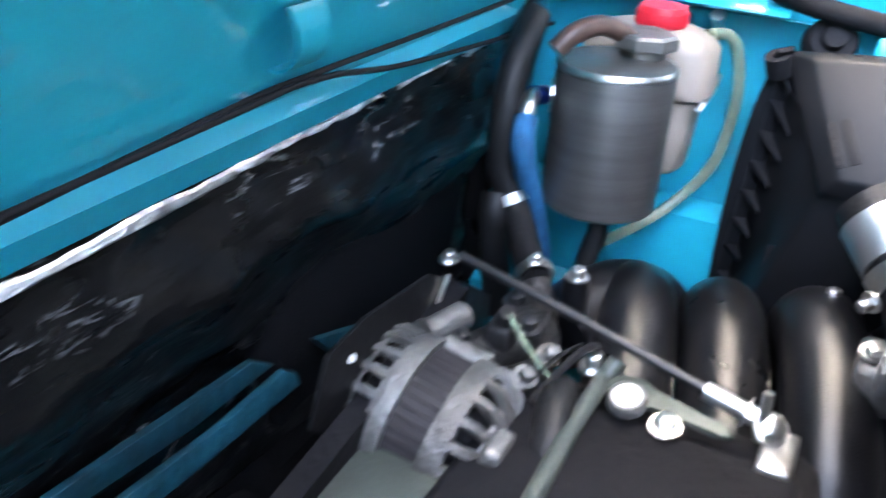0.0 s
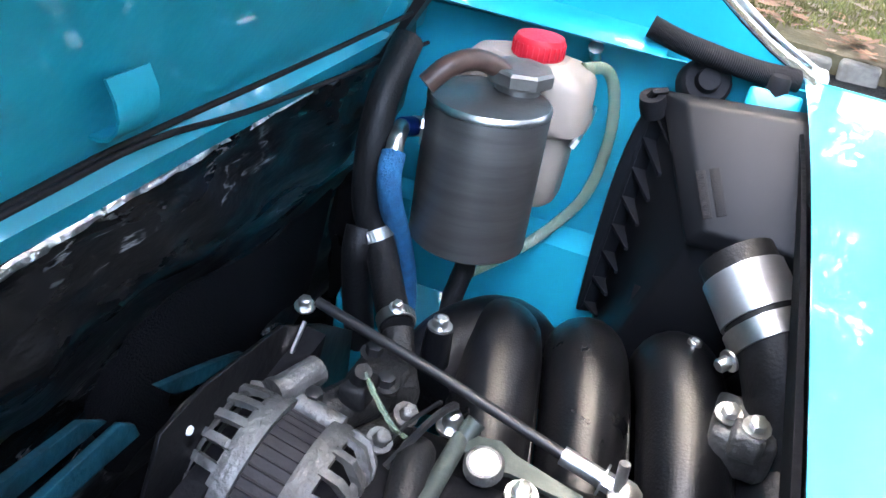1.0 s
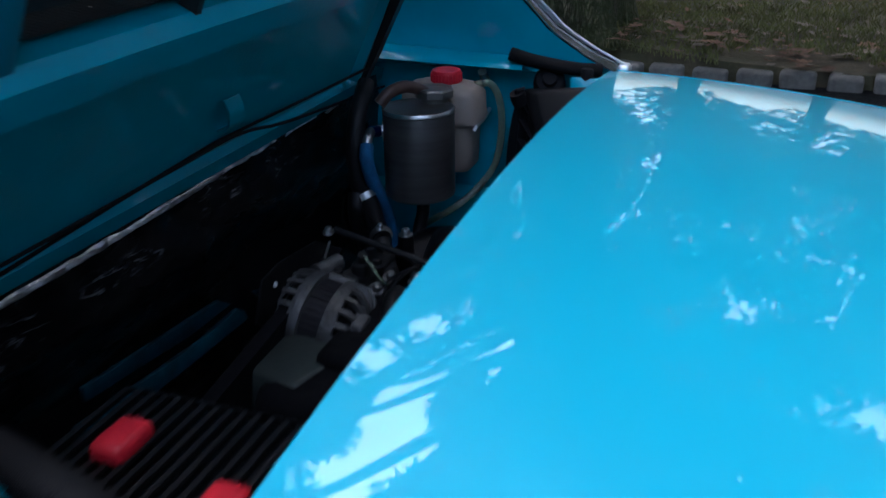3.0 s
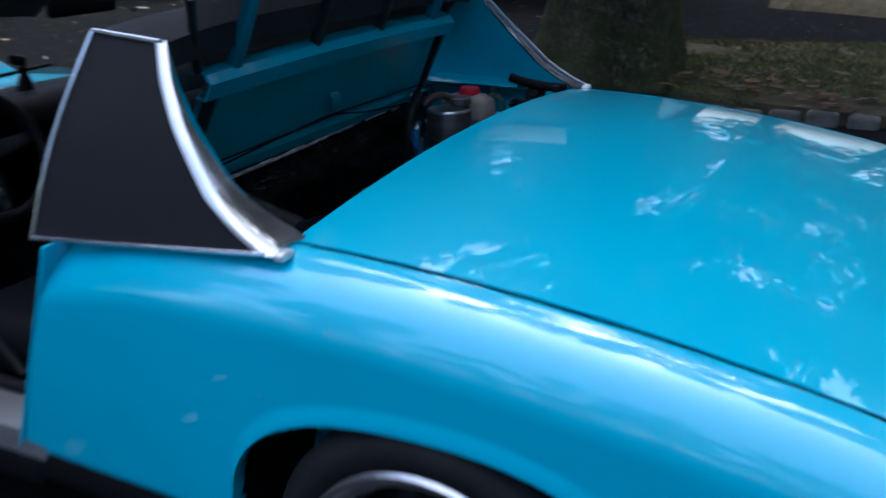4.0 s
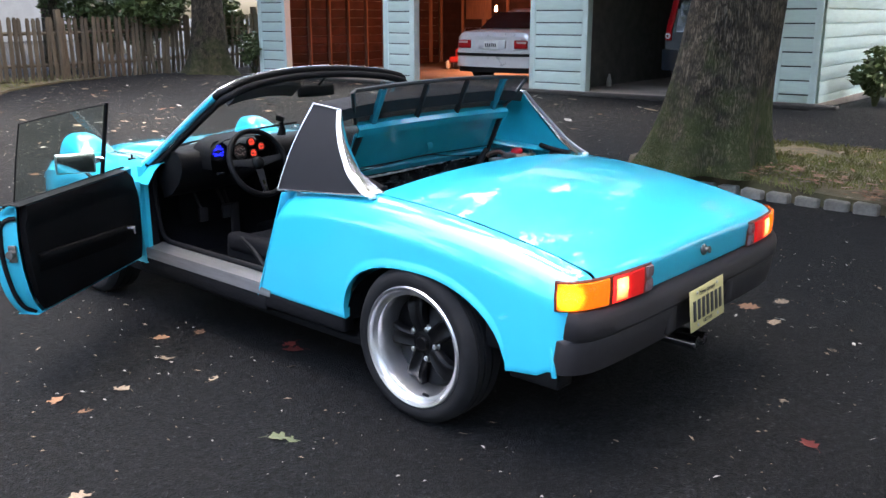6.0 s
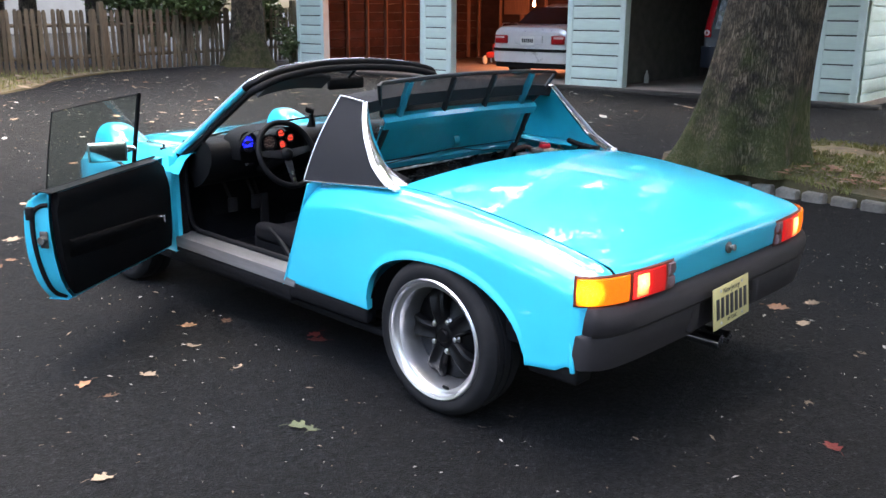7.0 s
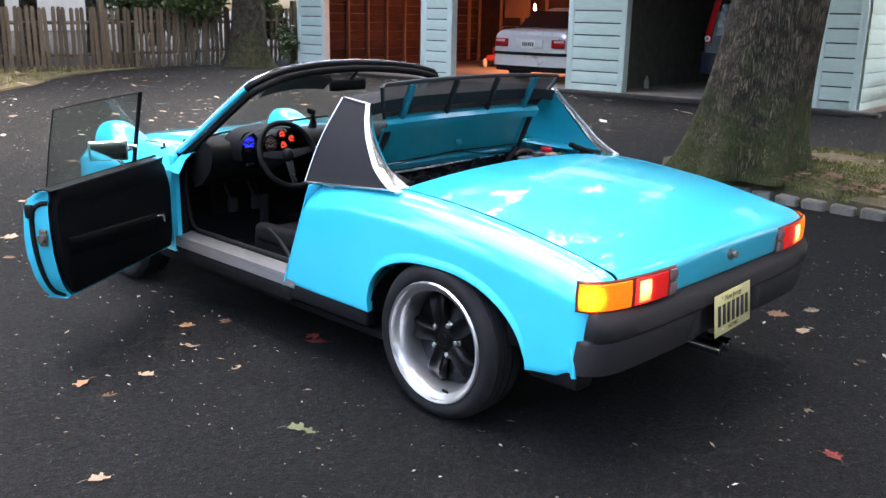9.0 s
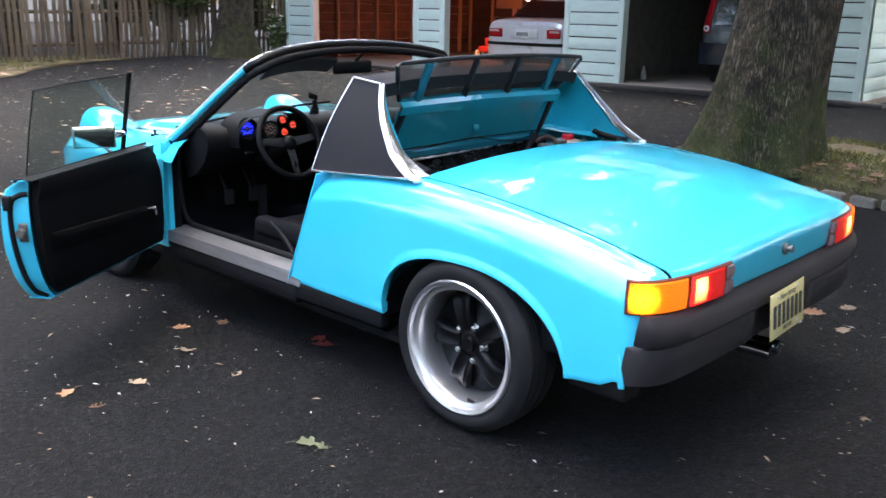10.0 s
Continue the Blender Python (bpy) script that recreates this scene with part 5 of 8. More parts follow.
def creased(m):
    """Thin bright metallic creases, broken into patches."""
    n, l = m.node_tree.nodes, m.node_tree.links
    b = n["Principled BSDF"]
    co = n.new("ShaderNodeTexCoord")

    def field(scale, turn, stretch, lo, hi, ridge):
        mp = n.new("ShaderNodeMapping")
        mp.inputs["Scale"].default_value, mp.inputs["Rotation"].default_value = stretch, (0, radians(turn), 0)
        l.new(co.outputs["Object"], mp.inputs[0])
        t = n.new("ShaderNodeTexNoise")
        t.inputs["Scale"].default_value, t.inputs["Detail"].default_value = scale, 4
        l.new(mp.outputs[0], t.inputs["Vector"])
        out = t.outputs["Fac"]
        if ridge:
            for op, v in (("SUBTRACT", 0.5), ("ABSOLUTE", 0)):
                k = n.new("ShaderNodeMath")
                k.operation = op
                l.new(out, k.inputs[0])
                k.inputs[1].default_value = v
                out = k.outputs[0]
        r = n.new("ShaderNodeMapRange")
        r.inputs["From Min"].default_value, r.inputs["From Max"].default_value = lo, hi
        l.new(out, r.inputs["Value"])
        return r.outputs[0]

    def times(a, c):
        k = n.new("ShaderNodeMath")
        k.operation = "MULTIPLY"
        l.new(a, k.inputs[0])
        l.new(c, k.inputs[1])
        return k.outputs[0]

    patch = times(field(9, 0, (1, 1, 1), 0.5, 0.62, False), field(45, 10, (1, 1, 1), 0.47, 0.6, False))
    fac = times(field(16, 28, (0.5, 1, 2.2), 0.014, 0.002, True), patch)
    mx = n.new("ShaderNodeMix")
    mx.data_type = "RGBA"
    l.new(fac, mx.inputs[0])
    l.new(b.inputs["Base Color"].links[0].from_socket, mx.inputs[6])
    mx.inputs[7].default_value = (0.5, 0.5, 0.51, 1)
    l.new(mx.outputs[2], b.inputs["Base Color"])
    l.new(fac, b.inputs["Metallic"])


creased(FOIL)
TAPE = mat("crumpled_silver_tape", (0.6, 0.6, 0.61), 0.3, 1.0, 0.5, 40, 1.0, 70, dirt=0.6, dirt_col=(0.05, 0.05, 0.05))
HOSE = mat("black_hose_rubber", (0.007, 0.007, 0.0075), 0.5, 0, 0.3, 30, 0.15, 300, spec=0.25)
BLUEHOSE = mat("blue_braided_hose", (0.02, 0.12, 0.26), 0.6, 0, 0.3, 60, 0.5, 500)
BLUEANO = mat("blue_anodised_fitting", (0.01, 0.03, 0.16), 0.3, 0.8, 0.1, 30)
TANK = mat("yellowed_translucent_tank", (0.24, 0.20, 0.165), 0.45, 0, 0.12, 8, 0.05, 60, dirt=0.3, dirt_col=(0.36, 0.22, 0.16))
REDCAP = mat("red_plastic_cap", (0.52, 0.015, 0.03), 0.4, 0, 0.1, 20, 0.1, 200)
CLEARHOSE = mat("yellowed_clear_hose", (0.34, 0.42, 0.30), 0.18, 0, 0.25, 12)
CLEARHOSE.node_tree.nodes["Principled BSDF"].inputs["Transmission Weight"].default_value = 0.7
OLIVE = mat("grey_green_painted_steel", (0.055, 0.066, 0.058), 0.45, 0.3, 0.15, 20, 0.1, 150)
# bulkhead turquoise taken near black for the shade low in the bay
RAIL_SHADED = mat("shaded_rail_turquoise", (0.004, 0.042, 0.06), 0.55, 0, 0.7, 22, 0.15, 80, dirt=1.0, dirt_col=(0.002, 0.006, 0.008))
SATINDARK = mat("oily_black_sheet", (0.004, 0.004, 0.0045), 0.42, 0, 0.4, 14, 0.1, 80, spec=0.25)
GREASY = mat("greasy_cast_alloy", (0.03, 0.029, 0.028), 0.5, 0.6, 0.35, 40, 0.35, 160, dirt=0.8, dirt_col=(0.015, 0.014, 0.013))
DULL = mat("dull_cast_alloy", (0.22, 0.215, 0.2), 0.5, 0.85, 0.2, 30, 0.1, 160)
WHITECAP = mat("white_plug", (0.75, 0.75, 0.72), 0.45)


# side walls, ledges and rear wall of the bay
for s in (-1, 1):
    bm = bmesh.new()
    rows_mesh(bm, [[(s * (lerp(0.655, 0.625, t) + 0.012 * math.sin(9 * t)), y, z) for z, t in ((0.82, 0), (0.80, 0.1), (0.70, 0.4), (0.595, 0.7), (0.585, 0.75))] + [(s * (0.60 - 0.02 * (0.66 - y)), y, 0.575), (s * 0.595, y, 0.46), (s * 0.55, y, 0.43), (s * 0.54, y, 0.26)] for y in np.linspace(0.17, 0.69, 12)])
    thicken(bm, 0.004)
    part("bay_side_wall", bm, PAINT_SHADED, CAR, "turquoise painted engine bay side wall")
    bm = bmesh.new()
    rows_mesh(bm, [[(s * 0.60, y, 0.838 - 0.02 * (0.66 - y)), (s * 0.61, y, 0.850 - 0.03 * (0.66 - y)), (s * 0.70, y, 0.852 - 0.04 * (0.66 - y)), (s * 0.735, y, 0.845)] for y in np.linspace(0.36, 0.69, 8)])
    thicken(bm, 0.004)
    part("bay_ledge", bm, PAINT_SHADED, CAR)
    bm = bmesh.new()
    tube(bm, curve_pts([(s * 0.615, 0.385, 0.858), (s * 0.618, 0.34, 0.846), (s * 0.63, 0.27, 0.834), (s * 0.645, 0.222, 0.830)], 180), [0.0172 if i % 2 else 0.0164 for i in range(184)], 14, flat=0.72)
    part("lid_weatherstrip", bm, RUBBER, CAR, "flat braided black rubber lid seal")
bm = bmesh.new()
rows_mesh(bm, [[(x, y, z) for y, z in ((0.105, 0.25), (0.105, 0.70), (0.19, 0.76), (0.205, lid_z(x, 0.2) - 0.03))] for x in np.linspace(-0.66, 0.66, 9)])
thicken(bm, 0.004)
part("bay_rear_wall", bm, DARKBAY, CAR)
bm = bmesh.new()
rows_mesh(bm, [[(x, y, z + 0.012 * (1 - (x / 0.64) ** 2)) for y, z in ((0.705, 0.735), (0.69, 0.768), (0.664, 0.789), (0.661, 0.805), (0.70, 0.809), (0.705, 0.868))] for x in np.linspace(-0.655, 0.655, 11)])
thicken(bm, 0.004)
part("bay_front_wall", bm, PAINT_SHADED, CAR, "turquoise painted bulkhead flange")

bm = bmesh.new()


def foil_pt(u, v):
    x, z = lerp(-0.62, 0.60, u), lerp(0.809, 0.40, v)
    e = noise.noise((x * 6, z * 7, 0.5)) * 0.014 + noise.noise((x * 19 + z * 8, z * 23, 3.1)) * 0.006 + abs(noise.noise((x * 4 + z * 6, z * 9 - x * 3, 7))) * 0.016
    return (x, 0.651 + 0.078 * min(1.0, max(0.0, (v - 0.28) / 0.32)) + e * min(1, v * 8 + 0.15), z - 0.006 * noise.noise((x * 14, 0, 2)) * (v < 0.1))


grid(bm, foil_pt, 130, 48)
thicken(bm, 0.002)
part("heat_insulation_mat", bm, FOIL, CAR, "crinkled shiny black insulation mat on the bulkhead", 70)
bm = bmesh.new()
rnd = random.Random(9)
rows = []
for k in range(90):
    u = k / 89
    x = lerp(-0.60, 0.42, u)
    w = max(0.0015, 0.0045 + 0.005 * noise.noise((x * 9, 1, 1)) - 0.003 * (x > 0.0) * (noise.noise((x * 25, 5, 1)) > -0.1))
    c = min(1.0, max(0.1, 0.35 + 1.2 * noise.noise((x * 17, 3, 8)) - 0.35 * (x > 0.0)))
    e = 0.003 * noise.noise((x * 60, 0, 0))
    z = 0.797 - 0.009 * min(1.0, max(0.0, (0.2 - x) / 0.4))
    rows.append([(x, 0.641 + e, z + 0.002 + 0.005 * c), (x, 0.638 + e, z + 0.001 + 0.003 * c), (x + 0.002, 0.637 - e, z - w * 0.5), (x, 0.639 + e, z - w)])
for k in range(0, 88):
    # the tape is torn away in places
    if noise.noise((rows[k][0][0] * 13, 2, 6)) > (0.6 if rows[k][0][0] < 0.15 else 0.2):
        continue
    rows_mesh(bm, rows[k:k + 2])
bmesh.ops.remove_doubles(bm, verts=bm.verts, dist=0.00005)
thicken(bm, 0.0008)
part("foil_tape", bm, TAPE, CAR, "crumpled silver tape along the mat's top edge", 20)["kind"] = "stuff"

# engine lid, raised and leaning back: hinge line low at the bulkhead
LID0, LID1 = Vector((0, 0.651, 0.806)), Vector((0, 0.462, 1.19))


def elid(x, v, out=0.0):
    """x across, v from the hinge (0) to the free edge (1), out towards the tail."""
    p = lerp(LID0, LID1, v)
    n = Vector((0, -(LID1.z - LID0.z), LID1.y - LID0.y)).normalized()
    return Vector((x, 0, 0.018 * v * (1 - (x / 0.6) ** 2))) + p + n * out


bm = bmesh.new()
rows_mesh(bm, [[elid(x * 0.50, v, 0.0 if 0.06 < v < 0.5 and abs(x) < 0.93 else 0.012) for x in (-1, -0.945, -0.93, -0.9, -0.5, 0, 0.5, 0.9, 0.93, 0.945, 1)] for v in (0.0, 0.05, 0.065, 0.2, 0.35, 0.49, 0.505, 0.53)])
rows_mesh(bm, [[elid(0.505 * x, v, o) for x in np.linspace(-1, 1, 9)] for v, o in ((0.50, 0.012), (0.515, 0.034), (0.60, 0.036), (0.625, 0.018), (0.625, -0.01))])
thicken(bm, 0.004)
engine_lid = part("engine_lid", bm, PAINT_SHADED, CAR, "raised engine lid, turquoise inner panel with a black mesh grille", 30)
bm = bmesh.new()
edge = [elid(-0.50, 0.62, 0.0), elid(-0.53, 0.75, 0.0), elid(-0.575, 0.985, 0.0)] + [elid(x, 1.0, 0.0) for x in np.linspace(-0.56, 0.58, 12)] + [elid(0.595, 0.985, 0.0), elid(0.55, 0.75, 0.0), elid(0.50, 0.62, 0.0)]
tube(bm, edge, 0.009, 6)
part("grille_frame", bm, SATIN, engine_lid)
bm = bmesh.new()
for k in range(46):
    v = lerp(0.64, 0.985, k / 45)
    w = lerp(0.505, 0.575, (v - 0.62) / 0.37)
    tube(bm, [elid(x, v, -0.002) for x in np.linspace(-w, w, 5)], 0.0012, 3)
for k in range(130):
    f = lerp(-1, 1, k / 129)
    tube(bm, [elid(0.505 * f, 0.635, -0.003), elid(0.577 * f, 0.99, -0.003)], 0.0012, 3)
gr = part("grille_mesh", bm, SATIN, engine_lid, "fine black wire mesh")
gr["kind"] = "stuff"
# lid turquoise darkened further, for the shade at the grille
RIB_SHADED = mat("shaded_rib_turquoise", (0.01, 0.13, 0.18), 0.5, 0, 0.2, 12, 0.1, 120)
for x in (-0.41, -0.14, 0.13, 0.40):
    bm = bmesh.new()
    wide = 0.015 if abs(x) > 0.3 else 0.008
    rows_mesh(bm, [[elid(x + d, v, o) for d, o in ((-wide, 0.0), (-wide, 0.018), (-wide * 0.6, 0.022), (wide * 0.6, 0.022), (wide, 0.018), (wide, 0.0))] for v in (0.61, 0.75, 0.9, 0.99)])
    thicken(bm, 0.002)
    part("grille_rib", bm, RIB_SHADED if abs(x) > 0.3 else SATIN, engine_lid)
bm = bmesh.new()
rows_mesh(bm, [[elid(0.034 - 0.024 * t + d, 0.145 + 0.134 * t, o) for d in (-0.018, -0.0145, 0.0, 0.0145, 0.018)] for t, o in ((0.0, 0.0), (0.08, 0.010), (0.2, 0.017), (0.4, 0.022), (0.6, 0.023), (0.8, 0.020), (1.0, 0.012))])
thicken(bm, 0.002)
part("lid_clip", bm, PAINT_SHADED, engine_lid, "bent turquoise sheet-metal lid clip")
for s in (-1, 1):
    bm = bmesh.new()
    tube(bm, [(s * 0.49, 0.645, 0.80), (s * 0.485, 0.60, 0.88), (s * 0.475, 0.525, 1.02)], 0.016, 6)
    box(bm, (s * 0.49, 0.65, 0.815), (0.035, 0.05, 0.05), 0.008)
    part("lid_hinge", bm, SATIN, CAR, "black lid hinge arm")
bm = bmesh.new()
tube(bm, curve_pts([(-0.469, 0.628, 0.819), (-0.059, 0.613, 0.85), (0.062, 0.613, 0.852), (0.22, 0.609, 0.851), (0.468, 0.604, 0.85)], 20), 0.0024, 8)
part("torsion_rod", bm, RUBBER, CAR, "thin black torsion rod")
bm = bmesh.new()
tube(bm, curve_pts([(-0.469, 0.615, 0.838), (-0.062, 0.609, 0.849), (0.061, 0.609, 0.849), (0.215, 0.618, 0.824), (0.571, 0.62, 0.792)], 20), 0.0024, 8)
part("torsion_rod", bm, RUBBER, CAR, "thin black torsion rod")

# catch tank with its fittings
CAN = Matrix.Translation((0.45, 0.503, 0.632))
bm = bmesh.new()
lathe(bm, [(0, 0.0), (0.0585, 0.0), (0.063, 0.004), (0.063, 0.156), (0.0615, 0.160), (0.058, 0.1615), (0, 0.163)], 48, CAN)
can = part("catch_tank", bm, BRUSHED, CAR, "dull brushed alloy oil catch tank", 30)
bm = bmesh.new()
lathe(bm, [(0.0612, 0.1612), (0.0637, 0.158), (0.0637, 0.154)], 48, CAN)
part("rolled_edge", bm, STEEL, can, "bright top edge of the tank")
bm = bmesh.new()
cm = Matrix.Translation((0.488, 0.487, 0.793))
lathe(bm, [(0.024, 0), (0.024, 0.012), (0.022, 0.012)], 24, cm)
lathe(bm, [(0.0, 0.010), (0.034, 0.010), (0.0355, 0.012), (0.0355, 0.023), (0.032, 0.026), (0.022, 0.0255), (0.020, 0.0245), (0, 0.0245)], 8, cm)
part("filler_cap", bm, DULL, can, "octagonal alloy filler cap", 28)
bm = bmesh.new()
bolt(bm, (0.436, 0.564, 0.748), (-0.35, 0.93, 0), 0.0115, 0.012)
part("hex_fitting", bm, STEEL, can, "", 28)
bm = bmesh.new()
tube(bm, [(0.432, 0.572, 0.748), (0.412, 0.578, 0.752)], 0.0105, 12)
part("hose_nut", bm, BLUEANO, can, "blue anodised hose nut")
bm = bmesh.new()
tube(bm, curve_pts([(0.412, 0.578, 0.752), (0.396, 0.574, 0.753), (0.382, 0.571, 0.749), (0.374, 0.569, 0.738)], 8), 0.0088, 10)
part("hose_elbow", bm, STEEL, can)
bm = bmesh.new()
tube(bm, [(0.445, 0.495, 0.632), (0.44, 0.495, 0.60), (0.43, 0.50, 0.57), (0.42, 0.50, 0.5)], 0.012, 10)
bolt(bm, (0.445, 0.495, 0.626), (0, 0, -1), 0.010, 0.012)
part("drain_hose", bm, HOSE, can)
bm = bmesh.new()
tube(bm, curve_pts([(0.374, 0.569, 0.740), (0.362, 0.566, 0.720), (0.374, 0.564, 0.682), (0.410, 0.562, 0.625), (0.44, 0.56, 0.56), (0.44, 0.555, 0.50)], 18), 0.0125, 12)
part("breather_hose", bm, BLUEHOSE, CAR, "faded blue braided breather hose")
bm = bmesh.new()
tube(bm, curve_pts([(0.45, 0.598, 0.828), (0.428, 0.597, 0.81), (0.396, 0.596, 0.777), (0.378, 0.594, 0.73), (0.376, 0.590, 0.673), (0.372, 0.570, 0.635), (0.325, 0.535, 0.612), (0.285, 0.508, 0.606)], 34), 0.0165, 12)
hose = part("coolant_hose", bm, HOSE, CAR, "thick black coolant hose")
for p, d in (((0.376, 0.578, 0.645), (-0.15, -0.5, -0.8)), ((0.292, 0.514, 0.611), (-0.75, -0.6, -0.3))):
    bm = bmesh.new()
    m = axes(p, d)
    lathe(bm, [(0.0170, -0.006), (0.0185, -0.006), (0.0185, 0.006), (0.0170, 0.006)], 20, m)
    for k in range(10):
        box(bm, (0.019 * math.cos(k * 0.2), 0.019 * math.sin(k * 0.2), 0), (0.0012, 0.0015, 0.008), 0, m)
    bolt(bm, m @ Vector((-0.012, 0.014, 0)), m.to_3x3() @ Vector((-0.6, 0.8, 0)), 0.005, 0.008)
    part("hose_clamp", bm, STEEL, hose, "bright worm-drive hose clamp")
bm = bmesh.new()
tube(bm, curve_pts([(0.372, 0.592, 0.65), (0.362, 0.590, 0.625), (0.372, 0.590, 0.58), (0.385, 0.585, 0.50)], 16), 0.017, 12)
part("heater_hose", bm, HOSE, CAR, "black heater hose")
bm = bmesh.new()
tube(bm, curve_pts([(0.40, 0.555, 0.806), (0.415, 0.54, 0.824), (0.445, 0.522, 0.828), (0.478, 0.503, 0.812), (0.485, 0.495, 0.795)], 12), 0.011, 10)
part("vent_hose", bm, mat("brown_vent_hose", (0.06, 0.034, 0.026), 0.4, 0, 0.4, 40), CAR)

# expansion tank
bm = bmesh.new()
rows = []
for z, k in ((0.650, 0.72), (0.658, 0.82), (0.700, 0.85), (0.738, 0.88), (0.744, 1.04), (0.752, 1.05), (0.760, 1.02), (0.792, 1.0), (0.806, 0.88), (0.813, 0.55)):
    ring = []
    for a in np.linspace(0, 2 * math.pi, 33):
        c, s_ = math.cos(a), math.sin(a)
        ring.append((0.562 + 0.047 * k * math.copysign(abs(c) ** 0.45, c), 0.496 + 0.074 * k * math.copysign(abs(s_) ** 0.45, s_), z))
    rows.append(ring)
rows_mesh(bm, rows)
bm.faces.new([bm.verts.new(p) for p in rows[-1][:-1]])
tank = part("expansion_tank", bm, TANK, CAR, "stained translucent expansion tank", 50)
bm = bmesh.new()
cm = Matrix.Translation((0.558, 0.489, 0.808))
lathe(bm, [(0.020, 0), (0.0265, 0.004), (0.028, 0.008), (0.028, 0.022), (0.0255, 0.027), (0, 0.028)], 28, cm)
ribs = bmesh.new()
for k in range(28):
    a = 2 * math.pi * k / 28
    box(ribs, (0.028 * math.cos(a), 0.028 * math.sin(a), 0.014), (0.002, 0.002, 0.014), 0, cm)
cap = part("tank_cap", bm, REDCAP, tank, "red ribbed plastic cap")
part("ribbed_rim", ribs, REDCAP, cap)["kind"] = "stuff"
bm = bmesh.new()
tube(bm, [(0.522, 0.425, 0.735), (0.525, 0.422, 0.742), (0.57, 0.421, 0.746), (0.615, 0.424, 0.752)], 0.004, 6)
part("tank_strap", bm, STEEL, tank)
bm = bmesh.new()
tube(bm, curve_pts([(0.575, 0.440, 0.806), (0.598, 0.418, 0.804), (0.608, 0.404, 0.775), (0.609, 0.398, 0.72), (0.603, 0.408, 0.65), (0.585, 0.44, 0.60), (0.55, 0.475, 0.57), (0.49, 0.52, 0.55)], 36), 0.0072, 10)
part("overflow_hose", bm, CLEARHOSE, CAR, "yellowed clear overflow hose")
bm = bmesh.new()
tube(bm, [(0.648, 0.44, 0.80), (0.618, 0.438, 0.812), (0.609, 0.437, 0.823)], [0.006, 0.006, 0.009], 8)
part("lid_striker_pin", bm, STEEL, CAR)

# air filter box: a sloping lid over a ribbed body
A = [Vector(p) for p in ((0.582, 0.346, 0.802), (0.480, 0.280, 0.694), (0.450, 0.115, 0.712), (0.555, 0.150, 0.828))]
B = [Vector(p) for p in ((0.588, 0.364, 0.50), (0.505, 0.335, 0.50), (0.455, 0.115, 0.50), (0.575, 0.115, 0.5))]
nrm = (A[1] - A[0]).cross(A[3] - A[0]).normalized()
if nrm.z < 0:
    nrm = -nrm


def face_pt(q, u, v):
    return lerp(lerp(q[0], q[1], u), lerp(q[3], q[2], u), v)


bm = bmesh.new()
lo = [bm.verts.new(p) for p in B]
hi = [bm.verts.new(p - nrm * 0.018) for p in A]
bm.faces.new(hi)
bm.faces.new(lo)
for i in range(4):
    bm.faces.new((lo[i], lo[(i + 1) % 4], hi[(i + 1) % 4], hi[i]))
bmesh.ops.bevel(bm, geom=list(bm.edges), offset=0.006, segments=2, affect="EDGES", profile=0.5)
airbox = part("air_filter_box", bm, PLASTIC, CAR, "black plastic air filter box with ribbed side")
bm = bmesh.new()
corners = ((-0.04, -0.04), (1.04, -0.04), (1.04, 1.0), (-0.04, 1.0))
lo = [bm.verts.new(face_pt(A, u, v) - nrm * 0.016) for u, v in corners]
md = [bm.verts.new(face_pt(A, u, v) - nrm * 0.008) for u, v in corners]
hi = [bm.verts.new(face_pt(A, u, v) + nrm * 0.006) for u, v in ((0.07, 0.10), (0.95, 0.10), (0.95, 1.0), (0.07, 1.0))]
bm.faces.new(hi)
bm.faces.new(lo)
for q, r in ((lo, md), (md, hi)):
    for i in range(4):
        bm.faces.new((q[i], q[(i + 1) % 4], r[(i + 1) % 4], r[i]))
bmesh.ops.bevel(bm, geom=list(bm.edges), offset=0.004, segments=2, affect="EDGES", profile=0.5)
lid_ = part("box_lid", bm, PLASTIC, airbox, "smooth black filter box lid")
bm = bmesh.new()
lm = axes(face_pt(A, 0.68, 0.17) + nrm * 0.006, nrm, A[1] - A[0])
for i, w in enumerate((0.010, 0.010)):
    box(bm, (0.0, -0.007 + 0.014 * i, 0.0005), (0.052, w, 0.001), 0.0004, lm)
for i in range(5):
    box(bm, (-0.02 + 0.01 * i, -0.007, 0.0012), (0.005, 0.006, 0.001), 0, lm)
part("moulded_label", bm, TRIM, lid_, "small moulded label")
for k in range(8):
    t = lerp(0.03, 0.92, k / 7)
    bm = bmesh.new()
    p = lerp(A[0] - nrm * 0.02, B[0], t)
    q = lerp(A[1] - nrm * 0.02, B[1], t)
    d = (B[0] - A[0]).normalized()
    out = (q - p).cross(d).normalized()
    if out.y < 0:
        out = -out
    vs = [bm.verts.new(v) for v in (p, lerp(p, q, 0.3), lerp(p, q, 0.3) + out * 0.004, p + out * 0.017)]
    ws_ = [bm.verts.new(v.co + d * 0.004) for v in vs]
    bm.faces.new(vs)
    bm.faces.new(ws_)
    for i in range(4):
        bm.faces.new((vs[i], vs[(i + 1) % 4], ws_[(i + 1) % 4], ws_[i]))
    part("rib", bm, PLASTIC, airbox)
bm = bmesh.new()
tube(bm, [lerp(A[0] - nrm * 0.02, B[0], t) + out * 0.017 for t in (0.0, 0.3, 0.6, 0.95)], 0.0042, 6)
part("rib_flange", bm, PLASTIC, airbox)
bm = bmesh.new()
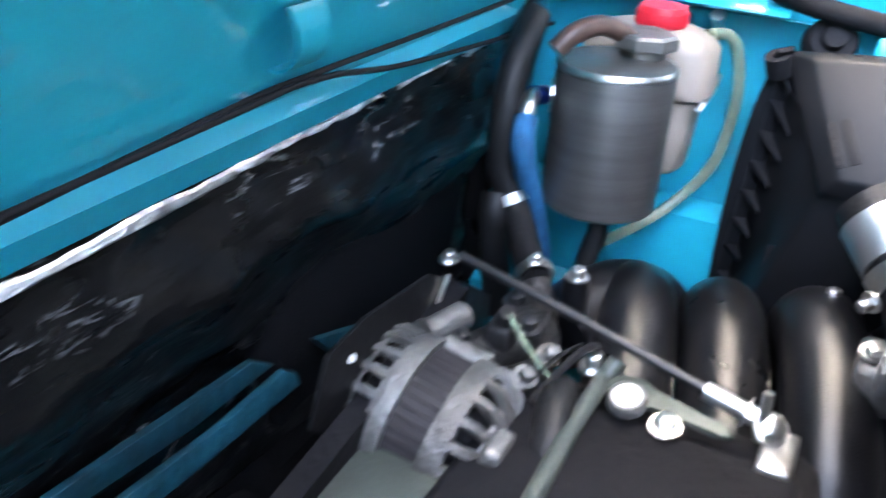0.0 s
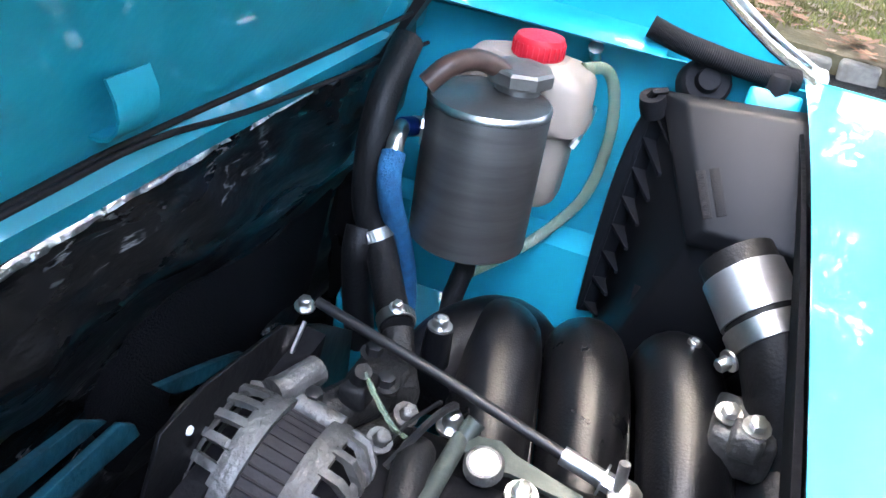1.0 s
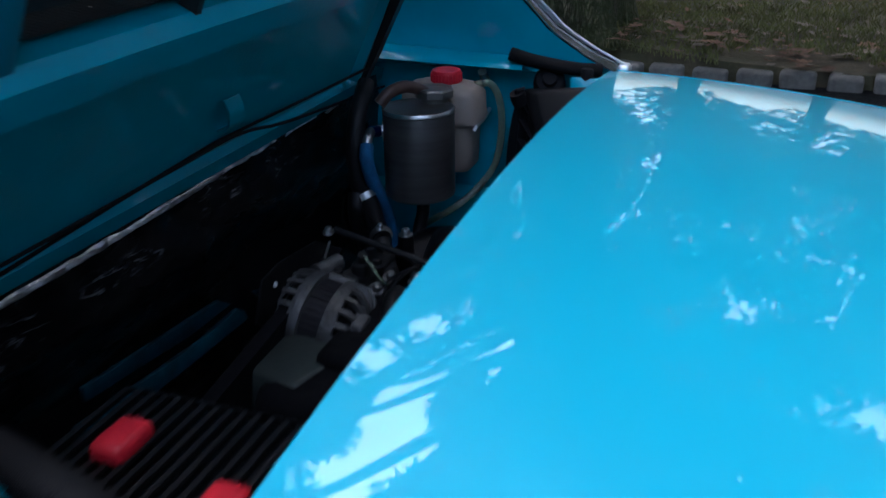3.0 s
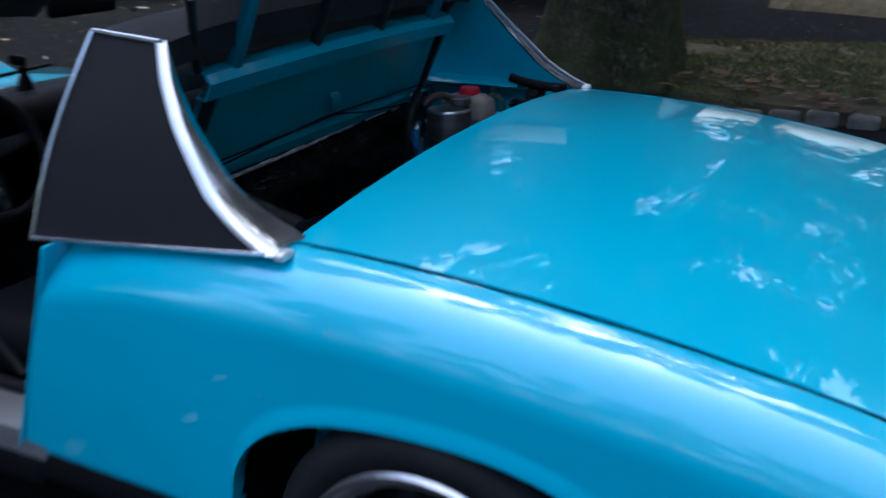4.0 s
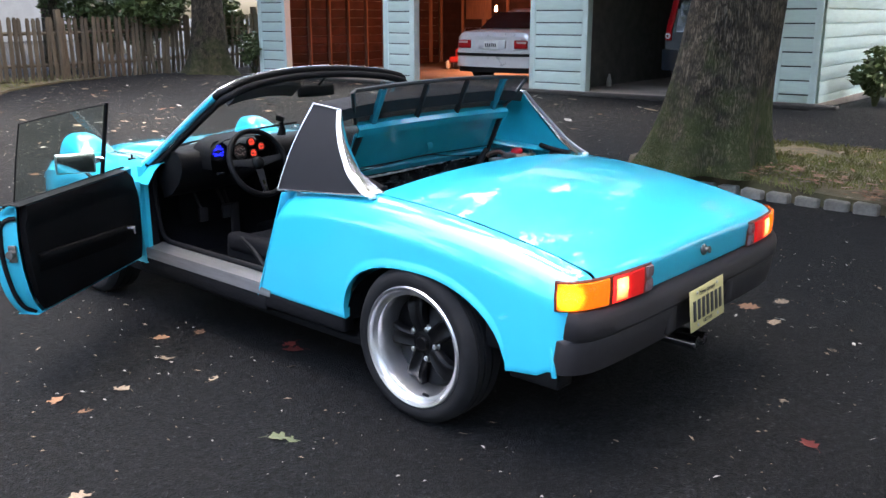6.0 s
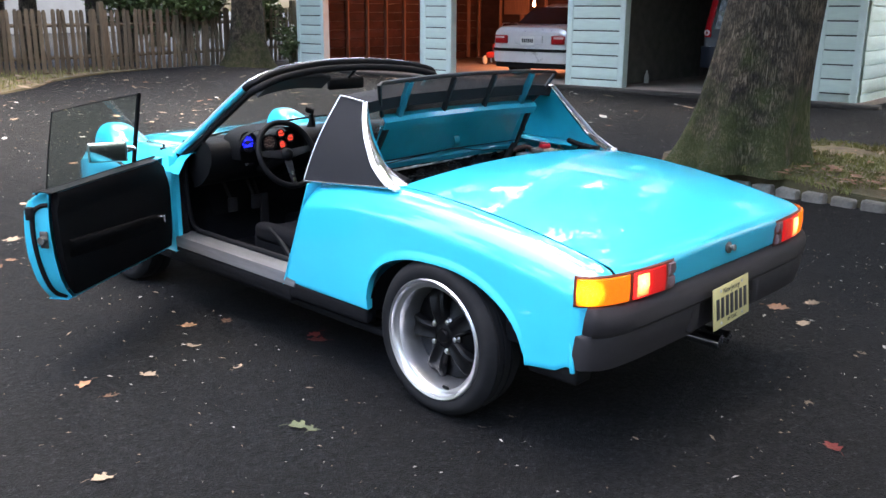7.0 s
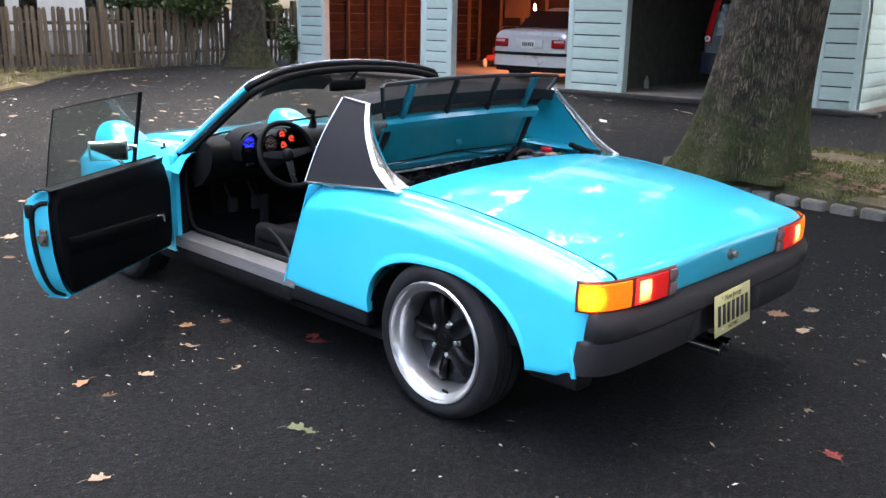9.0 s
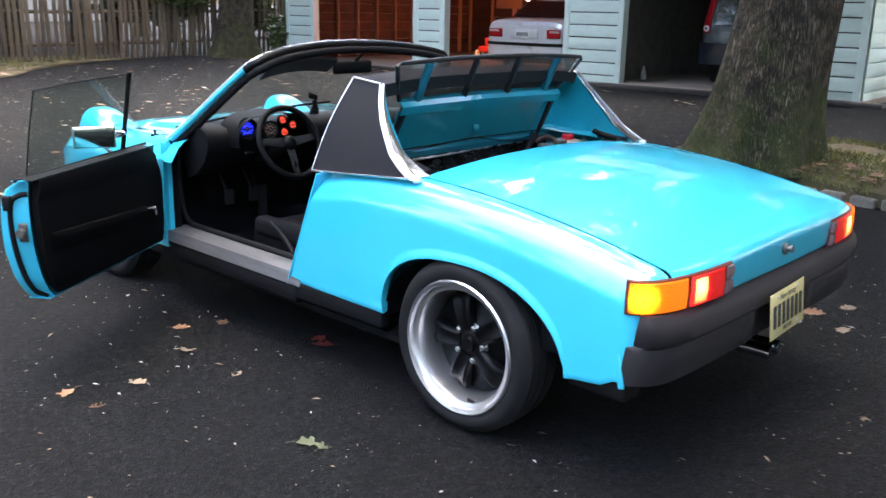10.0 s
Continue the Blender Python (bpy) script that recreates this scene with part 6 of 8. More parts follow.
rows_mesh(bm, [[lerp(A[0] - nrm * 0.02, B[0], t) + out * e for e in (-0.004, 0.016, 0.020 + 0.012 * math.sin(math.pi * t ** 0.7))] for t in np.linspace(-0.01, 0.97, 14)])
thicken(bm, 0.003)
part("box_flange_wall", bm, PLASTIC, airbox, "black moulded wall behind the ribs")
bm = bmesh.new()
lathe(bm, [(0.006, -0.012), (0.014, -0.012), (0.015, 0), (0.014, 0.012), (0.006, 0.012)], 16, axes((0.579, 0.358, 0.786), (-0.3, 0.2, 0.8)), close=True)
part("mounting_lug", bm, RUBBER, airbox)
bm = bmesh.new()
tube(bm, [A[0] + nrm * 0.004, A[0] + Vector((-0.01, 0.014, 0.0)), A[0] + Vector((-0.005, 0.018, -0.02))], 0.004, 6)
part("box_clip", bm, TRIM, airbox)
bm = bmesh.new()
lathe(bm, [(0.0, 0.012), (0.012, 0.012), (0.014, 0.002), (0.024, 0.004), (0.028, 0.0), (0.03, -0.02), (0.0, -0.02)], 20, axes((0.622, 0.312, 0.812), (-0.8, -0.2, 0.5)))
part("rubber_grommet", bm, RUBBER, CAR, "round black rubber buffer")
bm = bmesh.new()
box(bm, (0, 0, 0), (0.05, 0.055, 0.035), 0.004, pose(0.610, 0.240, 0.803, 0, 20, 0))
br = part("lid_buffer_bracket", bm, PAINT_SHADED, CAR, "small turquoise bracket with a rubber buffer")
bm = bmesh.new()
lathe(bm, [(0, 0.024), (0.009, 0.024), (0.011, 0.02), (0.012, 0)], 16, Matrix.Translation((0.602, 0.240, 0.818)))
part("buffer", bm, RUBBER, br)

# intake pipe with bright clamp
bm = bmesh.new()
pts = curve_pts([(0.456, 0.232, 0.698), (0.43, 0.207, 0.677), (0.39, 0.17, 0.643), (0.366, 0.147, 0.59), (0.355, 0.145, 0.53), (0.35, 0.145, 0.45)], 26)
tube(bm, pts, 0.038, 20)
pipe = part("intake_duct", bm, HOSE, CAR, "black rubber intake duct")
d0, d1 = Vector((0.444, 0.221, 0.688)), Vector((0.392, 0.172, 0.646))
bm = bmesh.new()
tube(bm, [lerp(d0, d1, t) for t in (0, 0.2, 0.4, 0.56)], 0.0405, 28)
part("duct_collar", bm, ALU, pipe, "bright alloy duct collar")
bm = bmesh.new()
tube(bm, [lerp(d0, d1, t) for t in (0.64, 0.9)], 0.0415, 28)
bolt(bm, (0.372, 0.211, 0.635), (-0.6, 0.5, -0.2), 0.007, 0.014)
part("duct_clamp", bm, STEEL, pipe, "steel band clamp with screw")

# engine: block, alternator, manifold and small parts
bm = bmesh.new()
box(bm, (0.08, 0.38, 0.42), (0.36, 0.34, 0.24), 0.03)
box(bm, (0.09, 0.36, 0.545), (0.20, 0.26, 0.03), 0.012)
engine = part("engine", bm, DARKBAY, CAR, "black transplanted engine filling the bay")


def runner(y, lift, x0=0.50, name="intake_runner"):
    bm = bmesh.new()
    pts = curve_pts([(x0, y + 0.025, 0.43), (x0 - 0.008, y + 0.02, 0.515 + lift), (x0 - 0.055, y + 0.010, 0.566 + lift), (x0 - 0.12, y - 0.005, 0.570 + lift), (x0 - 0.20, y - 0.025, 0.538 + lift), (x0 - 0.255, y - 0.040, 0.475), (x0 - 0.27, y - 0.045, 0.39)], 40)
    tube(bm, pts, [0.038 + 0.007 * math.sin(math.pi * i / (len(pts) - 1)) for i in range(len(pts))], 22)
    part(name, bm, MANIFOLD, engine, "glossy black moulded intake runner", 60)
    bm = bmesh.new()
    tube(bm, [p + Vector((-0.004, -0.0425, 0.004)) for p in pts[6:-4]], 0.005, 6)
    part("moulding_seam", bm, MANIFOLD, engine)


runner(0.425, -0.022, 0.47)
runner(0.336, -0.030)
runner(0.241, -0.012)
runner(0.150, -0.028)
bm = bmesh.new()
pts = curve_pts([(0.300, 0.485, 0.540), (0.36, 0.475, 0.548), (0.42, 0.452, 0.540), (0.47, 0.43, 0.51), (0.48, 0.40, 0.47)], 20)
tube(bm, pts, [lerp(0.038, 0.048, i / (len(pts) - 1)) for i in range(len(pts))], 18)
part("plenum", bm, MANIFOLD, engine, "black moulded intake plenum")
for p, h in (((0.297, 0.471, 0.575), 0.042), ((0.431, 0.243, 0.584), 0.014)):
    bm = bmesh.new()
    lathe(bm, [(0, 0), (0.0145, 0), (0.013, h), (0.009, h), (0, h)], 18, Matrix.Translation(p))
    part("bolt_boss", bm, MANIFOLD, engine)
    bm = bmesh.new()
    lathe(bm, [(0.012, 0), (0.012, 0.002), (0.0075, 0.002), (0.0075, 0.010), (0.0065, 0.011), (0.0042, 0.011), (0.0042, 0.006), (0, 0.006)], 18, Matrix.Translation((p[0], p[1], p[2] + h)))
    part("socket_bolt", bm, STEEL, engine, "bright socket-head bolt")


# alternator
AL = axes((0.118, 0.536, 0.537), (0.0, -0.97, -0.20), (0, 0, 1)) @ Matrix.Scale(1.1, 4)
bm = bmesh.new()
lathe(bm, [(0, -0.028), (0.057, -0.028), (0.057, 0.028), (0, 0.028)], 40, AL)
fins = bmesh.new()
for k in range(40):
    a = 2 * math.pi * k / 40
    box(fins, (0.0572 * math.cos(a), 0.0572 * math.sin(a), 0), (0.002, 0.002, 0.05), 0, AL)
alt = part("alternator", bm, BUMPER, engine, "cast alloy alternator with slotted ends")
part("finned_stator", fins, BUMPER, alt)["kind"] = "stuff"


def slotted(z0, z1, r0, r1, n, name):
    """A cast end frame with slots through its shoulder."""
    bm = bmesh.new()
    e = 1 if z1 > z0 else -1
    lathe(bm, [(r0 - 0.004, z0 - 0.010 * e), (r0 + 0.005, z0 - 0.010 * e), (r0 + 0.006, z0), (r0 + 0.004, z0 + (z1 - z0) * 0.25), (r0 - 0.004, z0 + (z1 - z0) * 0.25)], 48, AL)
    lathe(bm, [(r1 + 0.008, z1 - (z1 - z0) * 0.22), (r1 + 0.006, z1 - (z1 - z0) * 0.08), (r1 + 0.001, z1), (0.018, z1 + (z1 - z0) * 0.10), (0.018, z1 - (z1 - z0) * 0.2), (r1 - 0.004, z1 - (z1 - z0) * 0.2)], 48, AL)
    for k in range(n):
        a = 2 * math.pi * k / n
        pts = [(r0 + 0.004, z0 + (z1 - z0) * 0.1), (r0 + 0.002, z0 + (z1 - z0) * 0.55), (r1 + 0.006, z1 - (z1 - z0) * 0.1), (r1 - 0.004, z1 - (z1 - z0) * 0.02)]
        loops = []
        for r, z in pts:
            rad, tan = Vector((math.cos(a), math.sin(a), 0)), Vector((-math.sin(a), math.cos(a), 0))
            mid = rad * r + Vector((0, 0, z))
            lift = Vector((0, 0, 0.003 * e)) + rad * 0.002
            loops.append([AL @ v for v in (mid - tan * 0.0040 - lift, mid - tan * 0.0034 + lift, mid + tan * 0.0034 + lift, mid + tan * 0.0040 - lift, mid - tan * 0.0040 - lift)])
        rows_mesh(bm, loops)
    end = part(name, bm, CAST, alt, "slotted cast aluminium end frame")
    bm = bmesh.new()
    lathe(bm, [(0.044, z0), (0.036, z1 * 0.86), (0, z1 * 0.86)], 24, AL)
    part("rotor", bm, DARKBAY, end, "dark rotor behind the slots")


slotted(-0.026, -0.056, 0.060, 0.052, 22, "front_frame")
slotted(0.026, 0.060, 0.060, 0.042, 20, "rear_frame")
bm = bmesh.new()
lathe(bm, [(0, 0.060), (0.014, 0.060), (0.016, 0.066), (0.02, 0.07), (0.019, 0.078), (0, 0.079)], 20, AL)
box(bm, (0.03, 0.03, 0.064), (0.03, 0.035, 0.016), 0.004, AL)
part("rectifier_cover", bm, CAST, alt)
bm = bmesh.new()
lathe(bm, [(0.01, -0.07), (0.03, -0.07), (0.03, -0.074), (0.026, -0.078), (0.03, -0.082), (0.03, -0.09), (0.01, -0.09)], 28, AL)
part("pulley", bm, SATIN, alt)
bm = bmesh.new()
p = AL @ Vector((0.060 * math.cos(-0.7), 0.060 * math.sin(-0.7), 0))
w = AL.to_3x3() @ Vector((0, 0, 1))
tube(bm, [p - w * 0.035, p + w * 0.022], 0.012, 12)
part("mounting_ear", bm, CAST, alt)
bm = bmesh.new()
p = AL @ Vector((0.030, -0.01, 0.072))
tube(bm, curve_pts([p + Vector((-0.045, -0.03, -0.06)), p + Vector((-0.02, -0.028, -0.005)), p + Vector((0.02, -0.018, 0.018)), p + Vector((0.055, -0.012, 0.010)), p + Vector((0.07, -0.008, -0.03))], 20), 0.0165, 12)
part("cable_boot", bm, HOSE, alt, "bent black rubber cable boot")
bm = bmesh.new()
for k in range(3):
    tube(bm, curve_pts([p + Vector((-0.02, -0.032 + 0.008 * k, -0.01)), p + Vector((-0.05, -0.035 + 0.009 * k, -0.02)), p + Vector((-0.07, -0.03 + 0.006 * k, -0.07))], 10), 0.0035, 6)
part("cable", bm, HOSE, alt)

# water outlet, sensors, brackets and linkage in front of the manifold
bm = bmesh.new()
tube(bm, [(0.283, 0.507, 0.607), (0.265, 0.495, 0.592), (0.245, 0.485, 0.572)], [0.0148, 0.0148, 0.019], 16)
tube(bm, [(0.165, 0.535, 0.572), (0.21, 0.505, 0.580), (0.255, 0.485, 0.568)], [0.02, 0.022, 0.022], 16)
tube(bm, [(0.165, 0.490, 0.560), (0.215, 0.468, 0.555)], 0.017, 16)
box(bm, (0.232, 0.50, 0.594), (0.05, 0.05, 0.012), 0.006)
water = part("water_outlet", bm, GREASY, engine, "cast alloy water outlet housing")
for q in ((0.215, 0.488, 0.597), (0.248, 0.515, 0.599), (0.17, 0.535, 0.592)):
    bm = bmesh.new()
    bolt(bm, q, (-0.1, -0.1, 1), 0.008, 0.011)
    part("bolt", bm, SATIN, water)
bm = bmesh.new()
tube(bm, curve_pts([(0.155, 0.475, 0.560), (0.185, 0.455, 0.588), (0.225, 0.440, 0.590), (0.245, 0.445, 0.57)], 12), 0.0022, 6)
tube(bm, curve_pts([(0.15, 0.455, 0.57), (0.19, 0.435, 0.598), (0.222, 0.425, 0.596), (0.24, 0.43, 0.57)], 12), 0.004, 6)
part("sensor_wire", bm, HOSE, engine)
bm = bmesh.new()
bolt(bm, (0.222, 0.424, 0.572), (-0.1, 0, 1), 0.0088, 0.016)
part("sensor", bm, STEEL, engine)
bm = bmesh.new()
tube(bm, [(0.214, 0.412, 0.570), (0.17, 0.412, 0.570), (0.12, 0.413, 0.568), (0.02, 0.414, 0.555)], 0.0085, 10)
tube(bm, [(0.216, 0.410, 0.570), (0.228, 0.404, 0.584)], 0.009, 10)
part("fuel_pipe", bm, OLIVE, engine, "grey-green painted steel pipe")
bm = bmesh.new()
prism(bm, [(0.0, -0.008), (0.03, -0.016), (0.05, -0.006), (0.11, -0.006), (0.12, 0.0), (0.11, 0.008), (0.045, 0.010), (0.028, 0.018), (0.0, 0.008)], 0.006, axes((0.212, 0.408, 0.568), (-0.25, 0.05, 1), (-0.02, -0.10, 0.0)), 0.0015)
bracket = part("lifting_bracket", bm, OLIVE, engine, "grey-green steel engine bracket")
bm = bmesh.new()
cm = axes((0.188, 0.382, 0.572), (-0.35, 0.0, 1))
lathe(bm, [(0.012, 0), (0.0175, 0), (0.0175, 0.008), (0.015, 0.011), (0.0125, 0.011)], 24, cm)
part("plug_ring", bm, CAST, bracket)
bm = bmesh.new()
lathe(bm, [(0, 0.0105), (0.0125, 0.0105), (0.0125, 0.0)], 24, cm)
part("plug", bm, WHITECAP, bracket, "round white plug")
bm = bmesh.new()
bolt(bm, (0.178, 0.345, 0.568), (-0.25, 0, 1), 0.009, 0.011)
part("bolt", bm, STEEL, bracket)
bm = bmesh.new()
tube(bm, [(0.248, 0.576, 0.634), (0.238, 0.45, 0.610), (0.222, 0.318, 0.585)], 0.0052, 10)
rod = part("throttle_linkage", bm, SATIN, engine, "long black throttle link rod")
bm = bmesh.new()
tube(bm, [(0.2225, 0.325, 0.586), (0.218, 0.288, 0.580)], 0.0085, 12)
bolt(bm, (0.218, 0.288, 0.580), (-0.1, -0.98, -0.15), 0.009, 0.010)
part("rod_end", bm, ALU, rod, "bright rod end")
bm = bmesh.new()
tube(bm, [(0.212, 0.272, 0.56), (0.216, 0.274, 0.606)], 0.005, 8)
bolt(bm, (0.212, 0.266, 0.574), (-0.5, -0.3, 0.8), 0.010, 0.012)
box(bm, (0.20, 0.255, 0.56), (0.06, 0.03, 0.012), 0.004)
part("linkage_lever", bm, STEEL, rod)
bm = bmesh.new()
bolt(bm, (0.240, 0.584, 0.630), (-0.2, -0.1, 1), 0.0062, 0.010)
part("pivot_bolt", bm, STEEL, rod)
bm = bmesh.new()
tube(bm, curve_pts([(0.238, 0.582, 0.615), (0.205, 0.578, 0.59), (0.185, 0.562, 0.575), (0.175, 0.55, 0.55)], 12), 0.0022, 6)
part("bonding_wire", bm, STEEL, rod)
bm = bmesh.new()
rows_mesh(bm, [[(lerp(-0.30, 0.25, u), 0.585 + 0.012 * v - 0.012 * (1 - u), lerp(0.602, 0.52, v) - 0.06 * (1 - u)) for v in (0, 0.5, 1)] for u in np.linspace(0, 1, 10)])
thicken(bm, 0.02)
part("engine_mount_bar", bm, DARKBAY, CAR, "black engine mount crossbar")
bm = bmesh.new()
box(bm, (0.345, 0.182, 0.575), (0.07, 0.06, 0.05), 0.01)
box(bm, (0.315, 0.180, 0.595), (0.03, 0.03, 0.03), 0.006)
valve = part("idle_valve", bm, CAST, engine, "small cast idle valve")
for q in ((0.33, 0.20, 0.606), (0.315, 0.176, 0.612), (0.37, 0.178, 0.602), (0.385, 0.150, 0.635)):
    bm = bmesh.new()
    bolt(bm, q, (-0.3, 0, 1), 0.008, 0.010)
    part("bolt", bm, STEEL, valve)
bm = bmesh.new()
box(bm, (0.0, 0.525, 0.50), (0.12, 0.11, 0.09), 0.008, Matrix.Translation((0.0, 0.525, 0.50)) @ Matrix.Rotation(radians(-14), 4, "Z") @ Matrix.Translation((0.0, -0.525, -0.50)))
part("tensioner_housing", bm, OLIVE, engine, "grey-green cast housing beside the alternator")
# painted bulkhead, its colour darkened for shade, showing through torn places in the mat
for poly, lab in (([(-0.251, 0.553), (0.015, 0.530), (0.119, 0.533), (0.137, 0.519), (0.144, 0.501), (0.040, 0.505), (-0.251, 0.516)], "shaded turquoise rail showing past the mat"), ([(-0.225, 0.596), (-0.004, 0.576), (0.072, 0.571), (0.102, 0.549), (-0.008, 0.552), (-0.225, 0.575)], "shaded turquoise rail showing past the mat"), ([(0.169, 0.540), (0.184, 0.523), (0.199, 0.508), (0.220, 0.504), (0.245, 0.493), (0.279, 0.491), (0.313, 0.477), (0.318, 0.484), (0.271, 0.503), (0.236, 0.516)], "shaded turquoise bulkhead showing through a tear in the mat")):
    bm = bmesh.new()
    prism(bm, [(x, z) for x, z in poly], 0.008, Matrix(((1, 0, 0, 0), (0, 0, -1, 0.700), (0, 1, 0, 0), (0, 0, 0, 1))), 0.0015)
    part("bulkhead_rail", bm, RAIL_SHADED, CAR, lab)
bm = bmesh.new()
prism(bm, [(0.005, 0.585), (0.10, 0.50), (0.36, 0.46), (0.36, 0.53), (0.285, 0.583), (0.20, 0.632), (0.085, 0.646), (0.03, 0.640)], 0.004, Matrix(((1, 0, 0, 0), (0, 0, -1, 0.588), (0, 1, 0, 0), (0, 0, 0, 1))), 0.001)
shield = part("heat_shield", bm, SATINDARK, CAR, "thin black sheet-metal shield behind the alternator")
bm = bmesh.new()
lathe(bm, [(0, 0.002), (0.0035, 0.002), (0.0042, 0.0)], 12, axes((0.062, 0.583, 0.620), (0, -1, 0)))
part("rivet", bm, WHITECAP, shield, "pale rivet head")
# added sheet that turns the low front corner of the side wall black
bm = bmesh.new()
rows_mesh(bm, [[(0.588 + 0.006 * noise.noise((y * 20, z * 20, 4)), y, z) for z in np.linspace(0.27, 0.50 if y > 0.66 else 0.44, 8)] for y in np.linspace(0.60, 0.72, 8)])
thicken(bm, 0.003)
part("corner_dark_sheet", bm, FOIL, CAR, "added black sheet low on the bay side wall")
# stub pipe, sensor block and wires beside the water outlet
bm = bmesh.new()
tube(bm, [(0.150, 0.560, 0.602), (0.195, 0.545, 0.604)], 0.0135, 16)
tube(bm, [(0.147, 0.561, 0.602), (0.152, 0.559, 0.602)], 0.0155, 16)
part("stub_pipe", bm, CAST, water, "short cast pipe stub")
bm = bmesh.new()
box(bm, (0.196, 0.505, 0.598), (0.034, 0.026, 0.024), 0.005, None)
tube(bm, [(0.196, 0.505, 0.605), (0.190, 0.500, 0.624)], [0.010, 0.008], 10)
part("sensor_block", bm, HOSE, water, "black plastic sensor block")
bm = bmesh.new()
tube(bm, curve_pts([(0.190, 0.498, 0.622), (0.175, 0.480, 0.615), (0.172, 0.462, 0.595), (0.185, 0.452, 0.575)], 14), 0.0028, 6)
part("sensor_lead", bm, CLEARHOSE, water, "thin pale green sensor lead")
for q in ((0.168, 0.470, 0.578), (0.205, 0.462, 0.582)):
    bm = bmesh.new()
    bolt(bm, q, (-0.3, -0.4, 0.8), 0.0075, 0.012)
    part("bolt", bm, CAST, water)
# chassis rails showing low in the bay
bm = bmesh.new()
rows_mesh(bm, [[(x, 0.64 - 0.09 * t, 0.40 + 0.03 * t) for t in (0, 0.4, 0.6, 1)] for x in np.linspace(-0.6, 0.6, 6)])
thicken(bm, 0.02)
part("cross_member", bm, PAINT_SHADED, CAR)
# ribbed battery cover on the driver's side
bm = bmesh.new()
box(bm, (-0.48, 0.36, 0.62), (0.24, 0.26, 0.20), 0.012)
batt = part("battery_cover", bm, PLASTIC, CAR, "ribbed black battery cover")
for k in range(18):
    bm = bmesh.new()
    tube(bm, [(-0.365, 0.24 + 0.0145 * k, 0.53), (-0.362, 0.24 + 0.0145 * k, 0.722), (-0.372, 0.24 + 0.0145 * k, 0.728), (-0.59, 0.24 + 0.0145 * k, 0.728)], 0.004, 5)
    part("rib", bm, PLASTIC, batt)
for q in ((-0.45, 0.43, 0.735), (-0.50, 0.30, 0.735)):
    bm = bmesh.new()
    box(bm, q, (0.05, 0.035, 0.022), 0.007)
    part("terminal_cap", bm, REDCAP, batt, "red battery terminal cap")

# ---- garage ----
SIDING = mat("pale_blue_siding", (0.62, 0.74, 0.67), 0.6, 0, 0.06, 4, 0.1, 150, stretch=(1, 1, 6), per_piece=0.05)
TRIMW = mat("pale_blue_trim_board", (0.64, 0.75, 0.69), 0.55, 0, 0.06, 6, 0.08, 120)
STUD = mat("bare_pine_stud", (0.26, 0.13, 0.085), 0.8, 0, 0.25, 5, 0.2, 120, stretch=(6, 6, 0.7), per_piece=0.2)
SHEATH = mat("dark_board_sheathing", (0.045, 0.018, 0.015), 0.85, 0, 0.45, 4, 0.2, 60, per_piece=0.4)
BLOCK = mat("concrete_block_wall", (0.20, 0.19, 0.17), 0.9, 0, 0.2, 5, 0.4, 60)
CONCRETE = mat("garage_concrete_floor", (0.25, 0.21, 0.18), 0.7, 0, 0.2, 3, 0.2, 60, dirt=0.5, dirt_col=(0.12, 0.1, 0.08))
# near black for the shadow lines between siding boards
SIDING_SHADOW = mat("siding_shadow_black", (0.02, 0.022, 0.022), 0.9)
ROOF = mat("grey_shingle_roof", (0.09, 0.085, 0.08), 0.9, 0, 0.3, 5, 0.4, 40)
GZ = 0.25
GM = pose(9.67, 8.38, GZ, 0, 0, 4.0)
garage = thing("garage", "three-bay pale blue clapboard garage with open doors", "garage", (9.67, 8.38, GZ), 4.0)


def clap(y0, y1, x=0.0, h=2.7, along="y"):
    """Overlapping boards on one stretch of wall."""
    z = 0.0
    while z < h:
        bm = bmesh.new()
        lo, hi = (z + 0.002, z + 0.125) if z == 0.0 else (z + 0.009, z + 0.191)
        pr = [(-0.004, lo), (-0.034, lo), (-0.036, lo + 0.004), (-0.029, hi), (-0.004, hi)]
        if along == "y":
            rows_mesh(bm, [[(x + a, y, b) for a, b in pr] for y in (y0, y1)])
        else:
            rows_mesh(bm, [[(xx, x + a, b) for a, b in pr] for xx in (y0, y1)])
        bmesh.ops.contextual_create(bm, geom=[ed for ed in bm.edges if ed.is_boundary and abs(ed.verts[0].co.y - ed.verts[1].co.y) < 1e-6])
        part("siding_board", bm, SIDING, garage)
        z += 0.134 if z == 0.0 else 0.2


def post(y0, y1, edge=0.09):
    bm = bmesh.new()
    box(bm, (0.06, (y0 + y1) / 2, 1.4), (0.12, abs(y1 - y0), 2.9), 0.0)
    part("wall_post", bm, TRIMW, garage)
    for y in (y0, y1):
        s = 1 if y < (y0 + y1) / 2 else -1
        bm = bmesh.new()
        box(bm, (-0.02, y + s * edge / 2, 1.4), (0.05, edge, 2.86), 0.004)
        part("corner_board", bm, TRIMW, garage)
    # added dark sheet: its colour gives the board gaps their shadow lines
    bm = bmesh.new()
    box(bm, (-0.0045, (y0 + y1) / 2, 1.35), (0.005, abs(y1 - y0) - 2 * edge - 0.004, 2.7))
    part("siding_shadow_sheet", bm, SIDING_SHADOW, garage)
    clap(min(y0, y1) + edge, max(y0, y1) - edge)


post(5.77, 4.91)
post(2.13, 1.35, 0.12)
post(-1.24, -2.35, 0.10)
post(-5.42, -6.05, 0.10)
bm = bmesh.new()
box(bm, (0.06, -0.05, 2.65), (0.14, 12.3, 0.7), 0.01)
part("door_header", bm, TRIMW, garage)
bm = bmesh.new()
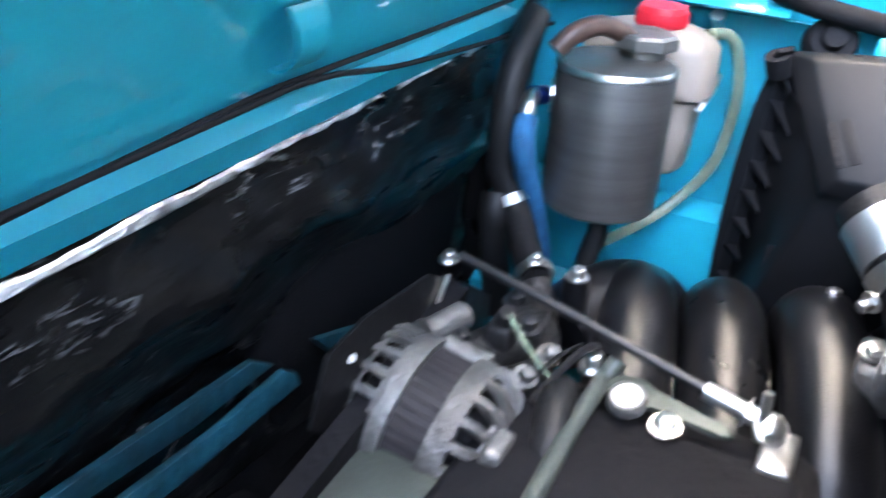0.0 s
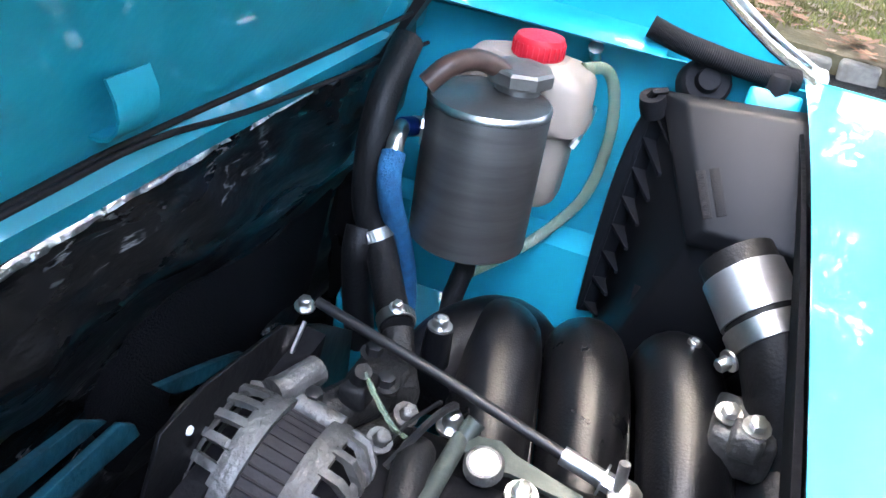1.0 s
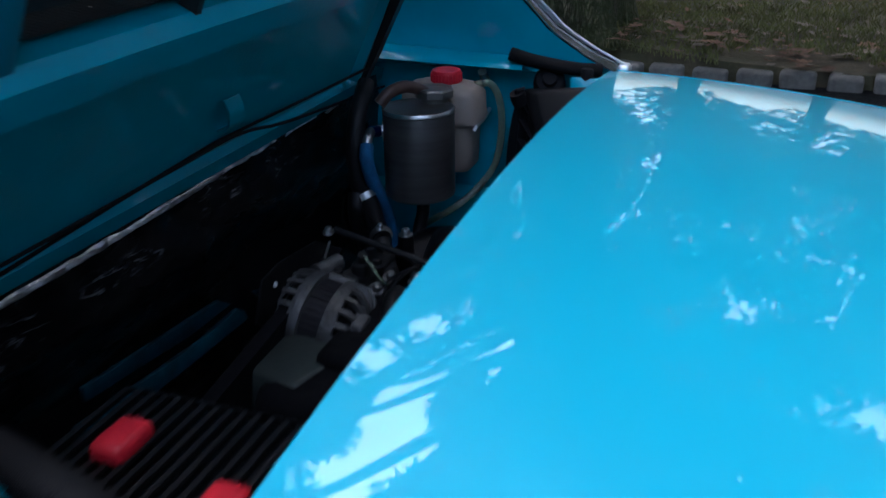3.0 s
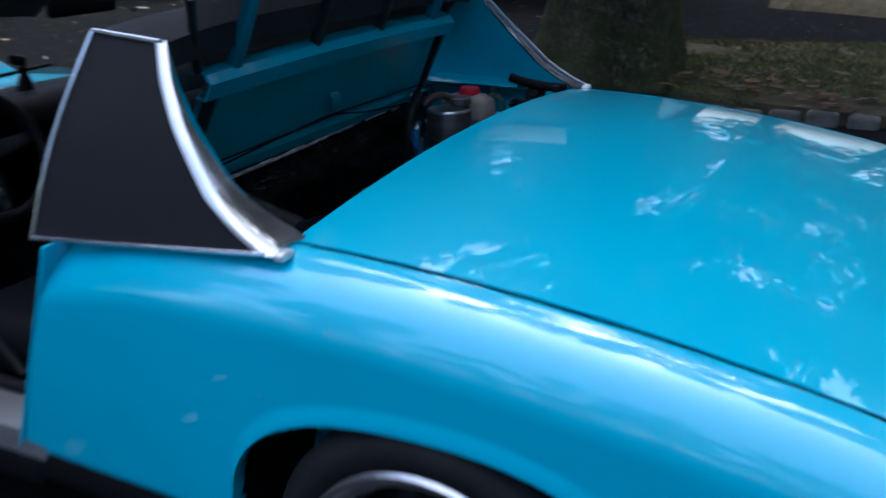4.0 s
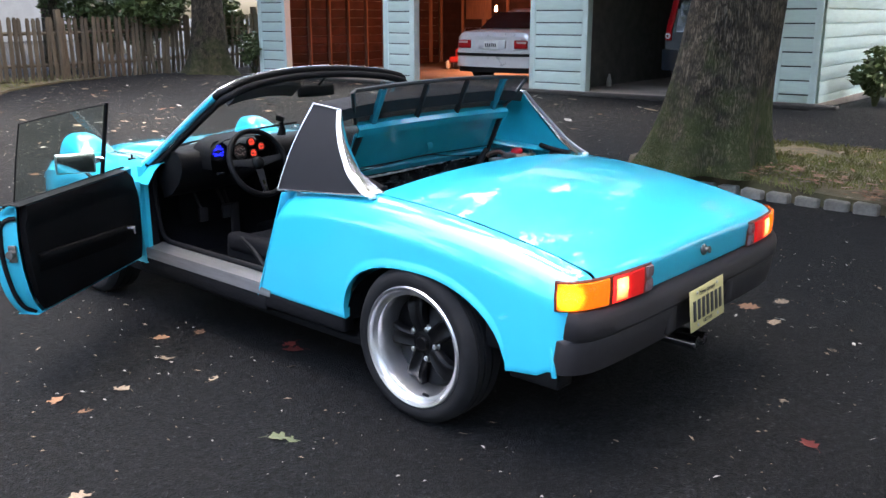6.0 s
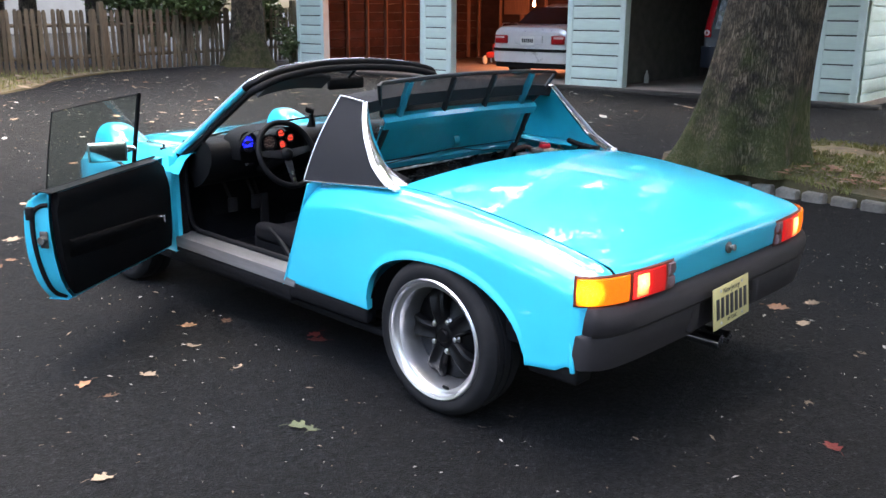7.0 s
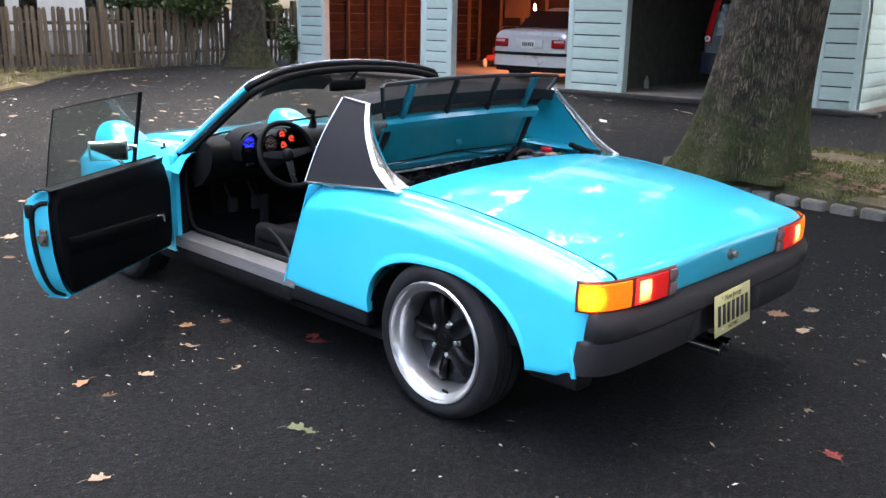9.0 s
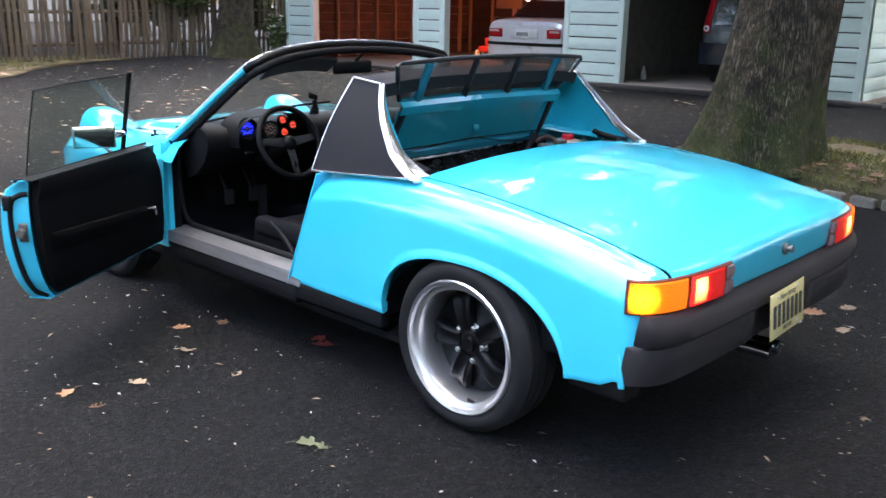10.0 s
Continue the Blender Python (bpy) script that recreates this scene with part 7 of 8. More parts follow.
box(bm, (3.2, -6.0, 1.4), (6.3, 0.10, 2.8))
part("side_wall", bm, SIDING, garage)
bm = bmesh.new()
box(bm, (3.2, 5.72, 1.4), (6.3, 0.10, 2.8))
part("side_wall", bm, SIDING, garage)
clap(0.0, 6.3, -6.05, 2.7, "x")
bm = bmesh.new()
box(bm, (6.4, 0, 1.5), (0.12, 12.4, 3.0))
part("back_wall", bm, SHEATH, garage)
bm = bmesh.new()
box(bm, (3.2, -1.9, 1.4), (6.2, 0.14, 2.8))
part("partition_wall", bm, BLOCK, garage)
bm = bmesh.new()
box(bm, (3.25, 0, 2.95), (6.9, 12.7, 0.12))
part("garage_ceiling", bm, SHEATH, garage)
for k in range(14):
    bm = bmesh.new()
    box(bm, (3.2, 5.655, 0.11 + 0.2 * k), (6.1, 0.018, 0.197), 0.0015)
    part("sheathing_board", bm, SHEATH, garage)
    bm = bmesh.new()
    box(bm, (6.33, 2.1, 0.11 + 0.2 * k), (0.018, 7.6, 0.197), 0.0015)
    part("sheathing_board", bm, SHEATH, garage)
bm = bmesh.new()
grid(bm, lambda u, v: (lerp(-0.5, 7, u), lerp(-6.6, 6.6, v), 3.05 + 1.9 * math.sin(math.pi * u)), 12, 4)
thicken(bm, 0.08)
part("garage_roof", bm, ROOF, garage)
bm = bmesh.new()
box(bm, (3.25, 0, -0.04), (6.6, 12.2, 0.12), 0.01)
part("garage_floor", bm, CONCRETE, garage)
bm = bmesh.new()
box(bm, (-0.13, -0.1, -0.03), (0.2, 12.6, 0.09), 0.025)
part("apron_lip", bm, mat("tarred_apron", (0.03, 0.028, 0.026), 0.85, 0, 0.3, 9, 0.5, 60), garage)
for k in range(7):
    bm = bmesh.new()
    box(bm, (6.28, 5.6 - 0.72 * k, 1.4), (0.09, 0.042, 2.7), 0.003)
    part("wall_stud", bm, STUD, garage)
for k in range(9):
    bm = bmesh.new()
    box(bm, (0.7 + 0.64 * k, 5.6, 1.4), (0.042, 0.09, 2.7), 0.003)
    part("wall_stud", bm, STUD, garage)
bm = bmesh.new()
box(bm, (6.26, 3.0, 0.02), (0.1, 6, 0.045), 0.003)
part("sole_plate", bm, STUD, garage)
bm = bmesh.new()
box(bm, (6.2, 4.3, 1.45), (0.05, 0.8, 0.55), 0.01)
tube(bm, [(6.2, 4.15, 1.2), (6.2, 4.15, 0.05)], 0.04, 8)
part("wall_cabinet", bm, STUD, garage, "pine wall cabinet on a post")
# bare bulb that lights the two open bays
bm = bmesh.new()
lathe(bm, [(0, -0.09), (0.025, -0.08), (0.032, -0.055), (0.02, -0.02), (0.014, 0), (0.014, 0.04)], 14, pose(3.4, 1.83, 1.44))
part("light_bulb", bm, mat("warm_bulb", (1, 0.8, 0.5), 0.3, emit=(1, 0.5, 0.2), power=20), garage, "bare warm light bulb")
lb = new("bulb_light", bpy.data.lights.new("bulb_light", "POINT"))
lb.data.energy, lb.data.color, lb.data.shadow_soft_size = 27, (1.0, 0.34, 0.15), 0.05
lb.matrix_world = GM @ Matrix.Translation((3.4, 1.83, 1.28))


# ---- cars in the garage ----
def gp(x, y, z):
    return GM @ Vector((x, y, z))


SILVER = mat("silver_car_paint", (0.58, 0.58, 0.58), 0.3, 0.25, 0.05, 3, coat=0.8)
NAVY = mat("dark_blue_grey_paint", (0.010, 0.014, 0.022), 0.35, 0, 0.05, 3, coat=0.2)
DARKGLASS = mat("dark_car_glass", (0.01, 0.01, 0.011), 0.06, 0, 0.05, coat=0.5)
REDLAMP = mat("red_lamp_lens", (0.30, 0.008, 0.012), 0.15, 0, 0.1, 30, 0.2, 200)
PLATE2 = mat("white_plate", (0.6, 0.6, 0.55), 0.4)


def saloon():
    c = thing("saloon_car", "silver saloon car parked nose-in inside the garage", "car", gp(0.62, 0.0, 0.02), 4.0)
    w = 0.85

    # stations from the tail forwards: (x, half width factor, deck height, waist height)
    st = [(0.0, 0.93, 0.86, 0.5), (0.03, 0.965, 0.93, 0.5), (0.10, 0.98, 0.965, 0.5), (0.45, 1.0, 0.985, 0.5), (0.62, 1.0, 0.99, 0.5), (4.1, 1.0, 0.9, 0.5)]
    bm = bmesh.new()
    rows = []
    for x, f, zt, _ in st:
        ring = []
        for a in np.linspace(0, math.pi, 25):
            cx, sz = math.cos(a), math.sin(a)
            px = math.copysign(abs(cx) ** 0.22, cx)
            pz = sz ** 0.22
            ring.append((x, w * f * px, 0.34 + (zt - 0.34) * pz))
        rows.append(ring)
    rows_mesh(bm, rows)
    back = [bm.verts.new((0.0, v[1], v[2])) for v in rows[0]]
    bm.faces.new(back)
    part("body", bm, SILVER, c, "silver painted body", 40)
    bm = bmesh.new()
    rows = []
    for x, f, z in ((0.55, 0.86, 0.97), (0.95, 0.70, 1.30), (1.15, 0.66, 1.37), (2.1, 0.68, 1.39), (2.7, 0.84, 0.97)):
        rows.append([(x, w * f * t, 0.96 + (z - 0.96) * (1 - abs(t) ** 6)) for t in np.linspace(-1, 1, 17)])
    rows_mesh(bm, rows)
    part("roof", bm, SILVER, c)
    bm = bmesh.new()
    rows_mesh(bm, [[(lerp(0.575, 0.945, v) - 0.012, w * lerp(0.80, 0.64, v) * t, lerp(0.995, 1.305, v)) for t in np.linspace(-1, 1, 9)] for v in np.linspace(0, 1, 5)])
    part("rear_window", bm, DARKGLASS, c, "dark sloping rear window")
    bm = bmesh.new()
    rows_mesh(bm, [[(lerp(-0.10, 0.04, abs(t) ** 5), w * 0.99 * t, z) for z in (0.30, 0.34, 0.50, 0.575, 0.60)] for t in np.linspace(-1, 1, 21)])
    thicken(bm, 0.03)
    part("bumper", bm, SILVER, c)
    bm = bmesh.new()
    rows_mesh(bm, [[(lerp(-0.118, 0.03, abs(t) ** 5), w * 1.0 * t, z) for z in (0.50, 0.555)] for t in np.linspace(-1, 1, 21)])
    thicken(bm, 0.014)
    part("bumper_strip", bm, TRIM, c)
    bm = bmesh.new()
    rows_mesh(bm, [[(lerp(-0.06, 0.04, abs(t) ** 5), w * 0.93 * t, z) for z in (0.20, 0.32)] for t in np.linspace(-1, 1, 21)])
    thicken(bm, 0.02)
    part("rear_valance", bm, TRIM, c)
    for s in (-1, 1):
        bm = bmesh.new()
        box(bm, (-0.005, s * 0.635, 0.715), (0.05, 0.29, 0.155), 0.02)
        part("tail_lamp", bm, REDLAMP, c, "red tail lamp")
        bm = bmesh.new()
        box(bm, (-0.03, s * 0.66, 0.755), (0.012, 0.21, 0.04), 0.005)
        part("lamp_upper_lens", bm, mat("pale_lamp_lens", (0.5, 0.3, 0.28), 0.2), c)
        bm = bmesh.new()
        lathe(bm, [(0.3, -0.1), (0.31, 0), (0.3, 0.1), (0.2, 0.1), (0, 0.08), (0, -0.08), (0.2, -0.1)], 28, axes((0.75, s * 0.72, 0.30), (0, 1, 0)))
        part("wheel", bm, TYRE, c)
    bm = bmesh.new()
    box(bm, (-0.012, 0.0, 0.715), (0.03, 0.60, 0.16), 0.01)
    part("plate_recess", bm, SILVER, c)
    bm = bmesh.new()
    box(bm, (-0.034, 0.02, 0.70), (0.008, 0.31, 0.155), 0.003)
    part("licence_plate", bm, PLATE2, c, "pale licence plate in a dark holder")
    bm = bmesh.new()
    for k in range(6):
        box(bm, (-0.040, 0.13 - 0.044 * k, 0.70), (0.004, 0.028, 0.07), 0.001)
    part("plate_characters", bm, PLATE_INK, c)
    bm = bmesh.new()
    lathe(bm, [(0, 0.006), (0.03, 0.005), (0.036, 0)], 18, axes((-0.002, 0.03, 0.875), (-1, 0, 0.3)))
    part("badge", bm, STEEL, c)
    return c


def suv():
    c = thing("estate_car", "dark blue-grey crossover parked in the garage bay", "car", gp(0.9, -4.15, 0.02), 4.0)
    bm = bmesh.new()
    rows = []
    for x, f, zb, zt in ((0.0, 0.92, 0.42, 1.5), (0.04, 0.97, 0.36, 1.56), (0.2, 1.0, 0.34, 1.62), (1.0, 1.0, 0.32, 1.68), (2.6, 1.0, 0.32, 1.66), (3.4, 1.0, 0.32, 1.0), (4.4, 0.95, 0.34, 0.85)):
        ring = []
        for a in np.linspace(0, math.pi, 29):
            cx, sz = math.cos(a), math.sin(a)
            z = zb + (zt - zb) * sz ** 0.4
            tuck = 1 - 0.16 * max(0, (z - 1.0) / 0.65)
            ring.append((x + 0.14 * max(0, (z - 0.95) / 0.7), 0.89 * f * tuck * math.copysign(abs(cx) ** 0.4, cx), z))
        rows.append(ring)
    rows_mesh(bm, rows)
    bm.faces.new([bm.verts.new(p) for p in rows[0]])
    part("body", bm, NAVY, c, "dark blue-grey body", 40)
    bm = bmesh.new()
    rows_mesh(bm, [[(0.14 * max(0, (z - 0.95) / 0.7) - 0.012, 0.66 * t * (1 - 0.1 * (z - 1.0)), z) for z in np.linspace(0.96, 1.45, 5)] for t in np.linspace(-1, 1, 9)])
    part("rear_window", bm, DARKGLASS, c)
    for s in (-1, 1):
        bm = bmesh.new()
        rows_mesh(bm, [[(0.14 * max(0, (z - 0.95) / 0.7) + d, s * (lerp(0.73, 0.865, u) - 0.13 * max(0, z - 1.0)), z) for u, d in ((0, -0.022), (0.6, -0.018), (1.0, 0.045))] for z in np.linspace(0.83, 1.52, 9)])
        thicken(bm, 0.02)
        part("tail_lamp", bm, REDLAMP, c, "tall red tail lamp")
        bm = bmesh.new()
        lathe(bm, [(0.02, 0.012), (0.045, 0.004), (0.05, 0)], 14, axes((-0.03, s * 0.79, 0.90), (-1, 0, 0)))
        part("lamp_lens", bm, mat("clear_lamp_lens", (0.6, 0.5, 0.5), 0.15), c)
        bm = bmesh.new()
        lathe(bm, [(0.33, -0.11), (0.34, 0), (0.33, 0.11), (0.2, 0.11), (0, 0.08), (0, -0.08), (0.2, -0.11)], 28, axes((0.7, s * 0.76, 0.33), (0, 1, 0)))
        part("wheel", bm, TYRE, c)
    bm = bmesh.new()
    rows_mesh(bm, [[(lerp(-0.1, 0.03, abs(t) ** 5), 0.9 * t, z) for z in (0.34, 0.40, 0.62, 0.68)] for t in np.linspace(-1, 1, 17)])
    thicken(bm, 0.03)
    part("bumper", bm, NAVY, c)
    return c


saloon()
suv()
mower = thing("lawn_mower", "small red lawn mower on the garage floor", "lawn mower", gp(4.2, 3.35, 0.02), 20)
MRED = mat("red_mower_paint", (0.5, 0.04, 0.03), 0.4, 0, 0.15, 9)
bm = bmesh.new()
box(bm, (0, 0, 0.22), (0.55, 0.5, 0.14), 0.05)
part("deck", bm, MRED, mower)
bm = bmesh.new()
box(bm, (0, 0, 0.38), (0.28, 0.28, 0.2), 0.05)
part("engine_cover", bm, MRED, mower)
for x in (-0.24, 0.24):
    for y in (-0.27, 0.27):
        bm = bmesh.new()
        lathe(bm, [(0, 0.03), (0.06, 0.03), (0.1, 0.025), (0.105, 0), (0.1, -0.025), (0, -0.03)], 18, axes((x, y, 0.105), (0, 1, 0)))
        part("wheel", bm, PLATE2, mower, "pale mower wheel")
bm = bmesh.new()
tube(bm, [(0.2, -0.2, 0.25), (0.75, -0.2, 0.95), (0.75, 0.2, 0.95), (0.2, 0.2, 0.25)], 0.014, 8)
part("handle", bm, STEEL, mower)
bm = bmesh.new()
lathe(bm, [(0, 0), (0.045, 0), (0.047, 0.1), (0.03, 0.16), (0.018, 0.19), (0.018, 0.22), (0, 0.22)], 16)
b_ = part("spray_bottle", bm, PLATE2)
b_.matrix_world = Matrix.Translation(gp(1.2, -2.15, 0.02))
tagged(b_, "small pale plastic bottle on the garage floor", "bottle")

# ---- picket fence ----
FENCE = mat("weathered_brown_picket", (0.105, 0.078, 0.048), 0.9, 0, 0.3, 9, 0.4, 90, stretch=(5, 5, 0.7), dirt=0.4, dirt_col=(0.05, 0.045, 0.04), per_piece=0.35)
fence = thing("picket_fence", "weathered brown wooden picket fence", "fence", (0, 0, 0))
rnd = random.Random(4)
pick = []
for k in range(6):
    bm = bmesh.new()
    h = 1.22 + rnd.uniform(-0.04, 0.03)
    prism(bm, [(-0.038, 0), (0.038, 0), (0.038, h - 0.05), (0.02, h), (-0.02, h), (-0.038, h - 0.05)], 0.02, Matrix(((1, 0, 0, 0), (0, 0, -1, 0), (0, 1, 0, 0), (0, 0, 0, 1))), 0.002)
    me = bpy.data.meshes.new("picket")
    finish(me, bm)
    me.materials.append(FENCE)
    pick.append(me)


def fence_y(x):
    return 15.10 + 0.03 * (x - 3.0)


x = -4.0
while x < 12.5:
    ob = new("picket", pick[rnd.randrange(6)])
    ob.parent = fence
    ob.matrix_basis = pose(x, fence_y(x), ground_z(x, fence_y(x)) + 0.01, rnd.uniform(-1.5, 1.5), rnd.uniform(-2.2, 2.2), rnd.uniform(-4, 4))
    x += 0.118 + rnd.uniform(-0.008, 0.012)
for z in (0.32, 0.92):
    bm = bmesh.new()
    tube(bm, [(x, fence_y(x) + 0.03, ground_z(x, 15) + z) for x in np.linspace(-4, 12.5, 12)], 0.035, 4)
    part("rail", bm, FENCE, fence)
for x in (-2.6, -0.2, 2.2, 5.25, 7.6, 10.0):
    bm = bmesh.new()
    box(bm, (x, fence_y(x) + 0.01, ground_z(x, 15) + 0.68), (0.11, 0.11, 1.36), 0.008)
    part("fence_post", bm, FENCE, fence)

# ---- behind the fence ----
bm = bmesh.new()
rows_mesh(bm, [[(p.x + d * 0.0, p.y + d, p.z + (0.10 if abs(d) > 0.2 else 0.0)) for d in (-0.26, -0.22, 0.0, 0.22, 0.26)] for p in curve_pts([(2.2, 16.6, 0.75), (2.9, 16.6, 1.15), (3.6, 16.6, 1.55), (4.4, 16.6, 1.75)], 16)])
thicken(bm, 0.02)
tagged(part("playground_slide", bm, mat("yellow_plastic", (0.62, 0.36, 0.12), 0.4, 0, 0.1, 5)), "faded yellow plastic slide behind the fence", "slide")
rnd = random.Random(21)
slim = [tree("slim woodland tree behind the fence", (4 + 3.1 * k, 18.5 + k, ground_z(5, 19)), 0.13 + 0.03 * k, 0.26, 7.5, (0.02 * k - 0.02, 0.02), cloud(7, 2.6, 4.5, 12, 0.9, 1.7, 40 + k), 2600, 0.17, 30 + k, 0.2, 4) for k in range(3)]
for k in range(13):
    bx, by = rnd.uniform(-3, 13), rnd.uniform(17, 26)
    copy_thing(slim[k % 3], pose(bx, by, ground_z(bx, by), 0, 0, rnd.uniform(0, 360)))
tall = [tree("tall tree behind the garage", (19 + 3 * k, -14 + 9 * k, ground_z(20, 0)), 0.26, 0.42, 10, (0.01 * k, -0.01), cloud(44, 3.9, 2.5, 16, 0.75, 1.4, 80 + k), 11000, 0.19, 60 + k, 0.2, 4) for k in range(3)]
for k in range(11):
    bx, by = rnd.uniform(18, 26), -18 + 3.2 * k
    copy_thing(tall[k % 3], pose(bx, by, ground_z(bx, by), 0, 0, rnd.uniform(0, 360)))
# out-of-view trees added to hold back sky light and darken reflections
for k in range(15):
    a = radians(150 + 14 * k) if k < 4 else radians(204 + 9 * (k - 4))
    d = rnd.uniform(26, 34) if k < 9 else rnd.uniform(10.5, 15)
    bx, by = 1 + d * math.cos(a), d * math.sin(a)
    tagged(copy_thing(tall[k % 3], pose(bx, by, ground_z(bx, by), 0, 0, rnd.uniform(0, 360))), "unseen tall tree added to block low sky light")
# more unseen trees added, closing the sky on the far left
for k in range(8):
    bx, by = -14 + 1.6 * k + rnd.uniform(-0.6, 0.6), 19 + rnd.uniform(-2, 4)
    tagged(copy_thing(tall[k % 3], pose(bx, by, ground_z(bx, by), 0, 0, rnd.uniform(0, 360))), "unseen tall tree added beyond the fence")
for k, (sx, sy, sz, r) in enumerate(((7.25, 15.7, 1.7, 0.85), (8.0, 16.4, 1.6, 0.9), (9.4, 15.9, 1.4, 0.8), (9.3, 14.45, 0.8, 0.5), (7.0, 17.5, 1.9, 1.1), (10.9, 1.78, 0.55, 0.34), (11.5, 1.74, 0.7, 0.4))):
    s_ = thing("shrub", "leafy green shrub by the fence" if sy > 5 else "small leafy shrub against the garage side wall", "shrub", (sx, sy, ground_z(sx, sy)), 0, "shrubs")
    ob = new("foliage", crown_mesh(cloud(7, r * 0.6, sz * 0.45, sz, r * 0.35, r * 0.6, 90 + k), 2600 if r > 0.5 else 500, 0.075, 90 + k))
    ob.parent = s_
    for a in range(5):
        bm = bmesh.new()
        tube(bm, [(0, 0, -0.05), (0.3 * r * math.cos(a * 1.3), 0.3 * r * math.sin(a * 1.3), sz * 0.7)], [0.025, 0.008], 6)
        part("stem", bm, bpy.data.materials["mossy_oak_bark"], s_)
bm = bmesh.new()
box(bm, (6, 33, 2.2), (14, 6, 4.4), 0)
prism(bm, [(-7.4, 0), (7.4, 0), (0, 3)], 6.4, Matrix(((1, 0, 0, 6), (0, 0, 1, 29.8), (0, 1, 0, 4.4), (0, 0, 0, 1))))
tagged(part("neighbour_house", bm, mat("white_house_siding", (0.3, 0.3, 0.29), 0.7, 0, 0.1, 3)), "pale neighbouring house glimpsed through the trees", "house")

# ---- fallen leaves and litter ----
def leaf_mesh(seed, lobes):
    """A dry lobed leaf, folded along its rib and curled at the tips."""
    rnd = random.Random(seed)
    bm = bmesh.new()
    n = 22
    half = []
    for k in range(n + 1):
        t = k / n
        w = math.sin(math.pi * t ** 0.8) * (0.34 + 0.16 * math.cos(2 * math.pi * lobes * t + 0.6) * (0.3 + 0.7 * t))
        half.append((t - 0.5, max(0.01, w)))
    curl = rnd.uniform(0.15, 0.5)
    rows = []
    for x, w in half:
        r = []
        for e in (-1, -0.55, 0, 0.55, 1):
            y = e * w
            z = 0.05 + curl * (x * x * 0.5 + y * y * 1.1) + 0.06 * abs(e) * w + 0.03 * noise.noise((x * 5, y * 5, seed))
            r.append((x + 0.05 * abs(e), y, z))
        rows.append(r)
    rows_mesh(bm, rows)
    tube(bm, [(-0.5, 0, 0.16), (-0.66, 0.02, 0.14), (-0.82, 0.06, 0.06)], 0.012, 5)
    me = bpy.data.meshes.new("leaf")
    finish(me, bm, 80)
    return me


kinds = []
for mi, m_ in enumerate((LEAFD, LEAFP, LEAFR, LEAFY)):
    for k in range(3):
        me = leaf_mesh(mi * 10 + k, 3 + k % 2)
        me.materials.append(m_)
        kinds.append((me, ("curled brown oak leaf lying on the asphalt", "pale dry leaf lying on the asphalt", "wet red leaf lying on the asphalt", "green leaf sprig lying on the asphalt")[mi]))


def fallen(x, y, size, kind, turn, z=None, group="fallen leaves", note=""):
    me, label = kinds[kind]
    label = note or label
    ob = new("leaf", me)
    h = ground_z(x, y) if z is None else z
    ob.matrix_world = pose(x, y, h - 0.002, rnd.uniform(-8, 8), rnd.uniform(-8, 8), turn) @ Matrix.Diagonal((size, size, size * 0.7, 1))
    tagged(ob, label, "leaf", group)


rnd = random.Random(17)
for x, y, s_, k in ((-1.62, 1.12, 0.085, 0), (-1.38, 1.035, 0.085, 3 + 0), (-1.07, 1.20, 0.09, 4), (-0.63, 0.85, 0.10, 6), (-0.60, 0.92, 0.08, 7), (-1.22, 0.20, 0.10, 9), (-1.20, 0.15, 0.07, 10), (-0.005, -1.26, 0.085, 8), (-1.585, 0.945, 0.06, 1), (-0.95, 1.45, 0.08, 2), (-0.78, 1.38, 0.07, 0), (-1.9, 0.35, 0.09, 3), (-1.45, -0.55, 0.07, 6), (-0.62, -0.3, 0.03, 4), (-0.75, -0.28, 0.04, 5), (1.35, -0.45, 0.12, 1), (1.2, -0.65, 0.09, 3), (1.55, -0.55, 0.09, 4), (1.0, -1.0, 0.05, 4), (0.3, -1.05, 0.05, 3)):
    fallen(x, y, s_, k, rnd.uniform(0, 360))
n = 0
while n < 150:
    x, y = rnd.uniform(-4.5, 9.2), rnd.uniform(-2.5, 15)
    if -0.95 < x < 0.95 and -1.2 < y < 3.6 or (3.8 < x < 6.6 and y < 2.2) or (y > 14.4):
        continue
    if rnd.random() > (0.25 if y < 3 else 1.0):
        continue
    n += 1
    fallen(x, y, rnd.uniform(0.05, 0.11) if y < 3 else rnd.uniform(0.08, 0.15), rnd.choice((0, 1, 2, 3, 4, 5, 3, 4, 5)), rnd.uniform(0, 360))


SCRAP = mat("bleached_straw_scrap", (0.34, 0.32, 0.29), 0.8, 0, 0.4, 30)


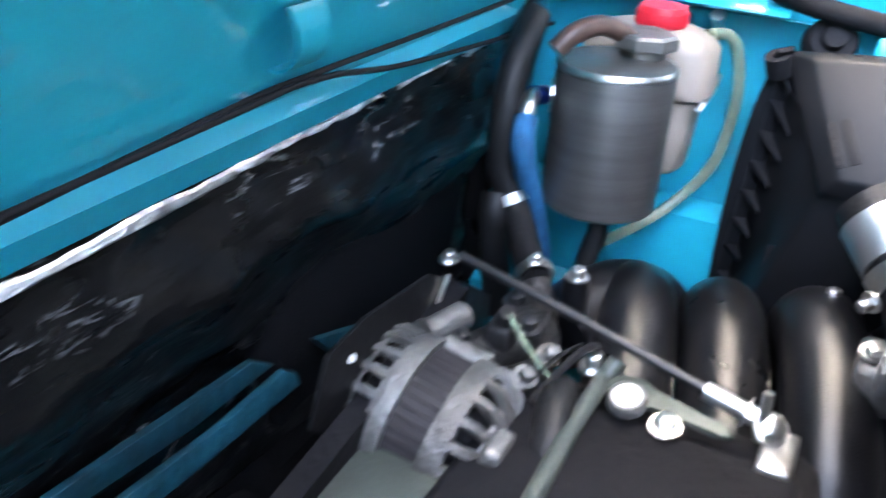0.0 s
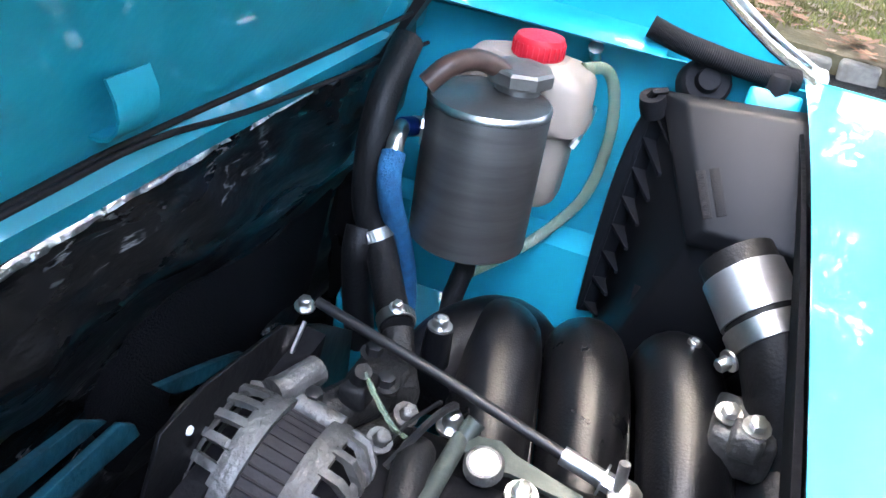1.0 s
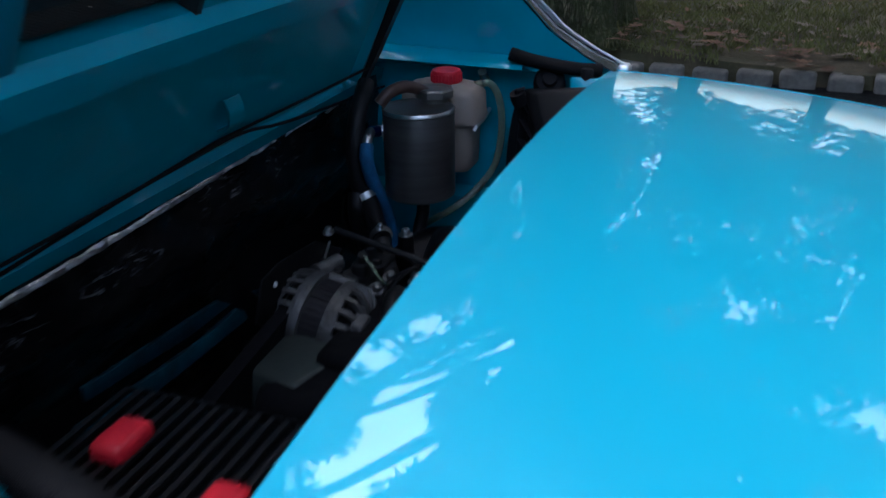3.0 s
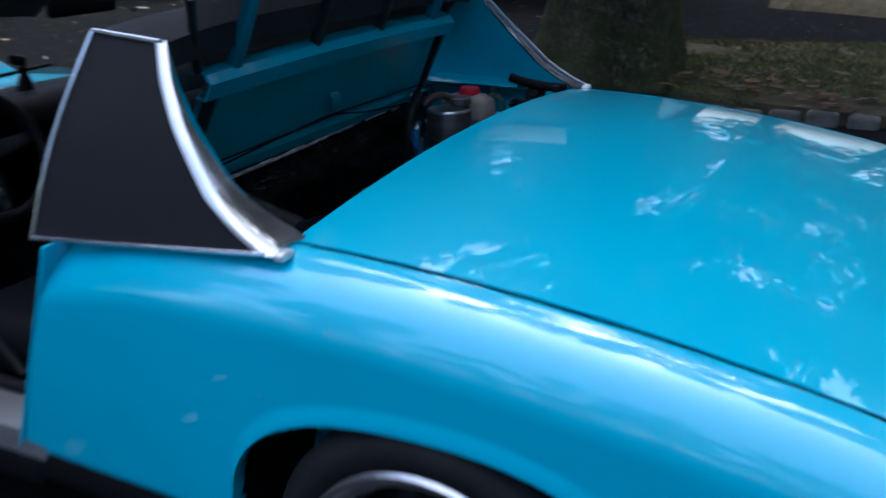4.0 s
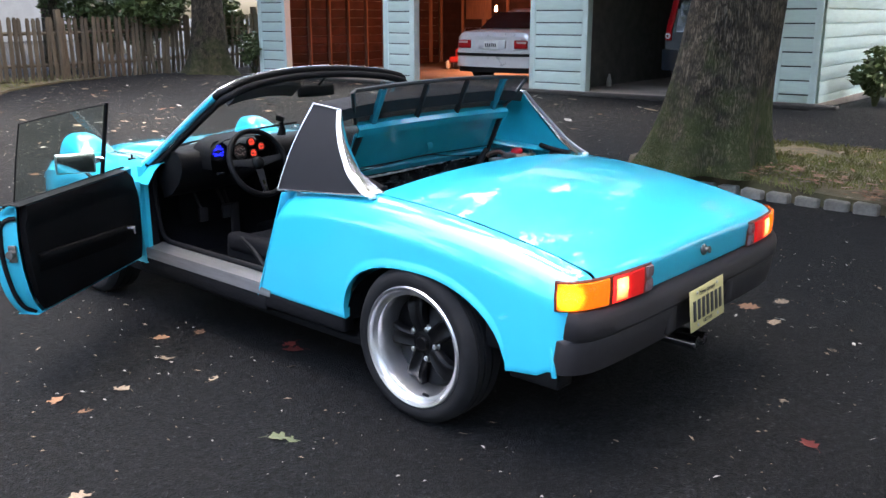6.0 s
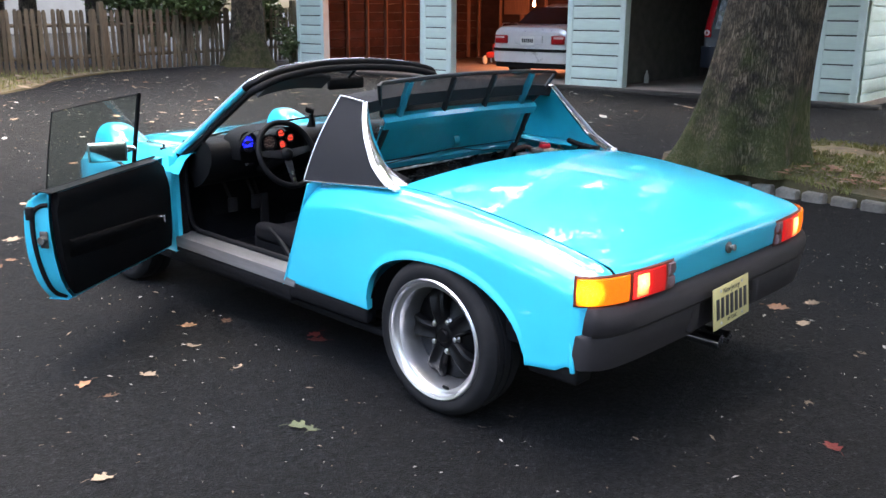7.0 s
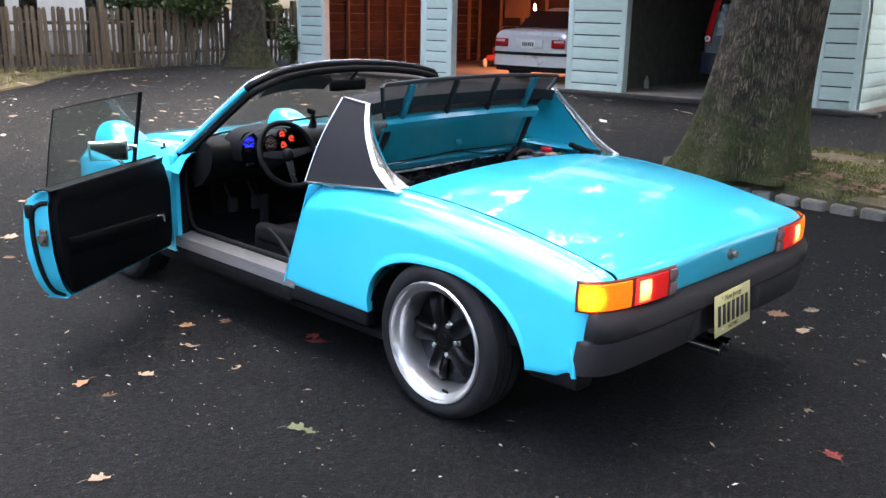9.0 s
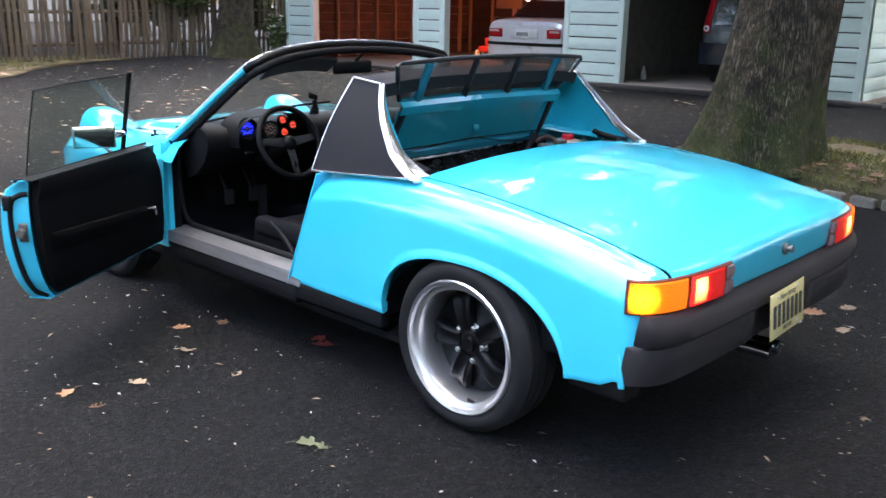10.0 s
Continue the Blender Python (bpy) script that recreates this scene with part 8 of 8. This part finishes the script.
def litter(name, count, region, sizes, materials, label, ok, height, slim=(0.15, 0.7)):
    """Countless small scraps as one mesh for each colour."""
    for mi, m_ in enumerate(materials):
        r2 = random.Random(50 + mi)
        verts, faces = [], []
        k = 0
        while k < count:
            x, y = r2.uniform(region[0], region[1]), r2.uniform(region[2], region[3])
            if not ok(x, y):
                continue
            k += 1
            z = height(x, y)
            a, s_ = r2.uniform(0, 6.28), r2.uniform(*sizes) * (1 if r2.random() < 0.85 else 2.2)
            w = s_ * r2.uniform(*slim)
            c, d = math.cos(a), math.sin(a)
            t = r2.uniform(0.0, 0.5) * s_
            i = len(verts)
            verts += [(x + c * s_, y + d * s_, z + 0.001 + t), (x - d * w, y + c * w, z + 0.002 + t * 0.3), (x - c * s_, y - d * s_, z + 0.001), (x + d * w, y - c * w, z + 0.004 + t * 0.6)]
            faces += [(i, i + 1, i + 2), (i, i + 2, i + 3)]
        me = bpy.data.meshes.new(name)
        me.from_pydata(verts, [], faces)
        me.materials.append(m_)
        tagged(new(name, me), label, "litter", kind="stuff")


litter("driveway_litter", 6500, (-4.5, 9, -2.8, 14.5), (0.003, 0.011), (SCRAP, LEAFP), "small seeds, twigs and leaf scraps on the asphalt", lambda x, y: not (3.8 < x < 6.6 and y < 2.1) and not (-0.7 < x < 0.7 and -0.7 < y < 3), ground_z, (0.08, 0.45))
litter("driveway_leaves", 210, (-3.5, 9.2, 3.8, 14.3), (0.025, 0.055), (LEAFP, SCRAP), "pale dry leaves strewn over the far driveway", lambda x, y: True, ground_z, (0.4, 0.8))
litter("bed_litter", 330, (3.98, 6.4, -6, 1.9), (0.015, 0.045), (LEAFP, LEAFD), "fallen leaves lying on the bed", lambda x, y: True, lambda x, y: ground_z(x, y) + 0.085 + mound(x, y))
for k in range(46):
    x, y = 4.02 + 0.85 * rnd.random(), -0.75 + 1.55 * rnd.random()
    heap = 0.06 * math.exp(-((x - 4.25) ** 2 + (y - 0.3) ** 2) / 0.12)
    fallen(x, y, rnd.uniform(0.07, 0.13), rnd.choice((0, 1, 2, 0, 1, 3, 4)), rnd.uniform(0, 360), ground_z(x, y) + 0.085 + mound(x, y) + heap * rnd.uniform(0.4, 1.2), "oak leaves on the bed", "curled brown oak leaf lying on the bed")
litter("oak_leaf_pile", 110, (3.98, 4.5, -0.3, 0.75), (0.02, 0.04), (LEAFD,), "heap of brown oak leaves at the foot of the oak", lambda x, y: True, lambda x, y: ground_z(x, y) + 0.10 + mound(x, y) + 0.10 * math.exp(-((x - 4.2) ** 2 + (y - 0.35) ** 2) / 0.1) * random.random())
litter("verge_litter", 500, (-5, 6, 11.5, 15.2), (0.03, 0.08), (LEAFP, LEAFD), "dry leaves along the fence", lambda x, y: y > interp(x, [(-6, 10.6), (1, 11.8), (2.2, 12.4), (3, 13.1), (3.7, 14.0), (5.2, 15)]) - 0.3, lambda x, y: ground_z(x, y) + 0.05)
